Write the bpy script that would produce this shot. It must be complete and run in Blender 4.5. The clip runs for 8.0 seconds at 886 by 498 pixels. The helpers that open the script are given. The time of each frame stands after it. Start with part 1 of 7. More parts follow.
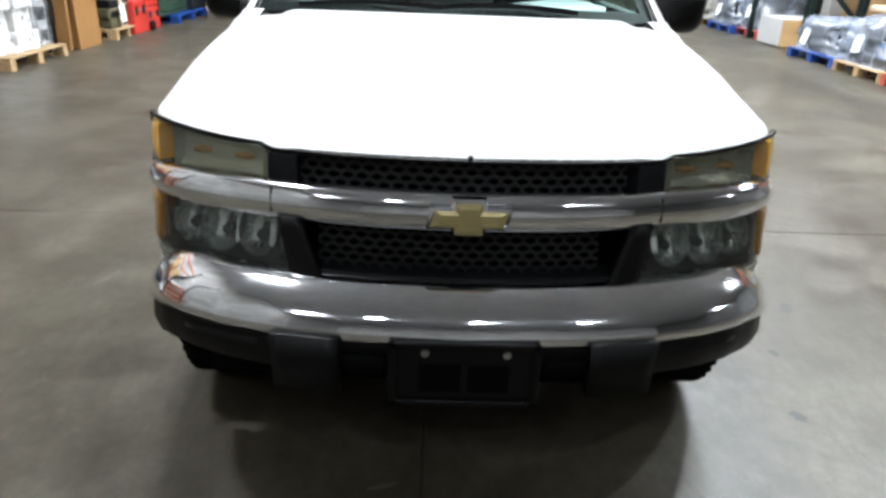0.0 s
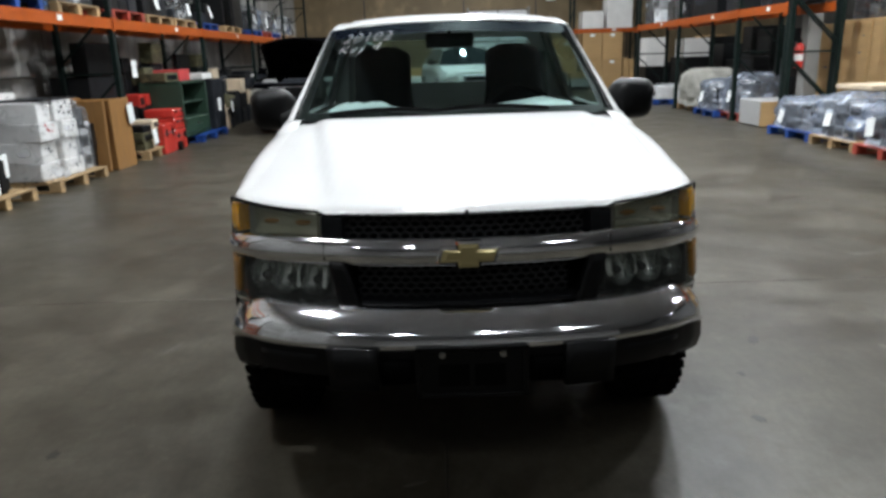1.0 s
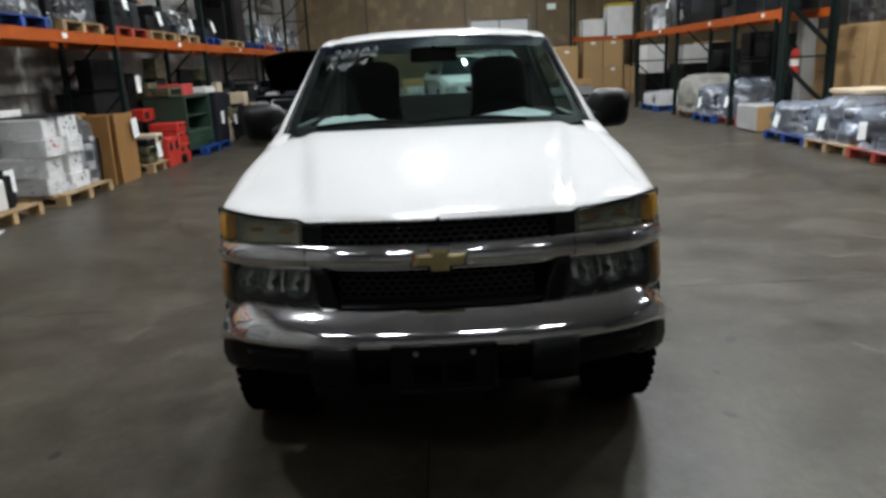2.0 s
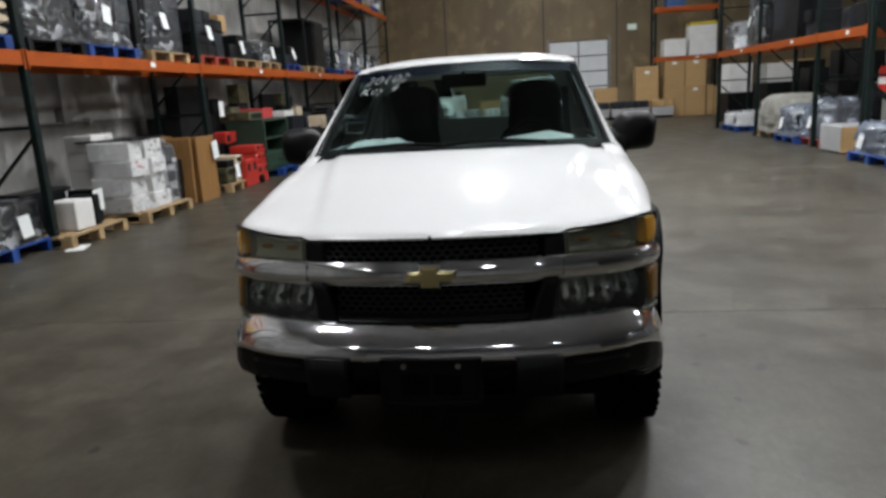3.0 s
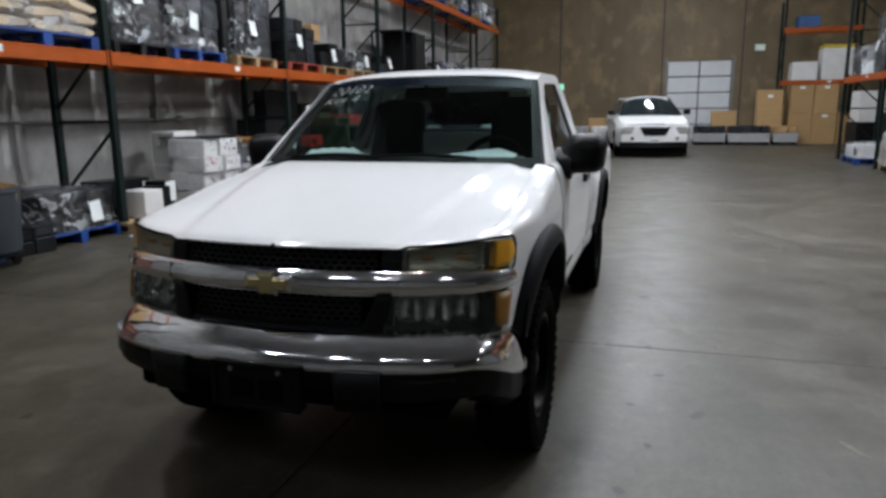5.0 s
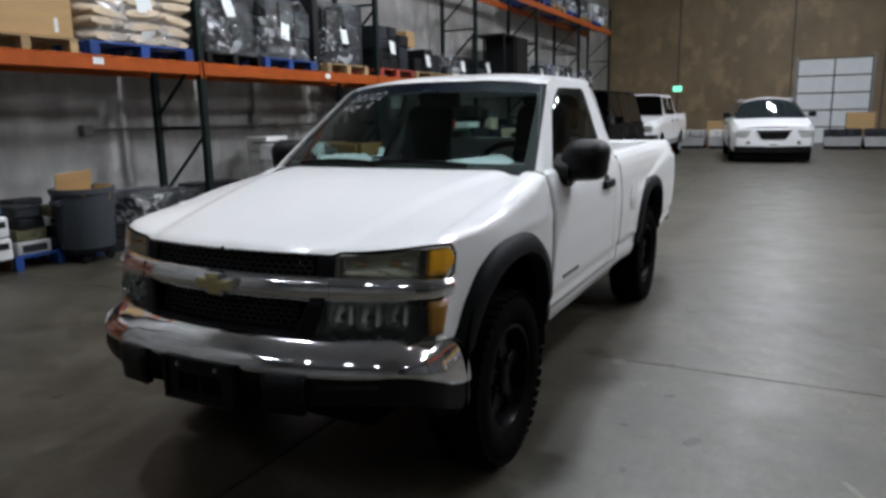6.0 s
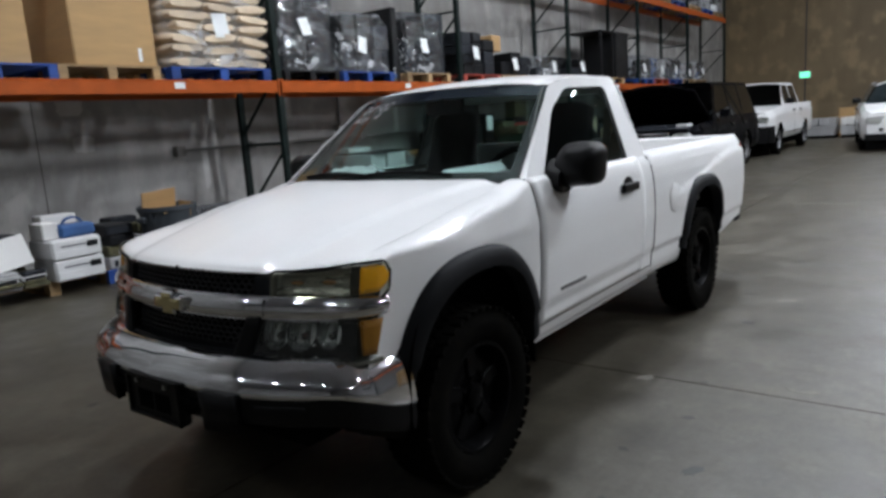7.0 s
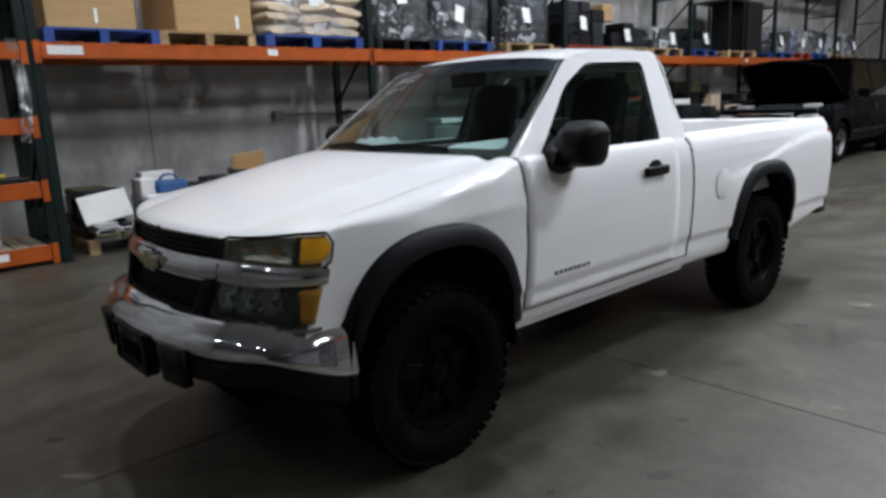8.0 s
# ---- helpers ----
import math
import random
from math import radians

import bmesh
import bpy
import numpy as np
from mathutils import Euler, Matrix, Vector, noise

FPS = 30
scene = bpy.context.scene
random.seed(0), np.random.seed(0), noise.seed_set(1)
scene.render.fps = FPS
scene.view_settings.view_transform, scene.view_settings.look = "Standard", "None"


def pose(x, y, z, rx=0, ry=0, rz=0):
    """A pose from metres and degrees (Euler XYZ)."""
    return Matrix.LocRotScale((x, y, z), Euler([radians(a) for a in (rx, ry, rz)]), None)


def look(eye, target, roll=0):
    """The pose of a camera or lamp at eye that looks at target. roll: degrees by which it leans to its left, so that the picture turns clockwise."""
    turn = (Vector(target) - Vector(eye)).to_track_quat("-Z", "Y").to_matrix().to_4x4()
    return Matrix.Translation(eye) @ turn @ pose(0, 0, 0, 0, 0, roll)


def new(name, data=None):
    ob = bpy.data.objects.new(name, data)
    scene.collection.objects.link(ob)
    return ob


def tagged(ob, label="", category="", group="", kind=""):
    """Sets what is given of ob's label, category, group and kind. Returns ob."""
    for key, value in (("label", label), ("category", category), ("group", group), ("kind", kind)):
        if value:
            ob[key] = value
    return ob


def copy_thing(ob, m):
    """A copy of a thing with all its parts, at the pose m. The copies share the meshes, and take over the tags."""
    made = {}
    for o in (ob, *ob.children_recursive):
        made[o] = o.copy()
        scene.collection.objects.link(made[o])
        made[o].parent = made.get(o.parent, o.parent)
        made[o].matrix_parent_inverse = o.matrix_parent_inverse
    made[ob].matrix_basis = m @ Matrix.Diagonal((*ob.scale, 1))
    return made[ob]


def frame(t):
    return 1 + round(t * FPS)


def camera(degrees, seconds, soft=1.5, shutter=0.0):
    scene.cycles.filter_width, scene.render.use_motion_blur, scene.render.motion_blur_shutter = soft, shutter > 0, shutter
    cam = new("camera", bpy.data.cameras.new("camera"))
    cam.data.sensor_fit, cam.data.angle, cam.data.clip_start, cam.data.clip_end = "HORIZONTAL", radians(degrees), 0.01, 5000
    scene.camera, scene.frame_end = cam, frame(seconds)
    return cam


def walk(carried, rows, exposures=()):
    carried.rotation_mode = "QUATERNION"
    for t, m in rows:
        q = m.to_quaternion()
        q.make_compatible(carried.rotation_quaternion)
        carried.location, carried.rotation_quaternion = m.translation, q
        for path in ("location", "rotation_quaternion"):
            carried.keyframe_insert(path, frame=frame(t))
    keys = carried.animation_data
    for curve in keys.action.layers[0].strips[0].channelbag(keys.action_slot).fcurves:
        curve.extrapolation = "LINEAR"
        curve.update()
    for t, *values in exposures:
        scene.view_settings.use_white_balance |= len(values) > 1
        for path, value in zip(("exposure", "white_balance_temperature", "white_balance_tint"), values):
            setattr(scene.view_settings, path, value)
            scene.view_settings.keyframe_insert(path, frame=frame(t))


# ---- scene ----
cam = camera(65.3, 8.0, soft=3.1)
PATH = [
    (0, (-0.092, -2.182, 1.4), (-0.043, -0.35, 0.598), 2.2),
    (0.5, (-0.13, -2.544, 1.422), (-0.027, -0.649, 0.791), -1.9),
    (1, (-0.084, -2.77, 1.434), (-0.076, -0.843, 0.898), -1.8),
    (1.5, (0.009, -2.879, 1.444), (-0.042, -0.946, 0.932), -2.8),
    (1.7, (0.009, -2.888, 1.448), (0.0, -0.957, 0.927), -2.7),
    (2.8, (0.237, -2.971, 1.461), (0.106, -1.027, 1.009), -1.8),
    (3, (0.329, -2.984, 1.455), (0.085, -1.049, 1.014), -3.3),
    (3.5, (0.524, -2.952, 1.433), (0.389, -1.004, 1.003), -2.4),
    (4, (0.724, -2.85, 1.428), (0.471, -0.911, 1.006), -5.3),
    (4.5, (1.0, -2.832, 1.434), (0.558, -0.925, 1.021), -2.2),
    (5.8, (1.684, -2.594, 1.418), (0.88, -0.798, 1.06), -1.4),
    (6, (1.823, -2.531, 1.431), (0.924, -0.786, 1.051), -1.1),
    (6.5, (2.088, -2.351, 1.419), (0.99, -0.721, 1.052), -3.8),
    (7, (2.304, -2.11, 1.425), (1.104, -0.549, 1.071), -4.1),
    (7.5, (2.562, -1.89, 1.431), (1.155, -0.52, 1.051), -2.5),
    (8, (2.732, -1.679, 1.407), (1.273, -0.375, 0.992), -2.5),
]
EXPOSURES = [(0.0, 1.46, 6400, 9), (0.5, 0.84, 6450, 9), (1.0, 0.41, 6500, 9), (1.5, 0.16, 6550, 9), (3.0, 0.06, 6650, 11), (4.0, -0.01, 6500, 11), (4.5, -0.02, 6400, 12), (6.0, -0.05, 6300, 12), (8.0, 0.0, 6250, 12)]
walk(cam, [(t, look(eye, target, roll)) for t, eye, target, roll in PATH], EXPOSURES)

# ---- light: high-bay fixtures in a closed hall ----
world = bpy.data.worlds.new("hall_air")
world.use_nodes = True
world.node_tree.nodes["Background"].inputs[0].default_value = (0.5, 0.47, 0.42, 1)
world.node_tree.nodes["Background"].inputs[1].default_value = 0.0
scene.world = world
LAMP_POWER = 1150.0
# unseen fixtures, placed where the truck, goods and floor needed light
LAMPS = [(0.4, 5.0), (-0.4, 10.0), (8.2, 5.8), (10.2, 2.4), (4.4, 5.4), (3.7, 7.8), (1.4, 18.6), (1.4, 23.4)]
DIM_LAMPS = [(-3.4, 0.2), (-0.6, 1.2), (1.0, 14.6), (8.6, 14.8)]  # unseen fixtures at half power, to balance the brightness
LOW_LAMPS = [(x, -7.4) for x in (-4.6, -1.8, 1.2, 4.4)] + [(3.4, 12.4), (14.4, -4.0), (6.2, 21.5), (4.7, 16.0)]  # weak fixtures, most added for reflections in chrome and door glass
LAMP_Z = 7.6
HALL = (-6.2, 16.0, -16.0, 29.6, 8.4)  # west, east, south, north, height


# ---- small mesh kit ----
def lerp(a, b, t):
    return a + (b - a) * t


def smooth(a, b, x):
    t = min(1.0, max(0.0, (x - a) / (b - a)))
    return t * t * (3 - 2 * t)


class Kit:
    """Collects vertices and faces for one mesh."""

    def __init__(self):
        self.v, self.f = [], []

    def add(self, verts, faces, m=None):
        n = len(self.v)
        self.v += [tuple(m @ Vector(p)) if m else tuple(p) for p in verts]
        self.f += [tuple(n + i for i in face) for face in faces]
        return self

    def box(self, c, s, bevel=0.004, m=None):
        """A box with chamfered edges, by centre and size."""
        h = [k / 2 for k in s]
        b = min(bevel, 0.45 * min(h) * 2 * 0.5)
        if b <= 0:
            vs = [(c[0] + x * h[0], c[1] + y * h[1], c[2] + z * h[2]) for x in (-1, 1) for y in (-1, 1) for z in (-1, 1)]
            return self.add(vs, [(0, 1, 3, 2), (4, 6, 7, 5), (0, 4, 5, 1), (2, 3, 7, 6), (0, 2, 6, 4), (1, 5, 7, 3)], m)
        vs, idx = [], {}
        for x in (-1, 1):
            for y in (-1, 1):
                for z in (-1, 1):
                    for ax in range(3):
                        p = [h[0] - b, h[1] - b, h[2] - b]
                        p[ax] = h[ax]
                        idx[x, y, z, ax] = len(vs)
                        vs.append((c[0] + x * p[0], c[1] + y * p[1], c[2] + z * p[2]))
        fs = []
        for ax in range(3):
            for s0 in (-1, 1):
                loop = []
                for a, d in ((-1, -1), (1, -1), (1, 1), (-1, 1)):
                    k = [0, 0, 0]
                    k[ax], k[(ax + 1) % 3], k[(ax + 2) % 3] = s0, a, d
                    loop.append(idx[k[0], k[1], k[2], ax])
                fs.append(tuple(loop if s0 > 0 else loop[::-1]))
        for ax in range(3):
            u, w = (ax + 1) % 3, (ax + 2) % 3
            for a in (-1, 1):
                for d in (-1, 1):
                    k1, k2 = [0, 0, 0], [0, 0, 0]
                    k1[ax], k2[ax] = -1, 1
                    k1[u] = k2[u] = a
                    k1[w] = k2[w] = d
                    q = [idx[(*k1, u)], idx[(*k2, u)], idx[(*k2, w)], idx[(*k1, w)]]
                    fs.append(tuple(q if a * d < 0 else q[::-1]))
        for x in (-1, 1):
            for y in (-1, 1):
                for z in (-1, 1):
                    q = [idx[x, y, z, 0], idx[x, y, z, 1], idx[x, y, z, 2]]
                    fs.append(tuple(q if x * y * z > 0 else q[::-1]))
        return self.add(vs, fs, m)

    def span(self, a, b, bevel=0.004, m=None):
        return self.box([(p + q) / 2 for p, q in zip(a, b)], [abs(q - p) for p, q in zip(a, b)], bevel, m)

    def tube(self, pts, w, h, closed=False):
        """A four-sided bar bent along points."""
        pts = [Vector(p) for p in pts]
        n, vs = len(pts), []
        for i, p in enumerate(pts):
            a, b = (pts[(i - 1) % n], pts[(i + 1) % n]) if closed else (pts[max(0, i - 1)], pts[min(n - 1, i + 1)])
            t = (b - a).normalized()
            up = Vector((0, 0, 1)) if abs(t.z) < 0.9 else Vector((1, 0, 0))
            s = t.cross(up).normalized()
            u = s.cross(t)
            vs += [p + s * w / 2 + u * h / 2, p - s * w / 2 + u * h / 2, p - s * w / 2 - u * h / 2, p + s * w / 2 - u * h / 2]
        m = n if closed else n - 1
        fs = [(4 * i + k, 4 * i + (k + 1) % 4, 4 * ((i + 1) % n) + (k + 1) % 4, 4 * ((i + 1) % n) + k) for i in range(m) for k in range(4)]
        if not closed:
            fs += [(0, 1, 2, 3), tuple(4 * (n - 1) + k for k in (3, 2, 1, 0))]
        return self.add(vs, fs)

    def bar(self, p, q, w, d, bevel=0.003):
        """A square bar from p to q."""
        p, q = Vector(p), Vector(q)
        m = Matrix.Translation((p + q) / 2) @ (q - p).to_track_quat("Z", "Y").to_matrix().to_4x4()
        return self.box((0, 0, 0), (w, d, (q - p).length), bevel, m)

    def lathe(self, ring, m=None, n=24, close=True):
        """Turns (radius, height) pairs round z; a closed ring of pairs makes a tyre."""
        vs = [(r * math.cos(2 * math.pi * k / n), r * math.sin(2 * math.pi * k / n), z) for r, z in ring for k in range(n)]
        rows = len(ring)
        fs = [(i * n + k, i * n + (k + 1) % n, (i + 1) * n + (k + 1) % n, (i + 1) * n + k) for i in range(rows - 1) for k in range(n)]
        if close:
            fs += [tuple(range(n))[::-1], tuple(range((rows - 1) * n, rows * n))]
        return self.add(vs, fs, m)

    def rod(self, p, q, r, r2=None, n=10):
        p, q = Vector(p), Vector(q)
        m = Matrix.Translation(p) @ (q - p).to_track_quat("Z", "Y").to_matrix().to_4x4()
        return self.lathe([(r, 0), (r2 or r, (q - p).length)], m, n)

    def grid(self, fn, nu, nv, m=None, flip=False, wrap=False):
        """A sheet fn(u, v) with u, v from 0 to 1."""
        vs = [fn(i / nu, j / nv) for j in range(nv + 1) for i in range(nu + (0 if wrap else 1))]
        w = nu if wrap else nu + 1
        fs = []
        for j in range(nv):
            for i in range(nu):
                q = (j * w + i, j * w + (i + 1) % w, (j + 1) * w + (i + 1) % w, (j + 1) * w + i)
                fs.append(q[::-1] if flip else q)
        return self.add(vs, fs, m)

    def slab(self, poly, axis, a, b, m=None):
        """A flat polygon given in the two other axes, drawn out along axis from a to b."""
        def at(p, k):
            q = list(p)
            q.insert(axis, k)
            return tuple(q)
        n = len(poly)
        vs = [at(p, a) for p in poly] + [at(p, b) for p in poly]
        fs = [tuple(range(n)), tuple(range(n, 2 * n))[::-1]] + [(i, n + i, n + (i + 1) % n, (i + 1) % n) for i in range(n)]
        return self.add(vs, fs, m)

    def ring(self, outer, inner):
        """Faces between two closed loops of as many points."""
        n = len(outer)
        return self.add(list(outer) + list(inner), [(i, (i + 1) % n, n + (i + 1) % n, n + i) for i in range(n)])

    def mesh(self, name, material, round_=False, angle=35):
        me = bpy.data.meshes.new(name)
        me.from_pydata(self.v, [], self.f)
        me.validate()
        bm = bmesh.new()
        bm.from_mesh(me)
        bmesh.ops.remove_doubles(bm, verts=bm.verts, dist=0.00005)
        bmesh.ops.recalc_face_normals(bm, faces=bm.faces)
        if round_:
            for f in bm.faces:
                f.smooth = True
            for e in bm.edges:
                e.smooth = not (len(e.link_faces) == 2 and e.calc_face_angle(0) > radians(angle))
        bm.to_mesh(me)
        bm.free()
        if material:
            me.materials.append(material)
        return me


def part(name, kit, material, parent=None, label="", round_=False, angle=35, at=None):
    """Links a kit as ONE mesh object under a thing or a part."""
    ob = new(name, kit.mesh(name, material, round_, angle) if isinstance(kit, Kit) else kit)
    if parent:
        ob.parent = parent
    if at is not None:
        ob.matrix_basis = at
    return tagged(ob, label)


def thick(ob, amount, offset=-1.0):
    mod = ob.modifiers.new("thickness", "SOLIDIFY")
    mod.thickness, mod.offset = amount, offset
    return ob


def thing(name, label, category, at=None, group="", kind=""):
    ob = new(name)
    ob.empty_display_size = 0.1
    if at is not None:
        ob.matrix_basis = at
    return tagged(ob, label, category, group, kind)


def resample(loop, n):
    """A closed loop of points, evenly spread to n points."""
    pts = [Vector(p) for p in loop]
    seg = [(pts[(i + 1) % len(pts)] - pts[i]).length for i in range(len(pts))]
    total, out, i, gone = sum(seg), [], 0, 0.0
    for k in range(n):
        want = total * k / n
        while gone + seg[i] < want - 1e-9:
            gone += seg[i]
            i += 1
        out.append(pts[i].lerp(pts[(i + 1) % len(pts)], (want - gone) / seg[i]))
    return out


def rounded(poly, r, n=5):
    """A 2D polygon with its corners rounded."""
    out, k = [], len(poly)
    for i in range(k):
        p0, p, p1 = (Vector(poly[(i + d) % k]) for d in (-1, 0, 1))
        a, b = (p0 - p), (p1 - p)
        cut = min(r, a.length * 0.45, b.length * 0.45)
        s, e = p + a.normalized() * cut, p + b.normalized() * cut
        for j in range(n + 1):
            t = j / n
            out.append(tuple((1 - t) ** 2 * s + 2 * t * (1 - t) * p + t * t * e))
    return out

# ---- materials ----
def nodes_of(name):
    m = bpy.data.materials.new(name)
    m.use_nodes = True
    nt = m.node_tree
    return m, nt, nt.nodes["Principled BSDF"]


def link(nt, a, out, b, inp):
    nt.links.new(a.outputs[out], b.inputs[inp])


def noise_node(nt, coord, scale, detail=4.0, rough=0.55, stretch=None):
    tex = nt.nodes.new("ShaderNodeTexNoise")
    tex.inputs["Scale"].default_value, tex.inputs["Detail"].default_value, tex.inputs["Roughness"].default_value = scale, detail, rough
    if stretch:
        mp = nt.nodes.new("ShaderNodeMapping")
        mp.inputs["Scale"].default_value = stretch
        nt.links.new(coord, mp.inputs["Vector"])
        coord = mp.outputs[0]
    nt.links.new(coord, tex.inputs["Vector"])
    return tex


def ramp(nt, src, stops):
    r = nt.nodes.new("ShaderNodeValToRGB")
    while len(r.color_ramp.elements) < len(stops):
        r.color_ramp.elements.new(0.5)
    for e, (p, c) in zip(r.color_ramp.elements, stops):
        e.position, e.color = p, (*(c if isinstance(c, tuple) else (c, c, c)), 1)
    nt.links.new(src, r.inputs[0])
    return r


def mixed(nt, fac, a, b, mode="MIX"):
    """A colour mix; a and b are sockets or colours, fac a socket or number."""
    x = nt.nodes.new("ShaderNodeMix")
    x.data_type, x.blend_type = "RGBA", mode
    for key, val in ((0, fac), (6, a), (7, b)):
        if isinstance(val, bpy.types.NodeSocket):
            nt.links.new(val, x.inputs[key])
        else:
            x.inputs[key].default_value = (*val, 1) if isinstance(val, tuple) else val
    return x.outputs[2]


def surface(name, col, rough=0.5, metal=0.0, var=0.12, big=3.0, fine=60.0, bump=0.15, depth=0.002, coat=0.0, each=0.0, rvar=0.1, stretch=None, spec=0.5, dirt=None):
    """A plain material with grain, patches and fine relief. each: how far objects differ by chance; dirt: (colour, amount)."""
    m, nt, b = nodes_of(name)
    co = nt.nodes.new("ShaderNodeTexCoord").outputs["Object"]
    n1, n2 = noise_node(nt, co, big, 5, 0.6, stretch), noise_node(nt, co, fine, 3, 0.6, stretch)
    dark, light = tuple(c * (1 - var) for c in col), tuple(min(1, c * (1 + var)) for c in col)
    c1 = ramp(nt, n1.outputs[0], [(0.3, dark), (0.7, light)]).outputs[0]
    c2 = ramp(nt, n2.outputs[0], [(0.3, (1 - var * 0.7,) * 3), (0.7, (1.0,) * 3)]).outputs[0]
    out = mixed(nt, 1.0, c1, c2, "MULTIPLY")
    if dirt:
        n3 = noise_node(nt, co, big * 2.7, 8, 0.7)
        f = ramp(nt, n3.outputs[0], [(0.52, 0.0), (0.72, dirt[1])]).outputs[0]
        out = mixed(nt, f, out, dirt[0])
    if each:
        info = nt.nodes.new("ShaderNodeObjectInfo")
        f = ramp(nt, info.outputs["Random"], [(0.0, (1 - each,) * 3), (1.0, (1 + each * 0.6,) * 3)]).outputs[0]
        out = mixed(nt, 1.0, out, f, "MULTIPLY")
    nt.links.new(out, b.inputs["Base Color"])
    r = ramp(nt, n1.outputs[0], [(0.25, max(0.02, rough - rvar)), (0.75, min(1.0, rough + rvar))])
    nt.links.new(r.outputs[0], b.inputs["Roughness"])
    b.inputs["Metallic"].default_value = metal
    b.inputs["Coat Weight"].default_value = coat
    b.inputs["Coat Roughness"].default_value = 0.09
    b.inputs["Specular IOR Level"].default_value = spec
    if bump:
        bp = nt.nodes.new("ShaderNodeBump")
        bp.inputs["Strength"].default_value, bp.inputs["Distance"].default_value = bump, depth
        nt.links.new(n2.outputs[0], bp.inputs["Height"])
        nt.links.new(bp.outputs[0], b.inputs["Normal"])
    return m


def glass(name, tint, clear=0.8, rough=0.02, haze=0.0, ior=1.5):
    """A thin pane: mostly let through, with a real mirror gloss on it."""
    m = bpy.data.materials.new(name)
    m.use_nodes = True
    nt = m.node_tree
    nt.nodes.clear()
    out, tr, gl = (nt.nodes.new(k) for k in ("ShaderNodeOutputMaterial", "ShaderNodeBsdfTransparent", "ShaderNodeBsdfGlossy"))
    lw, mx = nt.nodes.new("ShaderNodeLayerWeight"), nt.nodes.new("ShaderNodeMixShader")
    lw.inputs["Blend"].default_value = 0.5
    po, fr = nt.nodes.new("ShaderNodeMath"), nt.nodes.new("ShaderNodeMath")
    po.operation, fr.operation = "POWER", "MULTIPLY_ADD"
    base = ((ior - 1) / (ior + 1)) ** 2  # the same gloss from either side of the pane
    po.inputs[1].default_value, fr.inputs[1].default_value, fr.inputs[2].default_value = 5.0, 1 - base, base
    nt.links.new(lw.outputs["Facing"], po.inputs[0])
    link(nt, po, 0, fr, 0)
    tr.inputs[0].default_value = (*(c * clear for c in tint), 1)
    gl.inputs["Roughness"].default_value = rough
    link(nt, fr, 0, mx, 0), link(nt, tr, 0, mx, 1), link(nt, gl, 0, mx, 2)
    last = mx
    if haze:
        df, mx2 = nt.nodes.new("ShaderNodeBsdfDiffuse"), nt.nodes.new("ShaderNodeMixShader")
        df.inputs[0].default_value = (*tint, 1)
        mx2.inputs[0].default_value = haze
        link(nt, mx, 0, mx2, 1), link(nt, df, 0, mx2, 2)
        last = mx2
    link(nt, last, 0, out, 0)
    return m


def film(name, tint=(0.9, 0.92, 0.95), milk=0.025, fold_glint=0.45, gloss=0.16, rough=0.11, white=(0.75, 0.77, 0.8)):
    """Stretch wrap: clear, wrinkled, shiny, milky where layered; white streaks also paint glints."""
    m = bpy.data.materials.new(name)
    m.use_nodes = True
    nt = m.node_tree
    nt.nodes.clear()
    out, tr, gl, df = (nt.nodes.new(k) for k in ("ShaderNodeOutputMaterial", "ShaderNodeBsdfTransparent", "ShaderNodeBsdfGlossy", "ShaderNodeBsdfDiffuse"))
    co = nt.nodes.new("ShaderNodeTexCoord").outputs["Object"]
    n1, n2 = noise_node(nt, co, 3.4, 3, 0.5, (1, 1, 1.3)), noise_node(nt, co, 2.1, 2)
    bp = nt.nodes.new("ShaderNodeBump")
    bp.inputs["Strength"].default_value, bp.inputs["Distance"].default_value = 1.0, 0.07
    link(nt, n1, 0, bp, "Height"), link(nt, bp, 0, gl, "Normal")
    tr.inputs[0].default_value, df.inputs[0].default_value = (*tint, 1), (*white, 1)
    gl.inputs["Roughness"].default_value = rough
    m1, m2 = nt.nodes.new("ShaderNodeMixShader"), nt.nodes.new("ShaderNodeMixShader")
    # folds and gathers turn white in many layers; the streaks also paint glints
    f1 = ramp(nt, n1.outputs[0], [(0.455, milk), (0.485, fold_glint), (0.515, milk), (0.595, milk), (0.65, min(1.0, fold_glint * 1.3))])
    f2 = mixed(nt, ramp(nt, n2.outputs[0], [(0.38, 0.15), (0.6, 1.0)]).outputs[0], (milk, milk, milk), f1.outputs[0])
    nt.links.new(f2, m1.inputs[0])
    link(nt, tr, 0, m1, 1), link(nt, df, 0, m1, 2)
    m2.inputs[0].default_value = gloss
    link(nt, m1, 0, m2, 1), link(nt, gl, 0, m2, 2), link(nt, m2, 0, out, 0)
    return m


def glow(name, col, strength):
    m = bpy.data.materials.new(name)
    m.use_nodes = True
    nt = m.node_tree
    b = nt.nodes["Principled BSDF"]
    b.inputs["Base Color"].default_value = (0.8, 0.8, 0.8, 1)
    b.inputs["Emission Color"].default_value, b.inputs["Emission Strength"].default_value = (*col, 1), strength
    return m


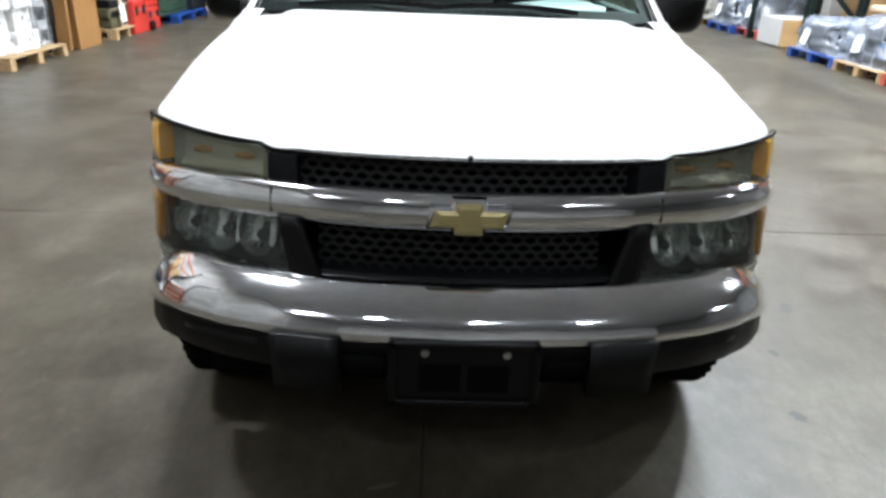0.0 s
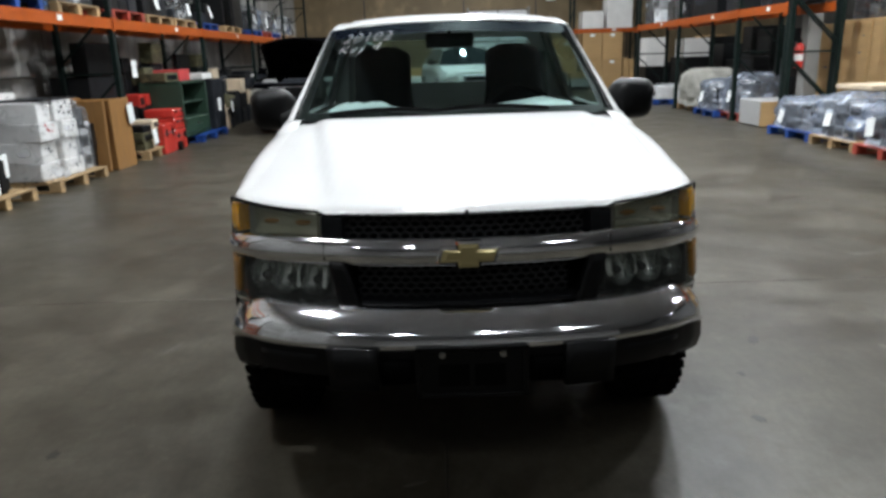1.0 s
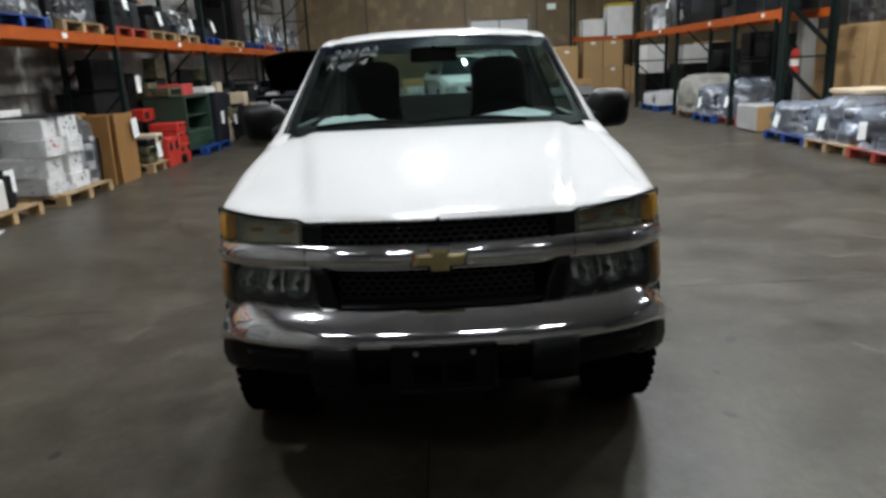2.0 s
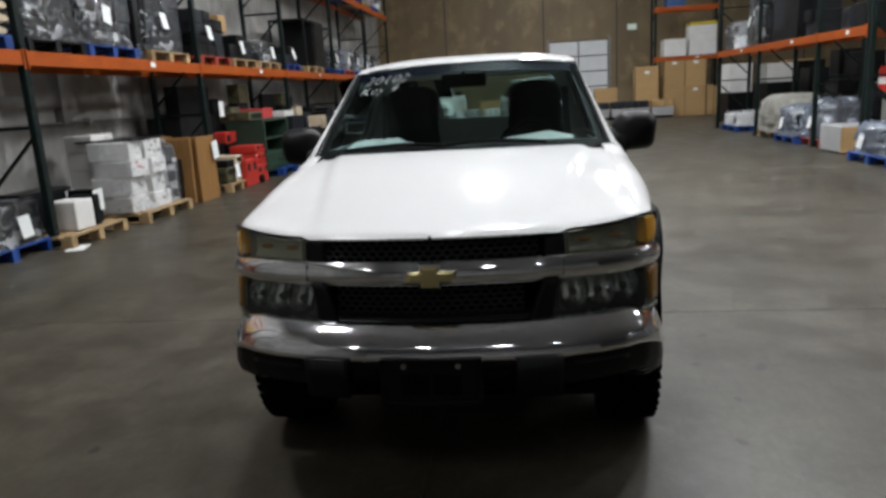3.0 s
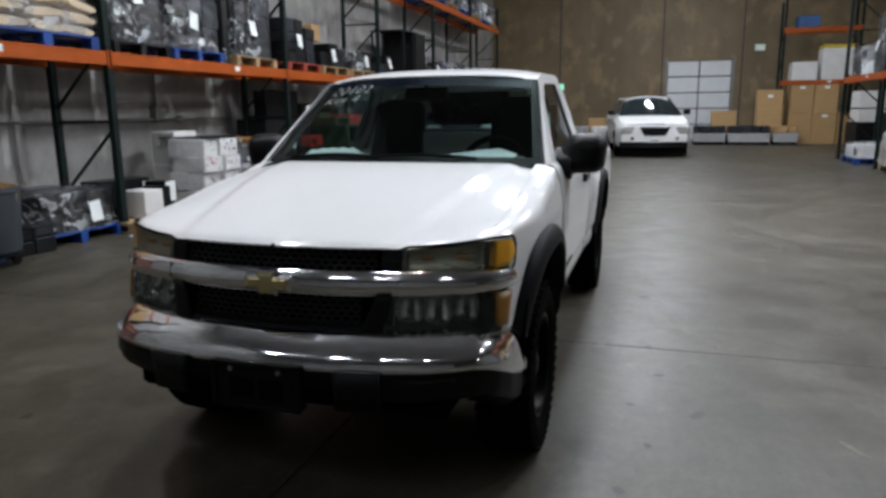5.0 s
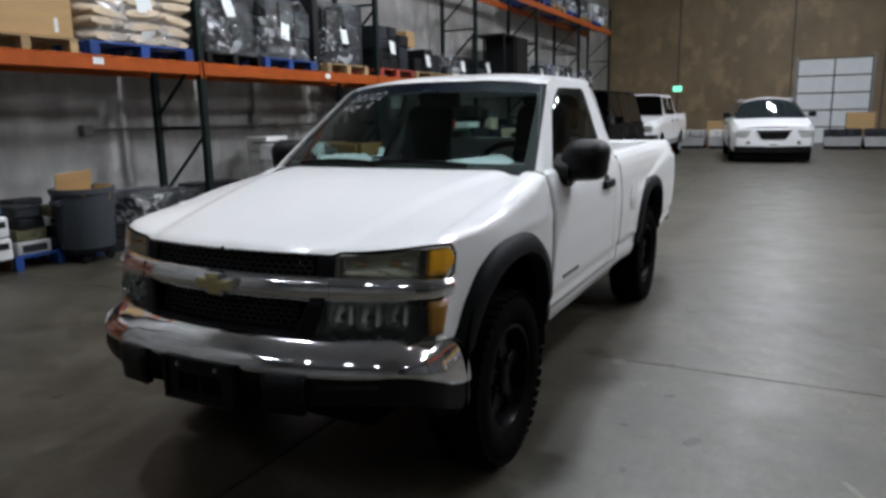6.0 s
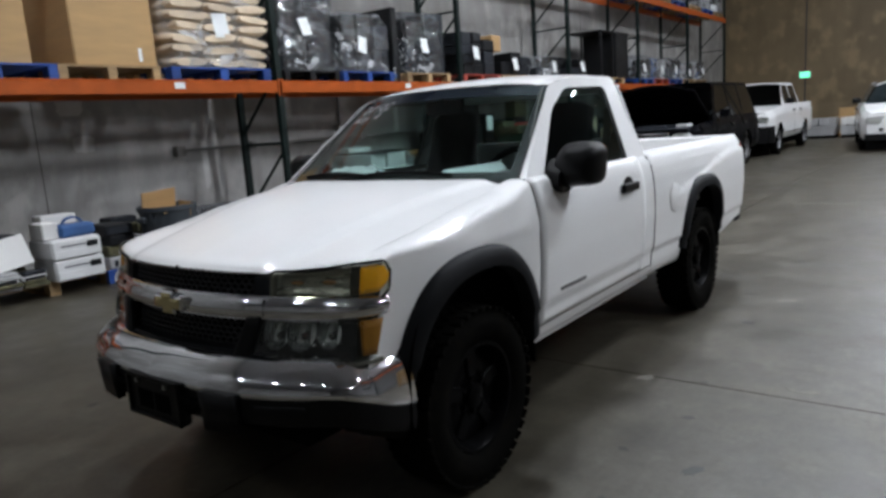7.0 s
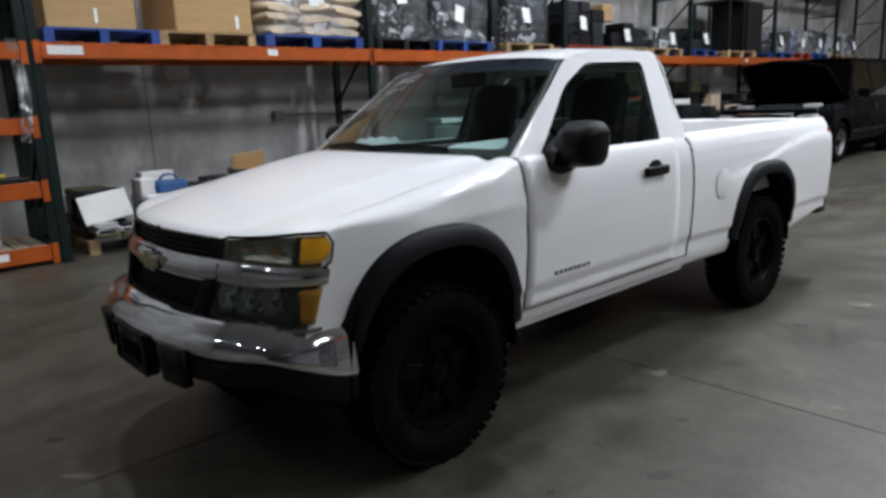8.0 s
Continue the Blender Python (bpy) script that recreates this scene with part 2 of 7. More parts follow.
def concrete_floor():
    m, nt, b = nodes_of("polished_concrete")
    co = nt.nodes.new("ShaderNodeNewGeometry").outputs["Position"]
    n1, n2 = noise_node(nt, co, 0.55, 6, 0.62), noise_node(nt, co, 2.3, 8, 0.68)
    n3, n4 = noise_node(nt, co, 38, 4, 0.7), noise_node(nt, co, 5.5, 9, 0.75, (0.8, 1.2, 1))
    c = ramp(nt, n1.outputs[0], [(0.36, (0.047, 0.041, 0.030)), (0.5, (0.062, 0.055, 0.041)), (0.64, (0.077, 0.069, 0.053))]).outputs[0]
    c = mixed(nt, 1.0, c, ramp(nt, n2.outputs[0], [(0.37, (0.79, 0.77, 0.74)), (0.5, (0.98, 0.98, 0.97)), (0.62, (1.14, 1.14, 1.12))]).outputs[0], "MULTIPLY")
    c = mixed(nt, 0.5, c, ramp(nt, n3.outputs[0], [(0.3, (0.8,) * 3), (0.7, (1.1,) * 3)]).outputs[0], "MULTIPLY")
    n5 = noise_node(nt, co, 15, 6, 0.7, (1.5, 0.7, 1))
    c = mixed(nt, 0.65, c, ramp(nt, n5.outputs[0], [(0.36, (0.72, 0.7, 0.67)), (0.62, (1.14,) * 3)]).outputs[0], "MULTIPLY")
    c = mixed(nt, 0.55, c, ramp(nt, n4.outputs[0], [(0.38, (0.64, 0.62, 0.58)), (0.6, (1.14,) * 3)]).outputs[0], "MULTIPLY")
    # small dark oil spots and pale scuffs
    vo = nt.nodes.new("ShaderNodeTexVoronoi")
    vo.inputs["Scale"].default_value, vo.inputs["Randomness"].default_value = 0.9, 1.0
    warp = noise_node(nt, co, 6, 3)
    mx = nt.nodes.new("ShaderNodeMix")
    mx.data_type = "VECTOR"
    mx.inputs[0].default_value = 0.06
    nt.links.new(co, mx.inputs[4]), nt.links.new(warp.outputs[1], mx.inputs[5]), nt.links.new(mx.outputs[1], vo.inputs["Vector"])
    c = mixed(nt, ramp(nt, vo.outputs["Distance"], [(0.010, 0.4), (0.028, 0.0)]).outputs[0], c, (0.03, 0.027, 0.022))
    pale = noise_node(nt, co, 3.1, 9, 0.75)
    c = mixed(nt, ramp(nt, pale.outputs[0], [(0.55, 0.0), (0.66, 0.4)]).outputs[0], c, (0.115, 0.105, 0.082))
    nt.links.new(c, b.inputs["Base Color"])
    r = ramp(nt, n2.outputs[0], [(0.36, 0.36), (0.64, 0.5)])
    nt.links.new(r.outputs[0], b.inputs["Roughness"])
    b.inputs["Specular IOR Level"].default_value = 0.42
    bp = nt.nodes.new("ShaderNodeBump")
    bp.inputs["Strength"].default_value, bp.inputs["Distance"].default_value = 0.12, 0.002
    link(nt, n3, 0, bp, "Height"), link(nt, bp, 0, b, "Normal")
    return m


def wall_paint(name, low, high, split, runs=0.8):
    """Tilt-up concrete, painted, with runs, patches and a change of coat at a height."""
    m, nt, b = nodes_of(name)
    co = nt.nodes.new("ShaderNodeNewGeometry").outputs["Position"]
    n1, n2 = noise_node(nt, co, 0.5, 6, 0.6), noise_node(nt, co, 1.4, 8, 0.7, (1, 1, 0.22))
    n3 = noise_node(nt, co, 30, 4, 0.6)
    sx = nt.nodes.new("ShaderNodeSeparateXYZ")
    nt.links.new(co, sx.inputs[0])
    ad = nt.nodes.new("ShaderNodeMath")
    ad.operation = "MULTIPLY_ADD"
    ad.inputs[1].default_value, ad.inputs[2].default_value = 0.12, 0.0
    nt.links.new(n2.outputs[0], ad.inputs[0])
    su = nt.nodes.new("ShaderNodeMath")
    su.operation = "ADD"
    nt.links.new(sx.outputs[2], su.inputs[0]), nt.links.new(ad.outputs[0], su.inputs[1])
    mr = nt.nodes.new("ShaderNodeMapRange")
    mr.inputs[1].default_value, mr.inputs[2].default_value = split, split + 0.12
    nt.links.new(su.outputs[0], mr.inputs[0])
    c = mixed(nt, mr.outputs[0], low, high)
    c = mixed(nt, 0.8, c, ramp(nt, n1.outputs[0], [(0.38, (0.78,) * 3), (0.62, (1.1,) * 3)]).outputs[0], "MULTIPLY")
    c = mixed(nt, runs, c, ramp(nt, n2.outputs[0], [(0.38, (0.75, 0.735, 0.7)), (0.52, (1.0,) * 3), (0.64, (1.25,) * 3)]).outputs[0], "MULTIPLY")
    # pale rubbed smears
    n4 = noise_node(nt, co, 1.7, 4, 0.55, (1, 1.2, 0.8))
    c = mixed(nt, ramp(nt, n4.outputs[0], [(0.52, 0.0), (0.66, 0.55)]).outputs[0], c, tuple(min(0.7, k * 1.7) for k in high))
    nt.links.new(c, b.inputs["Base Color"])
    b.inputs["Roughness"].default_value = 0.6
    bp = nt.nodes.new("ShaderNodeBump")
    bp.inputs["Strength"].default_value, bp.inputs["Distance"].default_value = 0.25, 0.004
    link(nt, n3, 0, bp, "Height"), link(nt, bp, 0, b, "Normal")
    return m


FLOOR = concrete_floor()
# grey wall paint darkened so the unseen east wall bounces less light
WALL_LOW_BOUNCE = wall_paint("low_bounce_grey_wall", (0.10, 0.098, 0.094), (0.085, 0.083, 0.08), 1.0)
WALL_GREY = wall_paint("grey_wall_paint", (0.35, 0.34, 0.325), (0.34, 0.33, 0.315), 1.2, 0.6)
WALL_PATCH = surface("pale_wall_patch", (0.6, 0.59, 0.57), 0.6, var=0.15)
WALL_TAN = wall_paint("tan_concrete", (0.215, 0.155, 0.085), (0.19, 0.136, 0.072), 1.2, 0.35)
JOINT = surface("joint_filler", (0.06, 0.055, 0.05), 0.8)
PAINT = surface("white_car_paint", (0.82, 0.82, 0.82), 0.6, var=0.012, bump=0.0, coat=0.8, rvar=0.0, fine=25, spec=0.2)
PAINT_DULL = surface("white_paint_worn", (0.72, 0.72, 0.7), 0.45, var=0.08, bump=0.05, dirt=((0.4, 0.38, 0.34), 0.5))
BLACK_PAINT = surface("black_car_paint", (0.003, 0.003, 0.004), 0.3, var=0.1, bump=0.0, coat=0.12, spec=0.04)
CHROME = surface("chrome", (0.82, 0.835, 0.87), 0.075, 1.0, var=0.06, bump=0.05, rvar=0.04, fine=18, dirt=((0.5, 0.48, 0.45), 0.3))
PLASTIC = surface("grey_bumper_plastic", (0.0085, 0.0092, 0.011), 0.6, var=0.15, bump=0.3, fine=300, depth=0.0006, spec=0.15)
BLACK = surface("black_plastic", (0.004, 0.004, 0.0044), 0.45, var=0.15, bump=0.25, fine=260, depth=0.0005, spec=0.16)
MESH = surface("grey_mesh_plastic", (0.016, 0.0165, 0.018), 0.5, var=0.15, bump=0.2, fine=200, depth=0.0005, spec=0.25)
VOID = surface("underbody_black", (0.004, 0.004, 0.004), 0.9, spec=0.05)
TYRE = surface("tyre_rubber", (0.0055, 0.0053, 0.0048), 0.85, var=0.2, bump=0.3, spec=0.08, dirt=((0.015, 0.013, 0.009), 0.55), big=6)
RIM = surface("black_wheel_paint", (0.003, 0.003, 0.0033), 0.3, var=0.2, spec=0.2, dirt=((0.005, 0.0045, 0.004), 0.4))
STEEL = surface("bare_steel", (0.42, 0.42, 0.42), 0.38, 1.0, var=0.15)
GOLD = surface("gold_emblem", (0.60, 0.51, 0.26), 0.25, 0.6, var=0.08, bump=0.1, fine=90)
GLASS = glass("window_glass", (0.64, 0.80, 0.77), 0.84, ior=1.3)
GLASS_SMOKY = glass("bluish_windshield", (0.25, 0.34, 0.38), 0.6, 0.03, 0.05)
GLASS_DARK = glass("tinted_glass", (0.12, 0.14, 0.15), 0.35, ior=1.35)
LENS = glass("lamp_lens_yellowed", (0.74, 0.745, 0.62), 0.97, 0.08, 0.05)
LENS_CLEAR = glass("lamp_lens", (0.78, 0.82, 0.78), 0.95, 0.05, 0.02)
AMBER = surface("amber_lens", (0.88, 0.42, 0.012), 0.18, var=0.1, bump=0.4, fine=120, depth=0.001, coat=0.6)
REFLECTOR = surface("lamp_reflector", (0.62, 0.64, 0.64), 0.14, 1.0, rvar=0.05, var=0.1, bump=1.0, depth=0.02, fine=34)
# bright metal of the bars that stand in for lamp glints
GLINT_METAL = surface("pale_glint_metal", (0.85, 0.87, 0.87), 0.3, 0.7, var=0.25, bump=1.0, depth=0.01, fine=60)
REFLECTOR_DULL = surface("dull_reflector", (0.44, 0.45, 0.42), 0.3, 0.6, var=0.12, bump=0.9, depth=0.006, fine=26, stretch=(0.5, 0.5, 2.5))
LAMP_BACK = surface("lamp_backing", (0.025, 0.028, 0.027), 0.3, 0.2, var=0.12)
LENS_EDGE = surface("lens_edge", (0.13, 0.13, 0.11), 0.3, var=0.1)
LAMP_BOWL = surface("lamp_housing", (0.05, 0.05, 0.045), 0.4, var=0.1)
AMBER_DULL = surface("dull_amber_lens", (0.32, 0.15, 0.02), 0.3, var=0.2, bump=0.4, fine=90, depth=0.001, coat=0.3)
RIM_GREY = surface("dull_alloy", (0.16, 0.16, 0.165), 0.45, 0.6, var=0.2)
RED_LENS = surface("red_lens", (0.3, 0.015, 0.012), 0.2, coat=0.6)
CLOTH = surface("seat_cloth", (0.03, 0.031, 0.033), 0.85, var=0.2, fine=160)
TRIM = surface("cabin_trim", (0.15, 0.157, 0.15), 0.6, var=0.1)
LINER = surface("headliner", (0.18, 0.185, 0.175), 0.85)
PAPER = surface("paper", (0.78, 0.8, 0.8), 0.6, var=0.04, bump=0.05)
PAPER_DASH = surface("dash_paper", (0.66, 0.76, 0.75), 0.6, var=0.03, bump=0.0)
SUN_BAND = surface("blue_sun_band", (0.004, 0.006, 0.02), 0.3, var=0.1, bump=0.0, spec=0.2)
CHALK = surface("window_marker", (0.8, 0.83, 0.85), 0.7, var=0.2, fine=90)
ORANGE = surface("orange_beam", (0.40, 0.078, 0.008), 0.5, var=0.16, big=4, dirt=((0.24, 0.055, 0.01), 0.55), spec=0.25)
GREEN = surface("green_upright", (0.0035, 0.011, 0.0095), 0.55, spec=0.2, var=0.2, dirt=((0.035, 0.035, 0.03), 0.3))
HOLE = surface("slot_dark", (0.004, 0.005, 0.005), 0.9)
DECK = surface("particle_deck", (0.3, 0.25, 0.18), 0.8, var=0.2)
WOOD = surface("pallet_wood", (0.42, 0.28, 0.14), 0.8, var=0.3, stretch=(8, 1, 8), fine=30, each=0.3, bump=0.4)
BLUE = surface("blue_pallet_paint", (0.008, 0.052, 0.25), 0.5, var=0.25, each=0.2, dirt=((0.02, 0.04, 0.1), 0.5))
RED = surface("red_pallet_paint", (0.36, 0.05, 0.03), 0.55, var=0.25, each=0.2)
CARD = surface("cardboard", (0.43, 0.27, 0.12), 0.8, var=0.1, each=0.12, big=2, fine=45, stretch=(1, 1, 6))
TAPE = surface("packing_tape", (0.42, 0.26, 0.12), 0.3)
KRAFT = surface("kraft_bags", (0.62, 0.5, 0.36), 0.7, var=0.15, each=0.15)
WHITE_BOX = surface("white_carton", (0.72, 0.71, 0.69), 0.6, var=0.07, each=0.08)
INK = surface("carton_print", (0.12, 0.12, 0.13), 0.6)
INK_RED = surface("carton_print_red", (0.5, 0.05, 0.05), 0.6)
EQUIP = surface("dark_equipment", (0.008, 0.0085, 0.010), 0.45, var=0.2, each=0.4, spec=0.25)
EQUIP_GREY = surface("grey_equipment", (0.02, 0.023, 0.029), 0.5, var=0.2, each=0.35, spec=0.25)
EQUIP_PALE = surface("pale_equipment", (0.36, 0.36, 0.36), 0.5, var=0.1, each=0.2)
EQUIP_WHITE = surface("white_equipment", (0.66, 0.66, 0.66), 0.45, var=0.08, each=0.1)
FILM = film("stretch_wrap")
FILM_MILKY = film("milky_stretch_wrap", (0.84, 0.88, 0.95), 0.09, 0.5)
FILM_CLEAR = film("clear_stretch_wrap", (0.93, 0.94, 0.96), 0.02, 0.4)
FILM_BLUE = film("bluish_poly_cover", (0.7, 0.76, 0.86), 0.25, 0.6, 0.1, 0.26, (0.36, 0.4, 0.48))
FILM_DARK = film("dark_stretch_wrap", (0.6, 0.63, 0.68), 0.015, 0.45)
BIN = surface("grey_bin_plastic", (0.038, 0.046, 0.055), 0.55, var=0.12)
PANEL = surface("oak_panel", (0.29, 0.145, 0.046), 0.5, var=0.25, stretch=(12, 12, 0.7), fine=24, each=0.15)
TOOL_RED = surface("red_toolbox", (0.5, 0.035, 0.025), 0.35, var=0.15, coat=0.3)
CABINET_GREEN = surface("green_cabinet", (0.02, 0.047, 0.03), 0.5, var=0.2)
OLIVE = surface("olive_goods", (0.10, 0.092, 0.046), 0.8, var=0.6, fine=20, big=9)
BLUE_BAG = surface("blue_case", (0.03, 0.09, 0.24), 0.55, var=0.2)
QUILT = surface("moving_blanket", (0.3, 0.29, 0.26), 0.9, var=0.3, big=5, bump=0.5, depth=0.01)
DOOR_WHITE = surface("dock_door_white", (0.72, 0.74, 0.76), 0.5, var=0.05)
PIPE = surface("grey_pipe", (0.22, 0.215, 0.205), 0.5)
CEIL = surface("roof_deck", (0.42, 0.43, 0.45), 0.7)
LAMP = glow("lamp_tubes", (0.95, 1.0, 1.04), LAMP_POWER)
LAMP_HALF = glow("half_power_lamp_tubes", (0.95, 1.0, 1.04), LAMP_POWER * 0.5)
LAMP_LOW = glow("dimmed_lamp_tubes", (0.95, 1.0, 1.04), LAMP_POWER * 0.11)
EXIT = glow("exit_green", (0.05, 1.0, 0.45), 1.6)
EXIT_WEAK = glow("weak_exit_green", (0.25, 0.6, 0.3), 0.22)
YELLOW = surface("yellow_tool", (0.6, 0.45, 0.03), 0.5)
EXT_RED = surface("red_cylinder", (0.55, 0.03, 0.02), 0.3, coat=0.4)
for m in (BLACK_PAINT, TYRE, RIM, VOID, CLOTH):  # matt and dark: hardly any sheen at low angles
    m.node_tree.nodes["Principled BSDF"].inputs["IOR"].default_value = 1.18
STAIN = surface("oil_stain", (0.022, 0.02, 0.017), 0.5, var=0.3)
SCUFF = surface("pale_floor_scuff", (0.13, 0.118, 0.096), 0.6, var=0.4, fine=30, big=9)

# ---- the hall ----
W0, W1, S0, N0, TOP = HALL


def wall(name, a, b, material, label):
    return tagged(part(name, Kit().span(a, b, 0.0), material), label, "wall", kind="structure")


wall("wall_west", (W0 - 0.2, S0, -0.1), (W0, N0, TOP), WALL_GREY, "grey painted concrete warehouse wall with scuffs")
# unseen wall in the darkened grey, keeping the east goods dim
wall("wall_east", (W1, S0, -0.1), (W1 + 0.2, N0, TOP), WALL_LOW_BOUNCE, "grey painted concrete warehouse wall")
wall("wall_south", (W0 - 0.2, S0 - 0.2, -0.1), (W1 + 0.2, S0, TOP), WALL_GREY, "grey painted concrete warehouse wall")
tagged(part("ceiling", Kit().span((W0, S0, TOP), (W1, N0, TOP + 0.2), 0.0), CEIL), "pale metal roof deck", "ceiling", kind="structure")

# north wall with the dock door's opening
DX0, DX1, DZ1 = 1.53, 4.13, 3.36
k = Kit()
k.span((W0 - 0.2, N0, -0.1), (DX0, N0 + 0.3, TOP), 0.0)
k.span((DX1, N0, -0.1), (W1 + 0.2, N0 + 0.3, TOP), 0.0)
k.span((DX0, N0, DZ1), (DX1, N0 + 0.3, TOP), 0.0)
wall_north = tagged(part("wall_north", k, WALL_TAN), "tan tilt-up concrete end wall with panel joints", "wall", kind="structure")
for x in (-3.1, 1.3, 4.5, 8.6, 12.4):
    part("panel_joint", Kit().span((x - 0.03, N0 - 0.012, 0), (x + 0.03, N0 - 0.002, TOP), 0.002), JOINT, wall_north)

door = thing("door_1", "closed white sectional dock door with dark joints", "door", kind="structure")
part("door_backing", Kit().span((DX0, N0 + 0.12, 0), (DX1, N0 + 0.16, DZ1), 0.0), JOINT, door)
dw, dh = (DX1 - DX0) / 2, DZ1 / 5
panel_mesh = Kit().span((0.025, 0, 0.025), (dw - 0.025, 0.05, dh - 0.025), 0.012).mesh("door_panel", DOOR_WHITE)
for i in range(2):
    for j in range(5):
        part("door_panel", panel_mesh, None, door, at=pose(DX0 + i * dw, N0 + 0.07, j * dh))
for x in (DX0 - 0.05, DX1 + 0.05):
    part("door_track", Kit().span((x - 0.05, N0 - 0.06, 0), (x + 0.05, N0 - 0.003, DZ1 + 0.1), 0.01), PIPE, door)


def exit_sign(x, z, bright):
    t = thing("exit_sign", "small lit green exit sign on the end wall", "exit sign")
    part("sign_case", Kit().span((x - 0.2, N0 - 0.09, z - 0.13), (x + 0.2, N0 - 0.002, z + 0.13), 0.01), DOOR_WHITE, t)
    part("sign_face", Kit().span((x - 0.17, N0 - 0.096, z - 0.1), (x + 0.17, N0 - 0.088, z + 0.1), 0.002), bright, t)


exit_sign(5.15, 3.8, EXIT_WEAK)
exit_sign(-3.1, 2.36, EXIT)

# conduit and pipes along the west wall
def pipe_run(y0, y1, z):
    t = thing("wall_pipe", "grey conduit run along the painted wall", "pipe")
    part("pipe", Kit().rod((W0 + 0.08, y0, z), (W0 + 0.08, y1, z), 0.019), PIPE, t, round_=True)
    part("junction_box", Kit().span((W0 + 0.003, y0 - 0.07, z - 0.08), (W0 + 0.12, y0 + 0.07, z + 0.06), 0.012), PIPE, t)
    for y in np.arange(y0 + 1.2, y1, 2.4):
        part("clip", Kit().span((W0 + 0.003, y - 0.03, z - 0.05), (W0 + 0.115, y + 0.03, z + 0.05), 0.006), PIPE, t)


pipe_run(3.25, 22.0, 1.33)
t = thing("drop_conduit", "grey vertical conduit with a box on the wall", "conduit")
part("pipe", Kit().rod((W0 + 0.06, 6.3, 1.5), (W0 + 0.06, 6.3, 6.5), 0.02), PIPE, t, round_=True)
part("junction_box", Kit().span((W0 + 0.003, 6.2, 1.3), (W0 + 0.14, 6.4, 1.52), 0.012), PIPE, t)
west_joint = thing("trim_wall_joints", "dark panel joints in the painted concrete wall", "wall joint", kind="structure")
for y in (-5.6, 1.5, 8.6, 15.7, 22.8):
    part("panel_joint", Kit().span((W0 + 0.001, y - 0.005, 0), (W0 + 0.004, y + 0.005, TOP), 0.0), JOINT, west_joint)

# places where the wall was touched up in a paler coat
def touch_up(y0, y1, z0, z1, seed):
    rnd = random.Random(seed)
    cy, cz, ry, rz = (y0 + y1) / 2, (z0 + z1) / 2, (y1 - y0) / 2, (z1 - z0) / 2
    pts = []
    for i in range(28):
        a = 2 * math.pi * i / 28
        c, s = math.cos(a), math.sin(a)
        f = 1 + rnd.uniform(-0.12, 0.12)
        pts.append((cy + ry * f * math.copysign(abs(c) ** 0.5, c), cz + rz * f * math.copysign(abs(s) ** 0.5, s)))
    part("paint_patch", Kit().slab(pts, 0, W0 + 0.0005, W0 + 0.002), WALL_PATCH, west_joint)


TOUCH_UPS = [(1.77, 2.08, 1.83, 2.05), (1.90, 2.16, 1.40, 1.59), (3.82, 3.92, 1.70, 2.06), (3.62, 3.72, 0.80, 1.46),
             (3.84, 3.92, 0.57, 1.50), (5.10, 5.18, 1.70, 2.06), (5.22, 5.32, 1.72, 2.02), (7.74, 7.88, 1.35, 2.0)]
for i, q in enumerate(TOUCH_UPS):
    touch_up(*q, 60 + i)

# high-bay fixtures
def high_bay(tubes):
    t = thing("high_bay_light", "white high-bay light under the roof", "ceiling light", group="high-bay lights")
    part("housing", Kit().span((-0.28, -0.2, 0.0), (0.28, 0.2, 0.09), 0.02), DOOR_WHITE, t)
    part("reflector", Kit().slab([(-0.3, -0.08), (0.3, -0.08), (0.2, 0.0), (-0.2, 0.0)], 0, -0.27, 0.27), DOOR_WHITE, t)
    for x in (-0.17, 0.17):
        part("lamp_disc", Kit().lathe([(0.0001, -0.112), (0.06, -0.108), (0.1, -0.096), (0.112, -0.084), (0.0001, -0.084)], pose(x, 0, 0), 20, False), tubes, t)
    for x in (-0.22, 0.22):
        part("hanger", Kit().rod((x, 0, 0.09), (x, 0, TOP - LAMP_Z), 0.006, n=6), STEEL, t)
    return t


for spots, tubes in ((LAMPS, LAMP), (DIM_LAMPS, LAMP_HALF), (LOW_LAMPS, LAMP_LOW)):
    bay = high_bay(tubes)
    bay.matrix_basis = pose(*spots[0], LAMP_Z)
    for x, y in spots[1:]:
        copy_thing(bay, pose(x, y, LAMP_Z))

# ---- the white pickup: front axle at y = 0, nose towards -y ----
truck = thing("pickup_truck", "white regular-cab pickup truck with chrome bumper parked on concrete", "pickup truck")

SIDE_Z = (0.42, 0.45, 0.50, 0.585, 0.60, 0.80, 0.93, 1.02, 1.09, 1.14, 1.17)
SIDE_X = (0.765, 0.785, 0.800, 0.806, 0.820, 0.834, 0.834, 0.828, 0.815, 0.797, 0.770)


def side_x(y, z):
    """Half width of the body side."""
    x = float(np.interp(z, SIDE_Z, SIDE_X))
    t = min(1.0, max(0.0, (-0.02 - y) / 0.42))
    return x - 0.058 * t ** 1.6 - 0.012 * smooth(3.2, 4.0, y)


NOSE_X = (0.0, 0.2, 0.35, 0.45, 0.55, 0.64, 0.70, 0.742, 0.766, 0.777, 0.781)
NOSE_Y = (-0.715, -0.704, -0.682, -0.652, -0.622, -0.585, -0.552, -0.515, -0.478, -0.445, -0.41)


def nose(s):
    """Point of the nose's plan line; s runs with the half width from 0 to 1."""
    n = s * (len(NOSE_X) - 1)
    i = min(len(NOSE_X) - 2, int(n))
    return lerp(NOSE_X[i], NOSE_X[i + 1], n - i), lerp(NOSE_Y[i], NOSE_Y[i + 1], n - i)


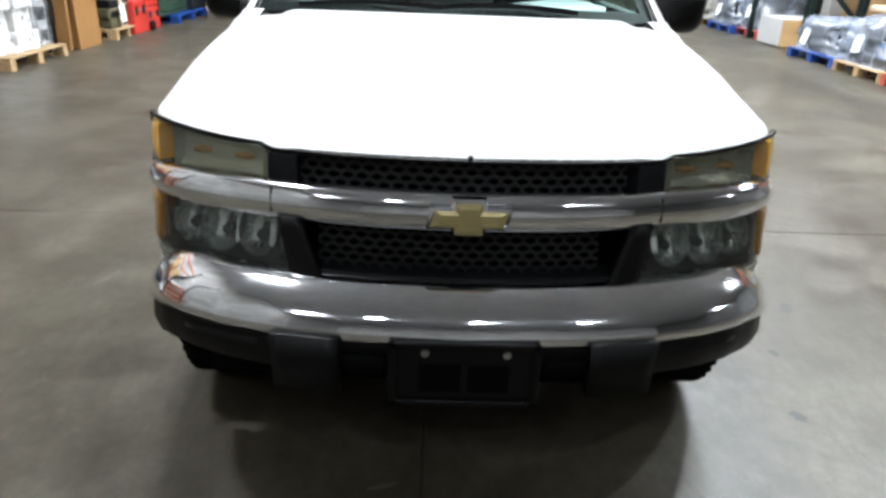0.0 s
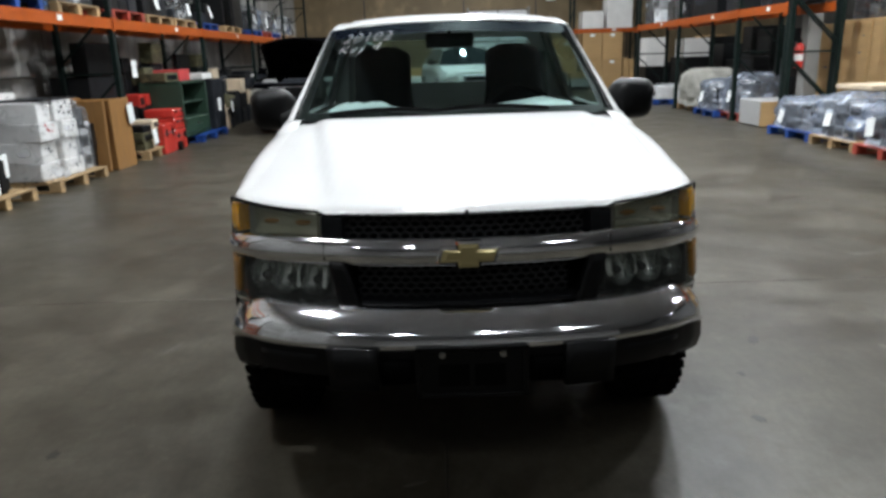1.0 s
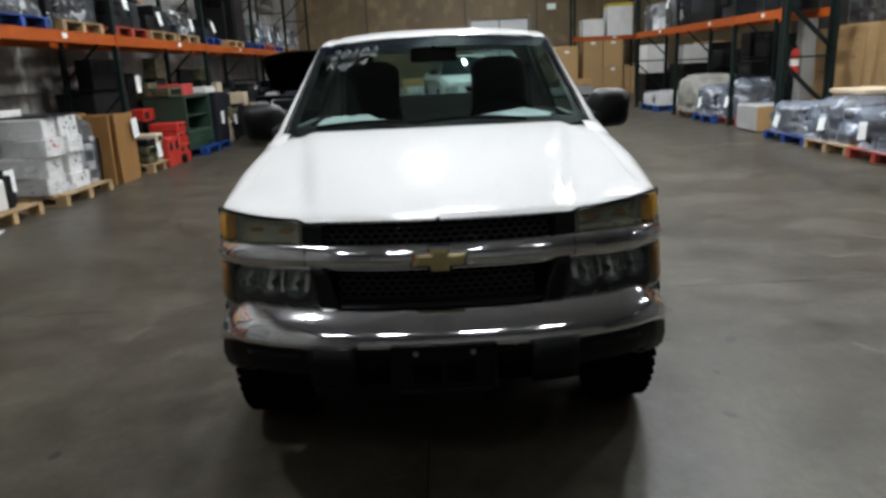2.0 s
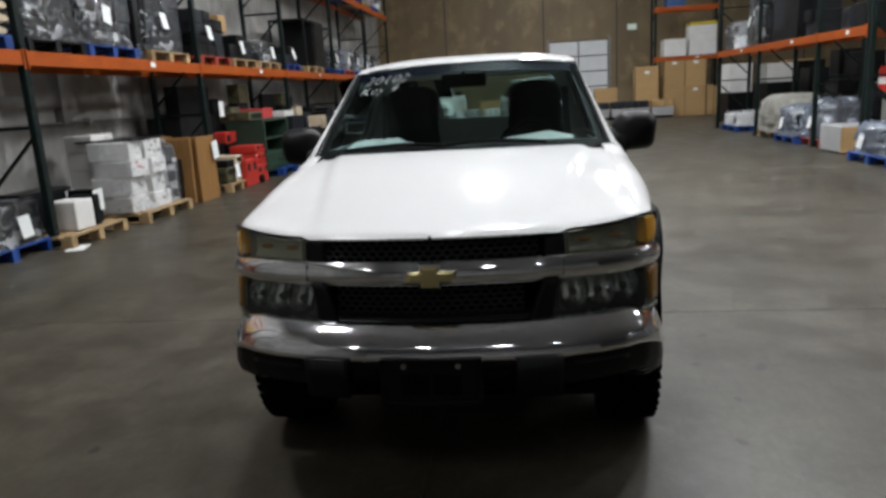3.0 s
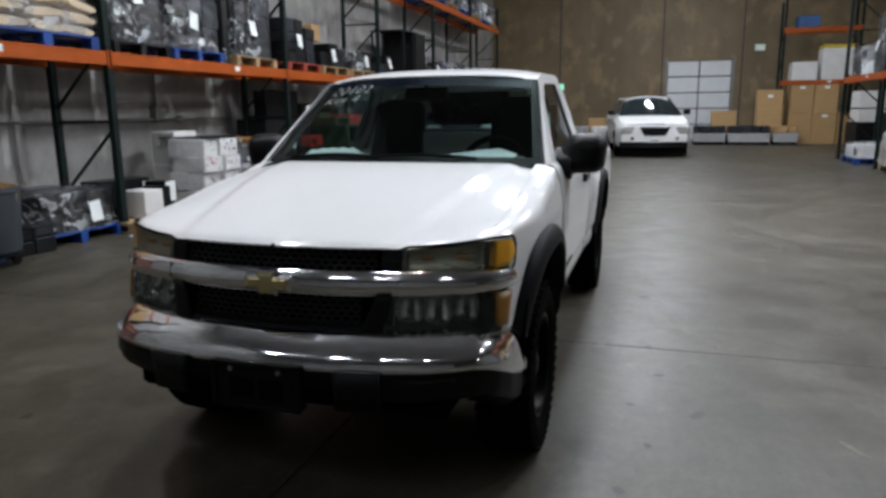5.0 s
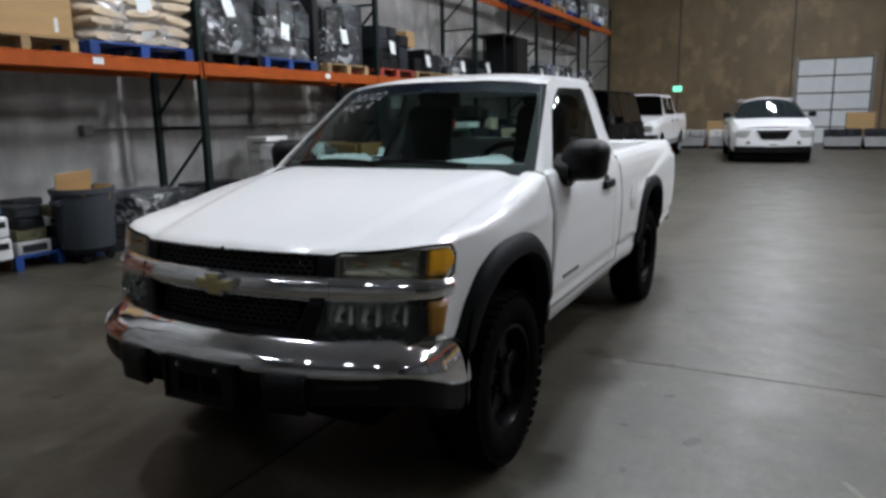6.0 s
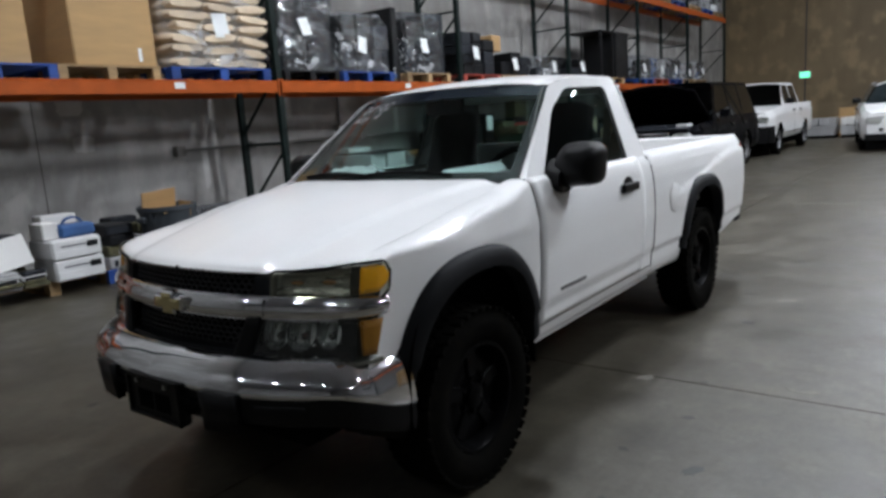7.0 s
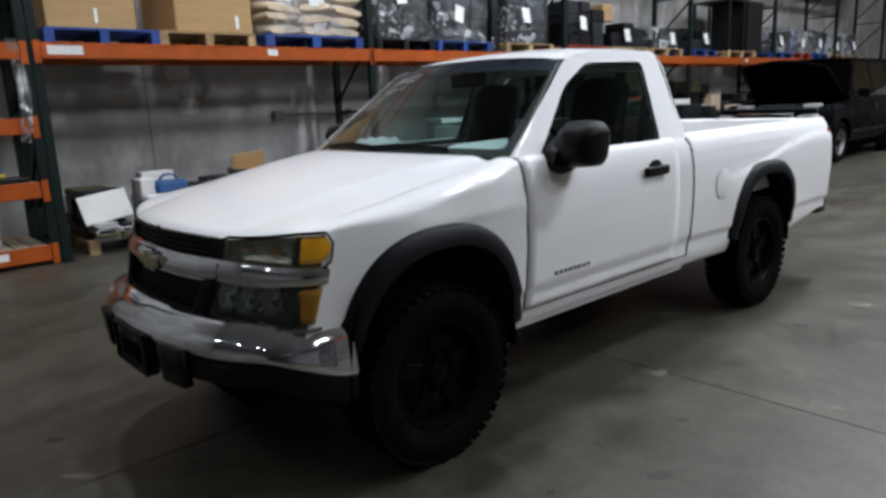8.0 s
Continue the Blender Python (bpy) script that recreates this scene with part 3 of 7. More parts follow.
def nose_at(x, z, out=0.0):
    """Place on the raked face of the nose at half width x and height z, pushed out along the plan normal."""
    ax = min(abs(x), 0.781)
    y = float(np.interp(ax, NOSE_X, NOSE_Y))
    d = 0.004
    a, b = float(np.interp(max(0, ax - d), NOSE_X, NOSE_Y)), float(np.interp(min(0.781, ax + d), NOSE_X, NOSE_Y))
    slope = (b - a) / (min(0.781, ax + d) - max(0, ax - d))
    nx, ny = slope, -1.0
    ln = math.hypot(nx, ny)
    sx = 1 if x >= 0 else -1
    rake = (0.97 - z) * 0.20
    return (sx * (ax + out * nx / ln), y - rake + out * ny / ln, z)


def nose_s(s, z, out=0.0, sx=1):
    """As nose_at, but by the plan line's own running length, so that the corner is well divided."""
    x, y = nose(s)
    xa, ya = nose(max(0, s - 0.03))
    xb, yb = nose(min(1, s + 0.03))
    tx, ty = xb - xa, yb - ya
    ln = math.hypot(tx, ty)
    rake = (0.97 - z) * 0.20
    return (sx * (x + out * ty / ln), y - rake - out * tx / ln, z)


def s_of(x):
    return float(np.interp(x, NOSE_X, np.linspace(0, 1, len(NOSE_X))))


def nose_panel(kit, s0, s1, zlo, zhi, out, deep, sx, nu=14, nv=4, mirror_span=False):
    """A raised panel with closed rim on the nose between two places of the plan line; zlo and zhi are functions of s."""
    def at(s, z, o):
        if s < 0:
            return nose_s(-s, z, o, -sx)
        return nose_s(s, z, o, sx)

    def fn(u, v):
        s = lerp(s0, s1, u)
        lo, hi = zlo(s), zhi(s)
        if v <= 0.0:
            return at(s, lo, -deep)
        if v >= 1.0:
            return at(s, hi, -deep)
        w = (v - 1 / (nv + 2)) / (nv / (nv + 2))
        return at(s, lerp(lo, hi, w), out if 0.02 < w < 0.98 else out - min(0.004, out * 0.5 + 0.002))

    kit.grid(fn, nu, nv + 2)
    for u in (0.0, 1.0):
        s = lerp(s0, s1, u)
        lo, hi = zlo(s), zhi(s)
        kit.add([at(s, lo, -deep), at(s, hi, -deep), at(s, hi, out), at(s, lo, out)], [(0, 1, 2, 3)])
    return kit


# hood, fenders
def hood_z(x, v):
    """Height of the upper skin: x is the half width, v runs from the nose (0) to the cowl (1)."""
    rise = 1 - (1 - v) ** 1.55
    z = 0.985 + 0.197 * rise
    a = lerp(0.40, 0.60, v)
    z -= lerp(0.004, 0.010, v) * (x / 0.7) ** 2 + lerp(0.009, 0.014, smooth(0.0, 0.3, v)) * smooth(a - 0.005, a + 0.045, x)
    z -= lerp(0.0, 0.012, v) * smooth(0.55, 0.75, x)
    return z + 0.027 * smooth(0.38, 0.74, x) * (1 - smooth(0.0, 0.42, v))


def cowl_y(x):
    return 0.36 + 0.125 * (x / 0.72) ** 2


def skin(x, v):
    y0 = float(np.interp(x, NOSE_X, NOSE_Y))
    return y0 + (cowl_y(x) - y0) * v


def hood_pt(u, v):
    x = lerp(-1, 1, u) * lerp(0.776, 0.716, smooth(0.06, 0.115, v))
    e = 1 - math.sqrt(max(0.0, 1 - (1 - min(1.0, v / 0.045)) ** 2)) if v < 0.045 else 0.0
    return (x, skin(abs(x), v) - 0.004 * (1 - e), hood_z(abs(x), v) - 0.009 * e)


part("hood", Kit().grid(hood_pt, 56, 60), PAINT, truck, "white hood with two raised edges", True, 60)
for sx in (1, -1):
    seam = [(sx * 0.719, skin(0.716, lerp(0.10, 0.97, i / 30)), hood_z(0.716, lerp(0.10, 0.97, i / 30)) + 0.0006) for i in range(31)]
    part("hood_gap", Kit().tube(seam, 0.0015, 0.001), PAINT, truck, "thin gap beside the hood")
part("hood_rubber", Kit().rod((0, -0.722, 0.962), (0, -0.722, 0.984), 0.006), BLACK, truck)


def arch_z(y, half=0.43, high=0.555, n=2.7):
    q = abs(y) / half
    return 0.37 + high * (1 - q ** n) ** (1 / n) if q < 1 else 0.0


def fender(sx):
    """Side of the front end from the lamp to the door, over the shoulder to the hood's edge."""
    ys = [-0.438, -0.43, -0.428]
    ys += list(np.linspace(-0.42, 0.42, 43)) + [0.428, 0.43, 0.46, 0.497]
    rows = 30

    def fn(u, v):
        y = ys[min(len(ys) - 1, int(round(u * (len(ys) - 1))))]
        low = max(arch_z(y, n=2.35), 0.44 if y > 0 else 0.60)
        t = (y + 0.43) / 0.93
        vv = min(1.0, max(0.0, (y + 0.535) / (cowl_y(0.716) + 0.535)))
        top = hood_z(0.72, vv) - 0.0015
        sh = top - lerp(0.028, 0.075, smooth(-0.43, -0.05, y))
        end = smooth(0.30, 0.49, y)
        sh, top = sh + 0.055 * end, top + 0.024 * end
        if v <= 0.7:
            z = lerp(low, sh, v / 0.7)
            x = side_x(y, z)
        else:
            a = (v - 0.7) / 0.3 * math.pi / 2
            x0 = side_x(y, sh)
            x = lerp(0.704, x0, math.cos(a) ** 0.8) if a < math.pi / 2 - 1e-6 else 0.704
            z = sh + (top - sh) * math.sin(a) ** 0.9
        # character line over the arch
        ridge = smooth(0.93, 0.97, z) * (1 - smooth(0.97, 1.03, z)) * 0.006 * smooth(-0.3, 0.1, y)
        lean = (0.97 - z) * 0.20 * min(1.0, max(0.0, (-0.30 - y) / 0.13)) if z < 0.97 else 0.0
        if y < -0.425:  # the front edge comes forward beside the lower lamp
            ahead = 0.026 * (1 - smooth(0.98, 1.0, z)) + 0.03 * (1 - smooth(0.66, 0.86, z))
            lean += ahead
            x = min(x, float(np.interp(y - ahead, NOSE_Y, NOSE_X)) + 0.012)
        return (sx * (x + ridge), y - lean, z)

    return part("fender", Kit().grid(fn, len(ys) - 1, rows), PAINT, truck, "", True, 50)


for sx in (1, -1):
    fender(sx)


def side_panel(name, ys, low, top, sx, rows=18, parent=truck, label="", bulge=lambda y, z: 0.0):
    def fn(u, v):
        y = ys[int(round(u * (len(ys) - 1)))]
        z = lerp(low(y), top(y), v)
        return (sx * (side_x(y, z) + bulge(y, z)), y, z)
    return part(name, Kit().grid(fn, len(ys) - 1, rows), PAINT, parent, label, True, 50)


BELT = 1.165
for sx in (1, -1):
    # dark lining behind the panel gaps
    part("gap_lining", Kit().grid(lambda u, v: (sx * (side_x(lerp(0.4, 2.3, u), lerp(0.5, 1.1, v)) - 0.02), lerp(0.4, 2.3, u), lerp(0.5, 1.1, v)), 20, 8), VOID, truck)
    dy = list(np.linspace(0.506, 1.735, 22))
    door = side_panel("door", dy, lambda y: 0.505, lambda y: BELT, sx, 26, label="white door with black handle and dark mirror")
    thick(door, 0.012, 0.0)
    side_panel("rocker_panel", list(np.linspace(0.44, 1.90, 18)), lambda y: 0.414, lambda y: 0.498, sx, 6)
    side_panel("cab_corner", list(np.linspace(1.742, 1.885, 5)), lambda y: 0.505, lambda y: BELT, sx, 24)
    bed_y = list(np.linspace(1.905, 2.38, 12)) + [2.824 + d for d in np.linspace(-0.43, 0.43, 41)] + list(np.linspace(3.27, 3.93, 12))

    def bed_bulge(y, z):
        line = lerp(0.90, 1.085, smooth(2.1, 3.7, y))
        return 0.014 * smooth(-0.012, 0.03, line - z) * smooth(2.12, 2.4, y)

    def bed_low(y):
        a = arch_z(y - 2.824)
        base = 0.435 if y < 2.824 else lerp(0.435, 0.52, smooth(3.2, 3.9, y))
        return max(a, base)
    bed_side = side_panel("bed_side", bed_y, bed_low, lambda y: BELT, sx, 40, label="white bed side with round fuel door", bulge=bed_bulge)
    # bed rail, inner wall
    k = Kit()
    rail = [(0.770, BELT), (0.755, BELT + 0.014), (0.72, BELT + 0.016), (0.705, BELT + 0.004), (0.705, 0.74)]
    k.grid(lambda u, v: (sx * rail[int(round(v * 4))][0], lerp(1.905, 3.93, u), rail[int(round(v * 4))][1]), 10, 4)
    part("bed_rail", k, PAINT, truck, "", True, 40)
    # handle
    k = Kit()
    hx = side_x(1.52, 1.02)
    k.lathe([(0.074, 0), (0.072, 0.004), (0.06, 0.008)], pose(sx * hx, 1.505, 1.018, 0, 90 * sx, 0) @ Matrix.Diagonal((0.78, 1.0, 1, 1)), 24)
    part("handle_cup", k, BLACK, door, "", True)
    k = Kit().box((sx * (hx + 0.02), 1.492, 1.02), (0.028, 0.205, 0.046), 0.014)
    part("door_handle", k, BLACK, door, "black door handle")
    # badge letters, unreadable: one small bar a letter
    for i in range(8):
        part("badge_bar", Kit().box((sx * 0.829, 0.695 + i * 0.034, 0.639), (0.009, 0.018, 0.017), 0.001), RIM_GREY, door)
    # body crease strip under the badge
    part("crease", Kit().grid(lambda u, v: (sx * (side_x(1, 0.6) + 0.002 - 0.008 * abs(v - 0.4)), lerp(0.52, 1.72, u), lerp(0.588, 0.603, v)), 10, 2), PAINT, door)
    # mirror
    mk = Kit()
    prof = rounded([(-0.045, -0.098), (0.172, -0.084), (0.19, 0.07), (0.15, 0.108), (0.01, 0.11), (-0.05, 0.03)], 0.05, 6)
    n = len(prof)
    rings = []
    for d, s in ((-0.03, 0.92), (-0.015, 1.0), (0.05, 0.99), (0.095, 0.84), (0.12, 0.58), (0.13, 0.25)):
        cx, cz = 0.1, 0.0
        rings.append([(sx * (0.825 + cx + (p[0] - cx) * s), 0.815 - d, 1.195 + cz + (p[1] - cz) * s) for p in prof])
    vs = [p for r in rings for p in r]
    fs = [(i * n + k0, i * n + (k0 + 1) % n, (i + 1) * n + (k0 + 1) % n, (i + 1) * n + k0) for i in range(len(rings) - 1) for k0 in range(n)]
    fs += [tuple(range(n)), tuple(range((len(rings) - 1) * n, len(rings) * n))]
    mk.add(vs, fs)
    mirror = part("side_mirror", mk, BLACK, truck, "black plastic door mirror", True, 40)
    part("mirror_foot", Kit().slab(rounded([(0.66, 1.105), (0.72, 1.075), (0.84, 1.10), (0.86, 1.21), (0.78, 1.24), (0.68, 1.18)], 0.035, 5), 0, sx * 0.76, sx * 0.845), BLACK, mirror, "", True)
    part("mirror_glass", Kit().slab([(0.1 + 0.835 + (p[0] - 0.1) * 0.8 if sx > 0 else -(0.1 + 0.835 + (p[0] - 0.1) * 0.8), 1.195 + p[1] * 0.8) for p in prof], 1, 0.8455, 0.8485), CHROME, mirror)
# fuel door (driver side of the bed)
k = Kit()
fx = side_x(2.24, 0.87) + 0.003
k.lathe([(0.092, 0), (0.092, 0.003), (0.088, 0.005)], pose(fx - 0.001, 2.24, 0.87, 0, 90, 0), 32)
part("fuel_door", k, PAINT, truck, "round white fuel door", True)
part("fuel_rim", Kit().lathe([(0.097, 0), (0.097, 0.0015), (0.092, 0.0015)], pose(fx - 0.001, 2.24, 0.87, 0, 90, 0), 32, False), PAINT_DULL, truck)

# bed floor, front wall, tailgate, rear bumper, tail lamps
k = Kit()
for y0, y1, half_w in ((1.905, 2.36, 0.705), (2.36, 3.29, 0.41), (3.29, 3.92, 0.705)):
    k.span((-half_w, y0, 0.70), (half_w, y1, 0.74), 0.0)
    for i in range(11):
        if abs(-0.63 + i * 0.125) + 0.03 < half_w:
            k.span((-0.66 + i * 0.125, y0 + 0.01, 0.74), (-0.60 + i * 0.125, y1 - 0.01, 0.752), 0.003)
part("bed_floor", k, PAINT_DULL, truck, "scratched ribbed white bed floor")
part("bed_front", Kit().span((-0.76, 1.905, 0.70), (0.76, 1.935, BELT), 0.008), PAINT_DULL, truck)
part("tailgate", Kit().span((-0.70, 3.88, 0.62), (0.70, 3.94, BELT + 0.012), 0.015), PAINT, truck)
for y0, sx in ((2.824, 1), (2.824, -1)):
    part("bed_wheel_box", Kit().span((sx * 0.41, y0 - 0.44, 0.925), (sx * 0.705, y0 + 0.44, 0.955), 0.012), PAINT_DULL, truck)
for sx in (1, -1):
    part("tail_lamp", Kit().slab([(sx * 0.80, 3.90), (sx * 0.818, 3.90), (sx * 0.808, 3.955), (sx * 0.72, 3.955), (sx * 0.72, 3.93), (sx * 0.80, 3.93)], 2, 0.80, 1.10), RED_LENS, truck)
part("rear_bumper", Kit().slab(rounded([(-0.80, 3.85), (0.80, 3.85), (0.78, 4.07), (-0.78, 4.07)], 0.05), 2, 0.47, 0.60), PLASTIC, truck, "dark rear step bumper", True)

# arches: flares, liners
def flare(yc, front, sx):
    t0, t1 = (radians(8), radians(172)) if not front else (radians(8), radians(164))
    prof = [(0.0, 0.0), (0.02, 0.018), (0.30, 0.042), (0.75, 0.047), (0.95, 0.045), (1.0, 0.034), (1.0, -0.02)]

    def fn(u, v):
        a = lerp(t0, t1, u)
        f, o = prof[int(round(v * 6))]
        half, high, e = lerp(0.466, 0.388, f), lerp(0.590, 0.506, f), 2 / (2.45 if front else 2.9)
        c, s = math.cos(a), math.sin(a)
        y = half * math.copysign(abs(c) ** e, c)
        z = 0.37 + high * s ** e
        yy = y + yc + (0.012 if front else 0.0)
        base = side_x(yy if front else 2.824, min(z, 0.95))
        return (sx * (base + o - 0.002), yy, z)
    return part("wheel_flare", Kit().grid(fn, 48, 6), PLASTIC, truck, "dark grey plastic wheel-arch flare", True, 40)


def liner(yc, sx):
    k = Kit()

    def fn(u, v):
        a = lerp(radians(-5), radians(185), u)
        c, s = math.cos(a), max(0.0, math.sin(a))
        return (sx * lerp(0.42, 0.825, v), yc + 0.425 * math.copysign(abs(c) ** 0.72, c), 0.37 + 0.545 * s ** 0.72)
    k.grid(fn, 24, 3)
    k.slab([(yc - 0.43, 0.33), (yc + 0.43, 0.33), (yc + 0.43, 0.93), (yc - 0.43, 0.93)], 0, sx * 0.42, sx * 0.44)
    part("wheel_liner", k, VOID, truck)


for yc, front in ((0.0, True), (2.824, False)):
    for sx in (1, -1):
        flare(yc, front, sx)
        liner(yc, sx)

# wheels
def wheel_parts(parent, radius, width, rim_r, tread, rim_mat, spokes):
    """Lathed tyre and rim round the local x axis, face to +x."""
    m = pose(0, 0, 0, 0, 90, 0)
    h = width / 2
    ring = [(rim_r + 0.004, -h * 0.75), (rim_r + 0.02, -h * 0.92), (lerp(rim_r, radius, 0.5), -h), (radius - 0.05, -h * 0.97), (radius - 0.015, -h * 0.86),
            (radius - 0.006, -h * 0.6), (radius - 0.006, h * 0.6), (radius - 0.015, h * 0.86), (radius - 0.05, h * 0.97), (lerp(rim_r, radius, 0.5), h), (rim_r + 0.02, h * 0.92), (rim_r + 0.004, h * 0.75)]
    k = Kit().lathe(ring, m, 48, False)
    tyre = part("tyre", k, TYRE, parent, "worn black all-terrain tyre" if tread else "", True, 50)
    if tread:
        k = Kit()
        n = 46
        for i in range(n):
            for row, (x0, x1, off) in enumerate(((-h * 0.98, -h * 0.52, 0.0), (-h * 0.45, -h * 0.05, 0.5), (h * 0.05, h * 0.45, 0.0), (h * 0.52, h * 0.98, 0.5))):
                a = 2 * math.pi * (i + off) / n
                r = radius - (0.011 if row in (0, 3) else 0.008)
                mm = Matrix.Rotation(a, 4, "X") @ Matrix.Translation(((x0 + x1) / 2, 0, r)) @ Matrix.Rotation(radians(12 if row % 2 else -12), 4, "Z")
                k.box((0, 0, 0), (x1 - x0, radius * 2 * math.pi / n * 0.76, 0.015), 0.003, mm)
        part("tread", k, TYRE, tyre)
    k = Kit().lathe([(rim_r + 0.006, h * 0.78), (rim_r + 0.008, h * 0.84), (rim_r - 0.008, h * 0.84), (rim_r - 0.02, h * 0.66), (rim_r - 0.03, h * 0.1), (rim_r - 0.035, -h * 0.7)], m, 40, False)
    rim = part("rim", k, rim_mat, parent, "", True, 40)
    k = Kit().lathe([(rim_r - 0.03, h * 0.22), (rim_r - 0.06, h * 0.38), (0.10, h * 0.42), (0.085, h * 0.34), (0.07, h * 0.34)], m, 40, True)
    part("rim_disc", k, rim_mat, rim, "", True, 30)
    k = Kit()
    for i in range(spokes):
        a = 2 * math.pi * i / spokes
        mm = Matrix.Rotation(a, 4, "X")
        k.box((h * 0.42, 0, lerp(0.08, rim_r - 0.03, 0.5)), (0.02, 0.062, rim_r - 0.11), 0.008, mm)
    part("spokes", k, rim_mat, rim)
    k = Kit().lathe([(0.052, h * 0.3), (0.05, h * 0.62), (0.04, h * 0.68), (0.0001, h * 0.69)], m, 20, False)
    part("hub_cap", k, RIM, rim, "", True)
    for i in range(6):
        a = 2 * math.pi * (i + 0.5) / 6
        part("lug_nut", Kit().rod((h * 0.34, 0.07 * math.cos(a), 0.07 * math.sin(a)), (h * 0.52, 0.07 * math.cos(a), 0.07 * math.sin(a)), 0.011, n=6), RIM, rim)


TR = 0.362
for yc in (0.0, 2.824):
    for sx in (1, -1):
        w = new("wheel")
        w.parent = truck
        w.matrix_basis = pose(sx * 0.728, yc, TR, 0, 0, 0 if sx > 0 else 180)
        wheel_parts(w, TR, 0.225, 0.215, True, RIM, 5)

# cab: side frames, roof, windshield, rear wall
def cab_x(z):
    return 0.79 - 0.378 * (z - 1.13)


OUTLINE = rounded([(0.49, 1.16), (0.80, 1.405), (1.02, 1.58), (1.28, 1.626), (1.845, 1.634), (1.905, 1.16)], 0.05, 5)
OPENING = rounded([(0.645, 1.150), (1.635, 1.150), (1.69, 1.575), (1.19, 1.567), (0.97, 1.46)], 0.05, 5)


def cab_frame(sx, inset, material, name):
    n = 96

    def lay(loop, more):
        pts = resample([(p[0], p[1], 0) for p in loop], n)
        j = min(range(n), key=lambda i: (pts[i] - Vector((0.49, 1.12, 0))).length)
        pts = pts[j:] + pts[:j]
        area = sum(pts[i].x * pts[(i + 1) % n].y - pts[(i + 1) % n].x * pts[i].y for i in range(n))
        if area < 0:
            pts = [pts[0]] + pts[:0:-1]
        return [(sx * (cab_x(p.y) - inset - more), p.x, p.y) for p in pts]
    outer, mid, inner = lay(OUTLINE, 0.0), lay(OPENING, 0.0), lay(OPENING, 0.003 - inset if inset > 0.01 else 0.006)
    k = Kit().ring(outer, mid)
    k.ring(mid, inner)
    return part(name, k, material, truck, "", True, 30)


WS_N = 24


def ws(u, v, back=0.0):
    """The windshield's outer face; u across, v up."""
    x = lerp(-1, 1, u)
    half = lerp(0.733, 0.616, v)
    bow = (1 - x * x)
    y = lerp(0.50, 1.045, v) - lerp(0.125, 0.085, v) * bow
    z = lerp(1.165, 1.580, v) + lerp(0.012, 0.030, v) * bow
    return (x * half, y + back, z - 0.4 * back)


for sx in (1, -1):
    cab_frame(sx, 0.0, PAINT, "cab_side_frame")
    cab_frame(sx, 0.03, TRIM, "pillar_trim")
    # slightly bowed pane: rings shrinking towards the middle
    count = len(OPENING)
    pane, faces = [], []
    for f in (1.0, 0.8, 0.6, 0.4, 0.2, 0.02):
        for py, pz in OPENING:
            qy, qz = lerp(1.27, py, f), lerp(1.36, pz, f)
            pane.append((sx * (cab_x(qz) - 0.014 + 0.013 * (1 - f * f)), qy, qz))
    for r in range(5):
        faces += [(r * count + i, r * count + (i + 1) % count, (r + 1) * count + (i + 1) % count, (r + 1) * count + i) for i in range(count)]
    wnd = part("side_window", Kit().add(pane, faces + [tuple(range(5 * count, 6 * count))]), GLASS, truck, "clear door window", True, 80)
    wnd.visible_shadow = False
    # black seals
    k = Kit()
    n = 72
    a = resample([(p[0], p[1], 0) for p in OPENING], n)
    c = sum((Vector(p) for p in a), Vector()) / n
    inner = [c + (p - c) * 0.955 for p in a]
    k.ring([(sx * (cab_x(p.y) - 0.008), p.x, p.y) for p in a], [(sx * (cab_x(p.y) - 0.012), p.x, p.y) for p in inner])
    part("window_seal", k, BLACK, truck)
    # A-pillar corner between windshield and side frame
    k = Kit().grid(lambda u, v: tuple(Vector(ws(1.0 if sx > 0 else 0.0, v)).lerp(Vector((sx * cab_x(lerp(1.165, 1.58, v)), lerp(0.505, 1.04, v), lerp(1.165, 1.585, v))), u) + Vector((0, -0.004 * math.sin(math.pi * u), 0.003 * math.sin(math.pi * u)))), 6, 20)
    pillar = part("a_pillar", k, PAINT, truck, "", True, 60)
    k = Kit().grid(lambda u, v: tuple(Vector(ws(1.0 if sx > 0 else 0.0, v)).lerp(Vector((sx * cab_x(lerp(1.165, 1.58, v)), lerp(0.505, 1.04, v), lerp(1.165, 1.585, v))), lerp(-0.05, 0.34, u)) + Vector((0, -0.006, 0.004))), 3, 20)
    part("glass_molding", k, BLACK, pillar)


def roof_pt(u, v):
    x = lerp(-1, 1, u)
    zr = float(np.interp(v, (0, 0.12, 0.35, 0.8, 0.95, 1.0), (1.582, 1.606, 1.626, 1.634, 1.628, 1.603)))
    half = cab_x(zr)
    half = lerp(0.612, half, smooth(0.0, 0.15, v))
    yf = 1.045 - 0.085 * (1 - x * x)
    y = lerp(yf, 1.885, v)
    crown = 0.036 * (1 - abs(x) ** 3.2) * lerp(0.85, 1.0, smooth(0, 0.3, v))
    ditch = -0.006 if 0.88 < abs(x) < 0.93 else 0.0
    return (x * half, y, zr + crown + ditch)


part("roof", Kit().grid(roof_pt, 46, 26), PAINT, truck, "white roof", True, 60)
part("headliner", Kit().grid(lambda u, v: (roof_pt(u, v)[0] * 0.95, lerp(1.06, 1.84, v), roof_pt(u, v)[2] - 0.035), 14, 10), LINER, truck, "", True)
# rear wall with its window
back_o = rounded([(-0.775, 1.16), (0.775, 1.16), (0.625, 1.60), (-0.625, 1.60)], 0.05)
back_i = rounded([(-0.61, 1.275), (0.61, 1.275), (0.53, 1.545), (-0.53, 1.545)], 0.06)


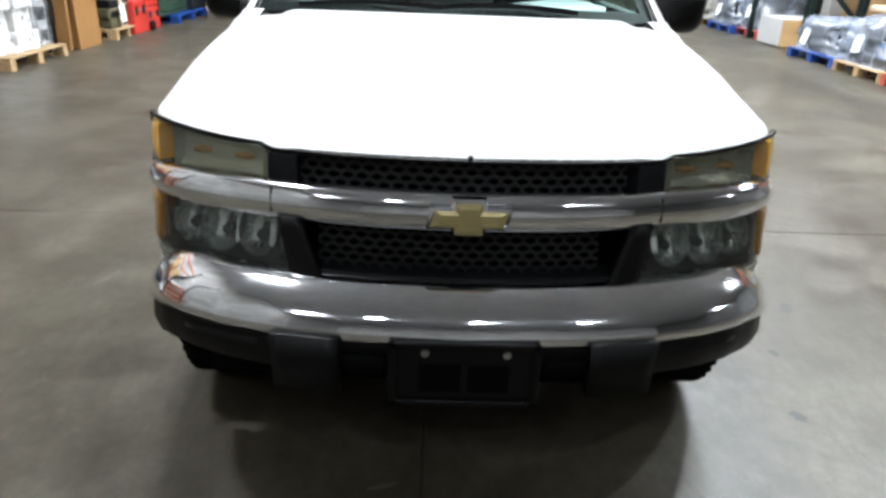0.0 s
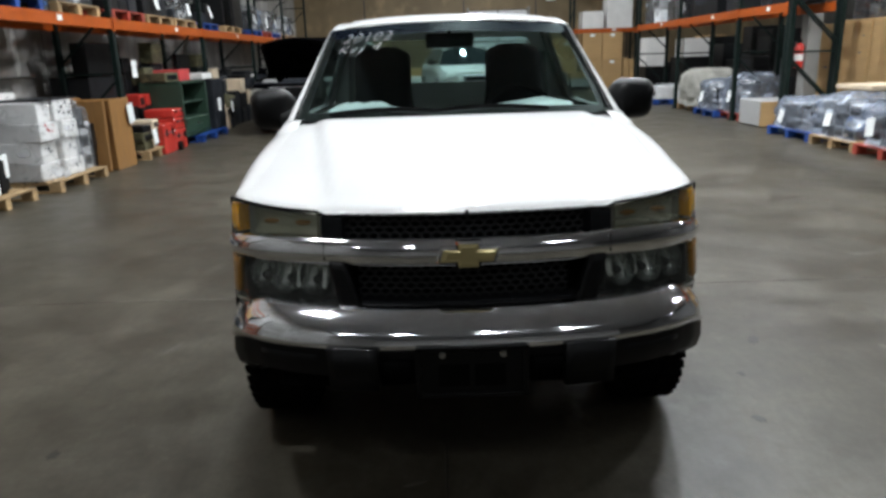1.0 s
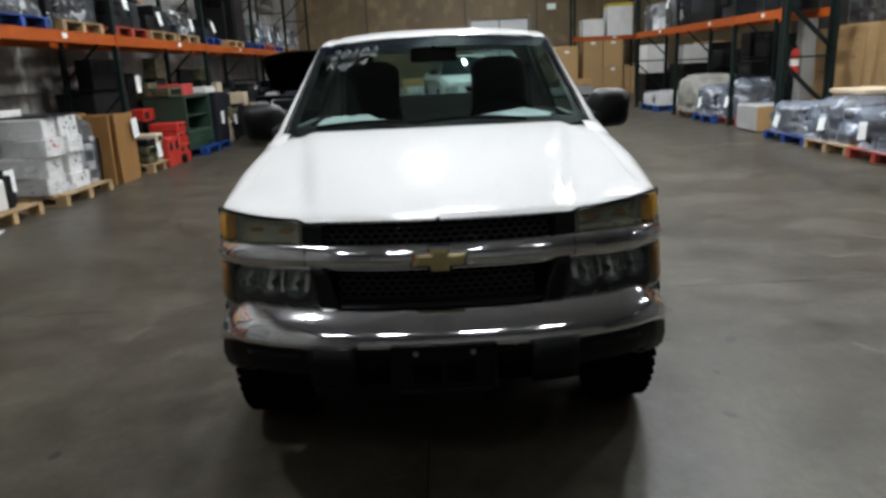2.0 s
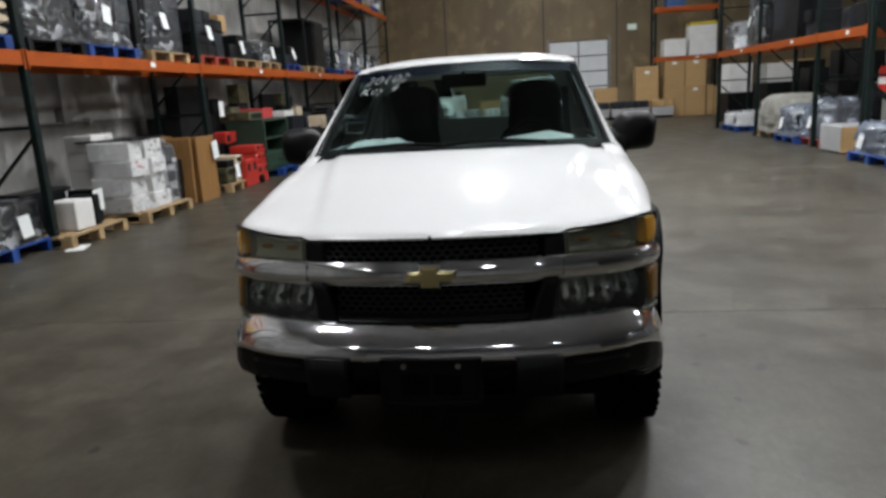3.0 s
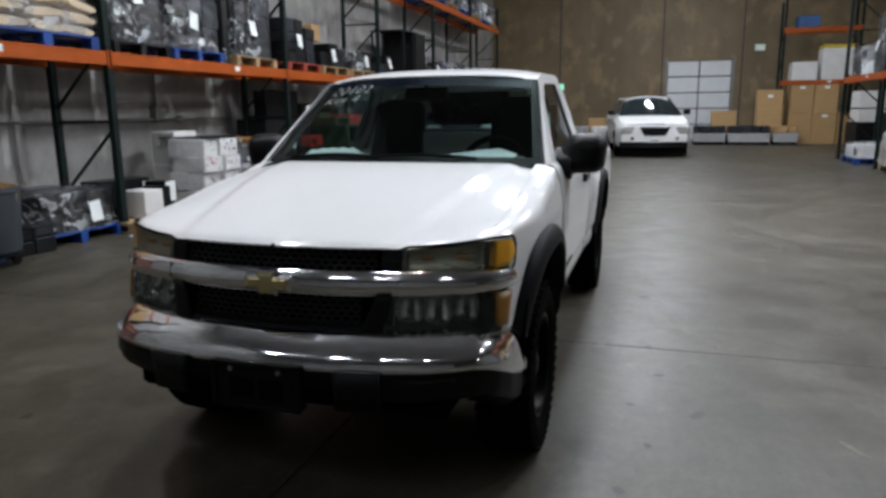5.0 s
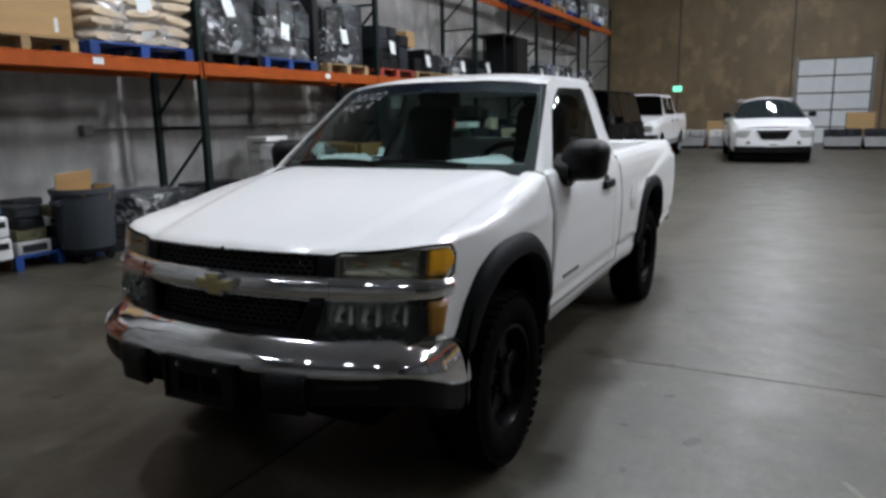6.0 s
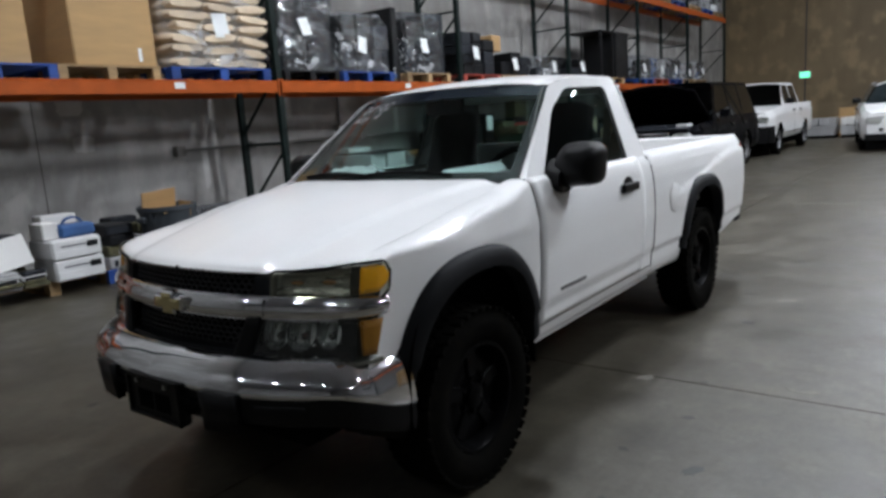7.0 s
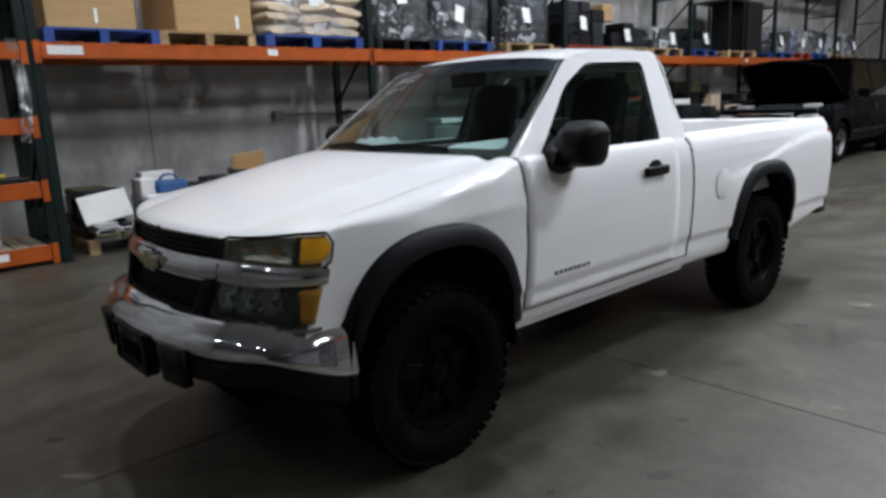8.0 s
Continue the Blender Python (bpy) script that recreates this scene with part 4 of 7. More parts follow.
def back_y(z):
    return 1.885 - 0.02 * (z - 1.16) / 0.45


k = Kit().ring([(p.x, back_y(p.y), p.y) for p in resample([(*p, 0) for p in back_o], 64)], [(p.x, back_y(p.y), p.y) for p in resample([(*p, 0) for p in back_i], 64)])
k.span((-0.80, 1.868, 0.5), (0.80, 1.886, 1.16), 0.004)
thick(part("cab_back", k, PAINT, truck), 0.012)
pane = part("rear_window", Kit().add([(p[0], back_y(p[1]) - 0.004, p[1]) for p in back_i], [tuple(range(len(back_i)))]), GLASS, truck)
pane.visible_shadow = False
# windshield, its black edge and marker writing
shield = part("windshield", Kit().grid(lambda u, v: ws(u, v), WS_N, 14), GLASS, truck, "windshield with white marker writing", True, 60)
shield.visible_shadow = False


def shield_band(u0, u1, v0, v1, material, name, off=0.002, nu=20, nv=2):
    return part(name, Kit().grid(lambda u, v: ws(lerp(u0, u1, u), lerp(v0, v1, v), off), nu, nv), material, shield, "", True)


shield_band(0.0, 1.0, 0.88, 1.0, SUN_BAND, "sun_band")
shield_band(0.0, 1.0, 0.0, 0.075, BLACK, "lower_band")
for a, b in ((0.0, 0.03), (0.97, 1.0)):
    shield_band(a, b, 0.06, 0.92, BLACK, "edge_band", nu=2, nv=16)


def writing(text, u, v, size, lean, parent, name):
    """Marker strokes on the glass, from the built-in font, bent onto the windshield."""
    cu = bpy.data.curves.new(name, "FONT")
    cu.body, cu.size, cu.extrude, cu.shear, cu.space_character, cu.resolution_u, cu.offset = text, size, 0.0006, 0.3, 1.1, 3, -0.0012
    ob = new(name, cu)
    me = bpy.data.meshes.new_from_object(ob.evaluated_get(bpy.context.evaluated_depsgraph_get()))
    bpy.data.objects.remove(ob)
    for p in me.vertices:
        x, y = p.co.x, p.co.y + p.co.x * lean
        q = ws(u + x / 1.35, v + y / 0.68, -0.004)
        p.co = (q[0], q[1], q[2])
    me.materials.append(CHALK)
    return part(name, me, None, parent, "white marker writing")


writing("20102", 0.065, 0.815, 0.10, 0.0, shield, "marker_number")
writing("Key 4", 0.06, 0.69, 0.088, 0.05, shield, "marker_note")

# wipers and cowl
part("cowl", Kit().grid(lambda u, v: (lerp(-0.70, 0.70, u), lerp(cowl_y(lerp(-0.7, 0.7, u)) - 0.01, ws(u, 0.0)[1] + 0.03, v), lerp(hood_z(abs(lerp(-0.7, 0.7, u)), 1.0) - 0.03, ws(u, 0.02)[2] - 0.004, v)), 20, 3), BLACK, truck, "", True)
for x0, x1 in ((-0.05, -0.56), (0.42, -0.10)):
    wiper = part("wiper", Kit().rod((x0, 0.37 + 0.09 * (x0 / 0.7) ** 2, 1.172), (lerp(x0, x1, 0.5), 0.425, 1.195), 0.008, 0.006, 8), BLACK, truck)
    k = Kit().tube([ws(0.5 + lerp(x0, x1, q / 10) / 1.42, 0.045 + 0.03 * math.sin(q / 10 * math.pi), -0.012) for q in range(11)], 0.008, 0.018)
    part("wiper_blade", k, BLACK, wiper)

# cabin
part("dashboard", Kit().slab(rounded([(0.42, 0.78), (0.95, 0.80), (0.93, 1.0), (0.80, 1.125), (0.50, 1.155), (0.42, 1.12)], 0.05), 0, -0.72, 0.72), TRIM, truck, "dark grey dashboard", True)
part("instrument_hood", Kit().slab(rounded([(0.68, 1.08), (0.98, 1.06), (0.97, 1.15), (0.84, 1.185), (0.70, 1.15)], 0.03), 0, 0.16, 0.58), TRIM, truck, "", True)
part("cabin_floor", Kit().span((-0.75, 0.45, 0.46), (0.75, 1.86, 0.52), 0.0), VOID, truck)
for sx in (1, -1):
    part("door_trim", Kit().span((sx * 0.735, 0.55, 0.52), (sx * 0.765, 1.74, 1.13), 0.01), TRIM, truck)
part("dash_paper", Kit().add([(0.25, 0.575, 1.188), (0.56, 0.565, 1.182), (0.585, 0.66, 1.204), (0.46, 0.80, 1.228), (0.19, 0.70, 1.200)], [(0, 1, 2, 3, 4)]), PAPER_DASH, truck, "pale sheet of paper on the dashboard")
thick(truck.children[-1], 0.002)
part("dash_paper", Kit().grid(lambda u, v: (lerp(-0.60, -0.26, u), lerp(0.585, 0.74, v) + 0.02 * u, 1.182 + 0.042 * smooth(0.0, 0.5, v) * math.sin(math.pi * lerp(0.08, 0.95, u)) ** 0.6 + 0.012 * math.sin(17 * u + 5 * v) * math.sin(9 * v + 3 * u)), 22, 10), PAPER_DASH, truck, "crumpled pale papers heaped on the dashboard", True)
k = Kit().tube([(0.19 * math.cos(2 * math.pi * j / 28), 0.19 * math.sin(2 * math.pi * j / 28), 0) for j in range(28)], 0.026, 0.026, True)
steer = part("steering_wheel", k, BLACK, truck, "", True, at=pose(0.37, 1.05, 1.10, 62, 0, 0))
part("wheel_spokes", Kit().box((0, 0, -0.01), (0.34, 0.05, 0.02), 0.008).box((0, -0.08, -0.01), (0.06, 0.16, 0.02), 0.008).box((0, 0, -0.02), (0.15, 0.13, 0.04), 0.02), BLACK, steer)
part("rear_view_mirror", Kit().box((0, 1.0, 1.515), (0.25, 0.035, 0.075), 0.016).rod((0, 0.985, 1.53), (0, 0.975, 1.60), 0.01), BLACK, truck, "", True)
for sx in (1, -1):
    seat = part("seat", Kit().slab(rounded([(1.02, 0.62), (1.02, 0.78), (1.40, 0.80), (1.52, 0.62)], 0.05), 0, sx * 0.14, sx * 0.66), CLOTH, truck, "dark cloth bucket seat", True)
    k = Kit()

    def back_fn(u, v):
        a = 2 * math.pi * u
        hw = lerp(0.25, 0.172, smooth(0.1, 0.7, v))
        hd = lerp(0.085, 0.05, v)
        yc0, zz = lerp(1.45, 1.66, v), lerp(0.74, 1.50, v)
        c, s = math.cos(a), math.sin(a)
        e = 0.0 if v < 0.94 else smooth(0.94, 1.0, v)
        return (sx * 0.40 + hw * (1 - 0.5 * e) * math.copysign(abs(c) ** 0.5, c), yc0 + hd * math.copysign(abs(s) ** 0.6, s), zz)
    k.grid(back_fn, 28, 24, wrap=True)
    k.add([back_fn(i / 28, 1.0) for i in range(28)], [tuple(range(28))])
    part("seat_back", k, CLOTH, seat, "", True, 60)
    part("seat_belt", Kit().bar((sx * 0.60, 1.78, 1.45), (sx * 0.63, 1.60, 0.75), 0.045, 0.003, 0.001), TRIM, seat)

# grille, emblem, lamps
zc = lambda z: (lambda s: z)


def bar_lo(s):
    return 0.820 + 0.004 * smooth(0.4, 1.0, s)


def bar_hi(s):
    return 0.900 - 0.018 * smooth(0.35, 1.0, s)


grille = part("grille_frame", nose_panel(Kit(), -s_of(0.455), s_of(0.455), zc(0.655), zc(0.712), 0.012, 0.05, 1, 30), PLASTIC, truck, "dark plastic grille with honeycomb mesh", True)
for sx in (1, -1):
    nose_panel_kit = nose_panel(Kit(), s_of(0.385), s_of(0.452), zc(0.895), zc(0.960), 0.006, 0.05, sx, 4)
    part("grille_side", nose_panel_kit, PLASTIC, grille, "", True)
    k = Kit()

    def fn(u, v):
        z = lerp(0.665, 0.828, v)
        x = lerp(lerp(0.315, 0.375, v), lerp(0.388, 0.424, v), u)
        return nose_s(s_of(x), z, 0.01, sx)
    k.grid(fn, 4, 6)
    thick(part("grille_side", k, BLACK, grille, "", True), 0.03, 0)
part("grille_back", nose_panel(Kit(), -s_of(0.46), s_of(0.46), zc(0.64), zc(0.962), -0.075, 0.09, 1, 24), VOID, grille)


def honeycomb(x_half, z0, z1, out, name, material, pitch=0.033, rowh=0.0178):
    """Flat six-sided openings between wavy bars."""
    k = Kit()
    rows = int(round((z1 - z0) / rowh))
    cols = int(2 * x_half / pitch)
    for r in range(rows + 1):
        z = z0 + r * rowh
        for c in range(cols * 2):
            x = -x_half + c * pitch / 2
            lift = rowh * 0.22 * (1 if (c + r) % 2 else -1)
            xa, xb = x, x + pitch / 2
            k.bar(nose_at(xa, z + lift, out), nose_at(xb, z - lift, out), 0.0034, 0.009, 0.0)
            if (c + r) % 2 and r < rows:
                a, b = nose_at(xa, z + lift, out), nose_at(xa, z + rowh - lift, out)
                k.bar(a, b, 0.0038, 0.009, 0.0)
    return part(name, k, material, grille, "black honeycomb mesh")


honeycomb(0.39, 0.895, 0.96, -0.016, "upper_mesh", MESH)
honeycomb(0.345, 0.705, 0.828, -0.028, "lower_mesh", MESH)


def bar_fn(u, v):
    q = lerp(-0.915, 0.915, u)
    lo, hi = bar_lo(abs(q)), bar_hi(abs(q))
    if v <= 0.0 or v >= 1.0:
        return nose_s(abs(q), lo if v <= 0 else hi, -0.03, 1 if q >= 0 else -1)
    w = (v - 0.1) / 0.8
    return nose_s(abs(q), lerp(lo, hi, w), 0.006 + 0.022 * math.sin(math.pi * lerp(0.06, 0.94, w)) ** 0.7, 1 if q >= 0 else -1)


crossbar = part("chrome_bar", Kit().grid(bar_fn, 72, 10), CHROME, truck, "chrome bar across the nose", True, 60)
for sx in (1, -1):
    part("bar_joint", nose_panel(Kit(), s_of(0.438), s_of(0.4395), zc(0.835), zc(0.89), 0.0285, 0.0, sx, 1, 2), BLACK, crossbar)
# emblem: a plain gold cross-shape with a chrome rim
def cross(w, h, inner, arm, slant):
    return [(-w + slant, arm), (-inner - slant * 0.3, arm), (-inner, h), (inner, h), (inner + slant * 0.3, arm), (w + slant, arm), (w - slant, -arm), (inner + slant * 0.3, -arm), (inner, -h), (-inner, -h), (-inner - slant * 0.3, -arm), (-w - slant, -arm)]


ey = nose_at(0, 0.86, 0.03)[1]
rim_poly = [(p[0], p[1] + 0.858) for p in cross(0.090, 0.044, 0.037, 0.026, 0.006)]
gold_poly = [(p[0], p[1] + 0.858) for p in cross(0.081, 0.037, 0.030, 0.0195, 0.006)]
bevel_poly = [(p[0], p[1] + 0.858) for p in cross(0.064, 0.025, 0.020, 0.0105, 0.005)]


def sloped(k, a, ya, b, yb):
    """A sloping band between two outlines."""
    return k.grid(lambda u, v: ((a if v < 0.5 else b)[int(round(u * 12)) % 12][0], ya if v < 0.5 else yb, (a if v < 0.5 else b)[int(round(u * 12)) % 12][1]), 12, 1)


emblem = part("emblem", sloped(Kit().slab(rim_poly, 1, ey + 0.012, ey - 0.008), rim_poly, ey - 0.008, gold_poly, ey - 0.017), CHROME, truck, "gold cross-shaped emblem with chrome rim")
part("emblem_face", sloped(Kit().slab(bevel_poly, 1, ey - 0.006, ey - 0.0215), gold_poly, ey - 0.0165, bevel_poly, ey - 0.0215), GOLD, emblem)

def lamp_top(s):
    return 0.977 + 0.020 * smooth(s_of(0.45), s_of(0.74), s) - 0.032 * smooth(0.83, 0.93, s) ** 2


def lamp_bottom(s):
    return 0.884 + 0.016 * smooth(0.84, 0.93, s) ** 2


for sx in (1, -1):
    lamp = part("headlight", nose_panel(Kit(), s_of(0.452), 0.93, lamp_bottom, lamp_top, -0.055, 0.02, sx, 18), LAMP_BOWL, truck, "clouded upper headlight with amber end", True)
    lens = part("lens", nose_panel(Kit(), s_of(0.455), 0.925, lamp_bottom, lamp_top, 0.014, 0.0, sx, 24), LENS, lamp, "", True)
    lens.visible_shadow = False
    rim_line = [(q, lamp_top(q) + 0.002) for q in np.linspace(0.80, 0.928, 9)] + [(0.93, z) for z in np.linspace(0.955, 0.912, 5)] + [(q, lamp_bottom(q)) for q in np.linspace(0.928, 0.85, 6)]
    part("lamp_rim", Kit().tube([nose_s(q, z, 0.014, sx) for q, z in rim_line], 0.006, 0.006), BLACK, lamp)
    part("lamp_trim", nose_panel(Kit(), s_of(0.452), s_of(0.463), zc(0.888), zc(0.969), 0.012, 0.05, sx, 2), LENS_EDGE, lamp)
    part("amber_corner", nose_panel(Kit(), s_of(0.735), 0.910, lambda s: lamp_bottom(s) + 0.016 + 0.016 * smooth(0.80, 0.91, s), lambda s: lamp_top(s) - 0.012, 0.0155, 0.03, sx, 14), AMBER, lamp, "amber corner lens", True)
    part("reflector_strip", nose_panel(Kit(), s_of(0.47), s_of(0.71), zc(0.890), lambda s: lamp_top(s) - 0.01, -0.035, 0.005, sx, 10), REFLECTOR_DULL, lamp, "", True)
    for x in (0.53, 0.645):
        c = Vector(nose_at(sx * x, 0.936, -0.032))
        part("bulb", Kit().lathe([(0.010, 0.0), (0.009, 0.008), (0.0001, 0.014)], Matrix.Translation(c) @ pose(0, 0, 0, 90, 0, sx * 12) @ Matrix.Diagonal((2.8, 0.9, 1, 1)), 12, False), AMBER_DULL, lamp, "amber bulb", True)
    low = part("headlight", nose_panel(Kit(), s_of(0.43), 0.90, lambda s: 0.662, lambda s: bar_lo(s), -0.075, 0.02, sx, 18), LENS_EDGE, truck, "clear lower headlight with amber side lens", True)
    k = Kit()

    def lens_fn(u, v):
        z = lerp(0.680, 0.823, v)
        x0 = lerp(0.392, 0.426, v)
        s = lerp(s_of(x0), lerp(0.835, 0.88, v), u)
        return nose_s(s, z, 0.012, sx)
    k.grid(lens_fn, 16, 4)
    lens = part("lens", k, LENS_CLEAR, low, "", True)
    lens.visible_shadow = False
    part("lamp_trim", nose_panel(Kit(), s_of(0.405), 0.905, zc(0.668), zc(0.681), 0.013, 0.05, sx, 16), LENS_EDGE, low)
    k = Kit().grid(lambda u, v: nose_s(lerp(lerp(s_of(0.748), s_of(0.738), v), lerp(0.83, 0.875, v), u), lerp(0.700, 0.813, v), 0.008, sx), 8, 4)
    thick(part("amber_side", k, AMBER_DULL, low, "amber side lens", True), 0.02, 0)
    part("lamp_backing", nose_panel(Kit(), s_of(0.43), s_of(0.735), zc(0.674), zc(0.822), -0.07, 0.002, sx, 12), LAMP_BACK, low, "", True)
    for x, r, tilt in ((0.485, 0.046, 70), (0.578, 0.052, 64), (0.672, 0.042, 72)):
        c = Vector(nose_at(sx * x, 0.762, -0.05))
        k = Kit().lathe([(0.0001, 0.0), (r * 0.5, 0.006), (r * 0.82, 0.02), (r, 0.042), (r * 1.03, 0.055)], Matrix.Translation(c) @ pose(0, 0, 0, tilt, 0, sx * 14) @ Matrix.Diagonal((1.08, 1.3, 1, 1)), 20, False)
        part("reflector", k, REFLECTOR, low, "", True, 80)
        k = Kit().lathe([(0.012, 0.0), (0.014, 0.03), (0.012, 0.04), (0.0001, 0.043)], Matrix.Translation(c) @ pose(0, 0, 0, 88, 0, sx * 14), 12, False)
        part("bulb", k, LAMP_BACK, low, "dark bulb cap", True, 60)
        k = Kit()
        for a in (-0.5, 0.45):  # pale upright bars set in the bowl as painted glints
            k.bar((a * r, -0.034 + 0.02 * a * a, -r * (0.55 + 0.2 * a)), (a * r * 0.8, 0.0, r * 0.65), r * (0.34 - 0.12 * a), 0.012, 0.005)
        part("facet", k, GLINT_METAL, low, at=Matrix.Translation(c) @ pose(0, 0, 0, 0, 0, sx * 14))

def seal_pt(s):
    z = lamp_top(abs(s)) + 0.003 if abs(s) > s_of(0.45) else 0.969
    return nose_s(abs(s), z, 0.010, 1 if s >= 0 else -1)


part("hood_seal", Kit().tube([seal_pt(-0.87 + 1.74 * i / 60) for i in range(61)], 0.007, 0.009), BLACK, truck, "dark gap under the hood's edge")

# bumper and lower valance
BX = (0.0, 0.25, 0.42, 0.56, 0.655, 0.73, 0.782, 0.808, 0.820, 0.826)
BY = (-0.880, -0.868, -0.842, -0.800, -0.755, -0.700, -0.630, -0.550, -0.468, -0.395)


def bumper_pt(s, out, z, sx=1):
    n = abs(s) * (len(BX) - 1)
    i = min(len(BX) - 2, int(n))
    f = n - i
    x, y = lerp(BX[i], BX[i + 1], f), lerp(BY[i], BY[i + 1], f)
    j, l = max(0, i - (f < 0.5)), min(len(BX) - 1, i + 1 + (f >= 0.5))
    tx, ty = BX[l] - BX[j], BY[l] - BY[j]
    if abs(s) < 1e-6:
        tx, ty = 1, 0
    ln = math.hypot(tx, ty)
    sgn = 1 if s >= 0 else -1
    return (sgn * (x + out * ty / ln), y - out * tx / ln, z)


def bumper_fn(prof):
    def fn(u, v):
        s = lerp(-1, 1, u)
        o, z = prof[int(round(v * (len(prof) - 1)))]
        drop = 0.055 * smooth(0.5, 1.0, abs(s))
        o = max(o * lerp(1.0, 0.62, smooth(0.5, 0.9, abs(s))), -lerp(0.2, 0.055, smooth(0.6, 0.95, abs(s))))
        z += 0.016 * smooth(0.7, 1.0, abs(s)) * smooth(0.62, 0.69, z)
        return bumper_pt(s, o, z - drop * lerp(1.85, 0.85, smooth(0.59, 0.70, z)))
    return fn


BP = [(-0.16, 0.690), (-0.125, 0.703), (-0.108, 0.704), (-0.09, 0.6995), (-0.074, 0.691), (-0.058, 0.681), (-0.044, 0.671), (-0.031, 0.660), (-0.020, 0.648), (-0.011, 0.635), (-0.004, 0.621), (0.0, 0.608), (0.0, 0.598), (-0.006, 0.591), (-0.016, 0.588), (-0.03, 0.586)]
bumper = part("front_bumper", Kit().grid(bumper_fn(BP), 80, len(BP) - 1), CHROME, truck, "chrome front bumper over grey plastic", True, 60)
VP = [(-0.03, 0.600), (-0.008, 0.585), (-0.004, 0.54), (-0.018, 0.497), (-0.08, 0.466), (-0.2, 0.456)]
part("valance", Kit().grid(bumper_fn(VP), 80, len(VP) - 1), BLACK, bumper, "dark grey plastic lower valance", True)


def val_at(x, out, z):
    s = float(np.interp(abs(x), BX, np.linspace(0, 1, len(BX)))) * (1 if x >= 0 else -1)
    return bumper_pt(s, out, z - 0.102 * smooth(0.5, 1.0, abs(s)))


def val_block(name, x0, x1, z0, z1, out, material, taper=0.0):
    k = Kit()
    n = 6
    a = [val_at(lerp(x0, x1, i / n), out, z1) for i in range(n + 1)]
    b = [val_at(lerp(x0 + taper, x1 - taper * (1 if x0 * x1 < 0 else 0), i / n), out - 0.012, z0) for i in range(n + 1)]
    k.grid(lambda u, v: (b if v < 0.5 else a)[int(round(u * n))], n, 1)
    o = part(name, k, material, bumper, "", True)
    thick(o, 0.03, 0)
    return o


for sx in (1, -1):
    val_block("tow_guard", sx * 0.28, sx * 0.43, 0.468, 0.606, 0.008, BLACK)
    val_block("air_slot", sx * 0.175, sx * 0.275, 0.505, 0.565, -0.004, VOID)
    val_block("corner_recess", sx * 0.47, sx * 0.66, 0.525, 0.572, -0.016, BLACK)
py = -0.872
plate = part("plate_bracket", Kit().span((-0.168, py - 0.012, 0.448), (0.168, py + 0.03, 0.612), 0.008), BLACK, bumper, "empty dark licence plate bracket")
k = Kit()
for x0, x1, z0, z1 in ((-0.168, 0.168, 0.596, 0.612), (-0.168, 0.168, 0.448, 0.462), (-0.168, -0.15, 0.448, 0.612), (0.15, 0.168, 0.448, 0.612)):
    k.span((x0, py - 0.022, z0), (x1, py - 0.01, z1), 0.004)
part("bracket_rim", k, BLACK, plate)
for x0, x1 in ((-0.10, -0.008), (0.008, 0.10)):
    part("bracket_window", Kit().span((x0, py - 0.014, 0.482), (x1, py - 0.0115, 0.552), 0.0), VOID, plate)
for x in (-0.088, 0.092):
    part("bracket_bolt", Kit().rod((x, py - 0.01, 0.586), (x, py - 0.024, 0.586), 0.009), STEEL, plate)
# underside
part("chassis", Kit().span((-0.62, -0.72, 0.40), (0.62, -0.2, 0.60), 0.02).span((-0.42, -0.5, 0.30), (0.42, 3.6, 0.47), 0.02).span((-0.72, 0.5, 0.40), (0.72, 2.3, 0.46), 0.0).span((-0.7, 3.3, 0.45), (0.7, 3.85, 0.6), 0.0), VOID, truck, "black chassis and underside")
part("front_axle", Kit().rod((-0.66, 0, 0.35), (0.66, 0, 0.35), 0.045).rod((-0.66, 2.824, 0.36), (0.66, 2.824, 0.36), 0.05), VOID, truck)
part("firewall", Kit().span((-0.70, -0.5, 0.55), (0.70, 0.42, 0.90), 0.02), VOID, truck)

# ---- pallet racks ----
POST_W, POST_D, RACK_DEEP = 0.085, 0.075, 0.91


def upright(rack, m, top, slots=False):
    """Two posts and their lattice; local x = 0 is the front face and -x the wall side."""
    for x in (-POST_D / 2, -RACK_DEEP + POST_D / 2):
        k = Kit()
        w, d, t = POST_W / 2, POST_D / 2, 0.012
        k.span((x + d - t, -w, 0.0), (x + d, w, top), 0.003)
        k.span((x - d, -w, 0.0), (x + d - t, -w + t, top), 0.002)
        k.span((x - d, w - t, 0.0), (x + d - t, w, top), 0.002)
        p = part("post", k, GREEN, rack, "dark green steel post", at=m)
        part("foot_plate", Kit().span((x - 0.07, -0.08, 0.0), (x + 0.07, 0.08, 0.008), 0.002), GREEN, p)
        if slots:
            k = Kit()
            for i in range(int(top / 0.051)):
                for y in (-0.022, 0.022):
                    k.span((x + d - 0.003, y - 0.007, 0.06 + i * 0.051), (x + d + 0.0008, y + 0.007, 0.085 + i * 0.051), 0.0)
            tagged(part("slot_strip", k, HOLE, p, "strip of dark punched slots"), kind="stuff")
    a, b = -POST_D, -RACK_DEEP + POST_D
    z = 0.5
    while z + 0.85 < top:
        part("brace", Kit().bar((b, 0, z), (a, 0, z + 0.72), 0.03, 0.034), GREEN, rack, at=m)
        z += 1.0
    for z in (0.18, 1.33, 3.33):
        part("brace", Kit().bar((b, 0, z), (a, 0, z), 0.03, 0.034), GREEN, rack, at=m)


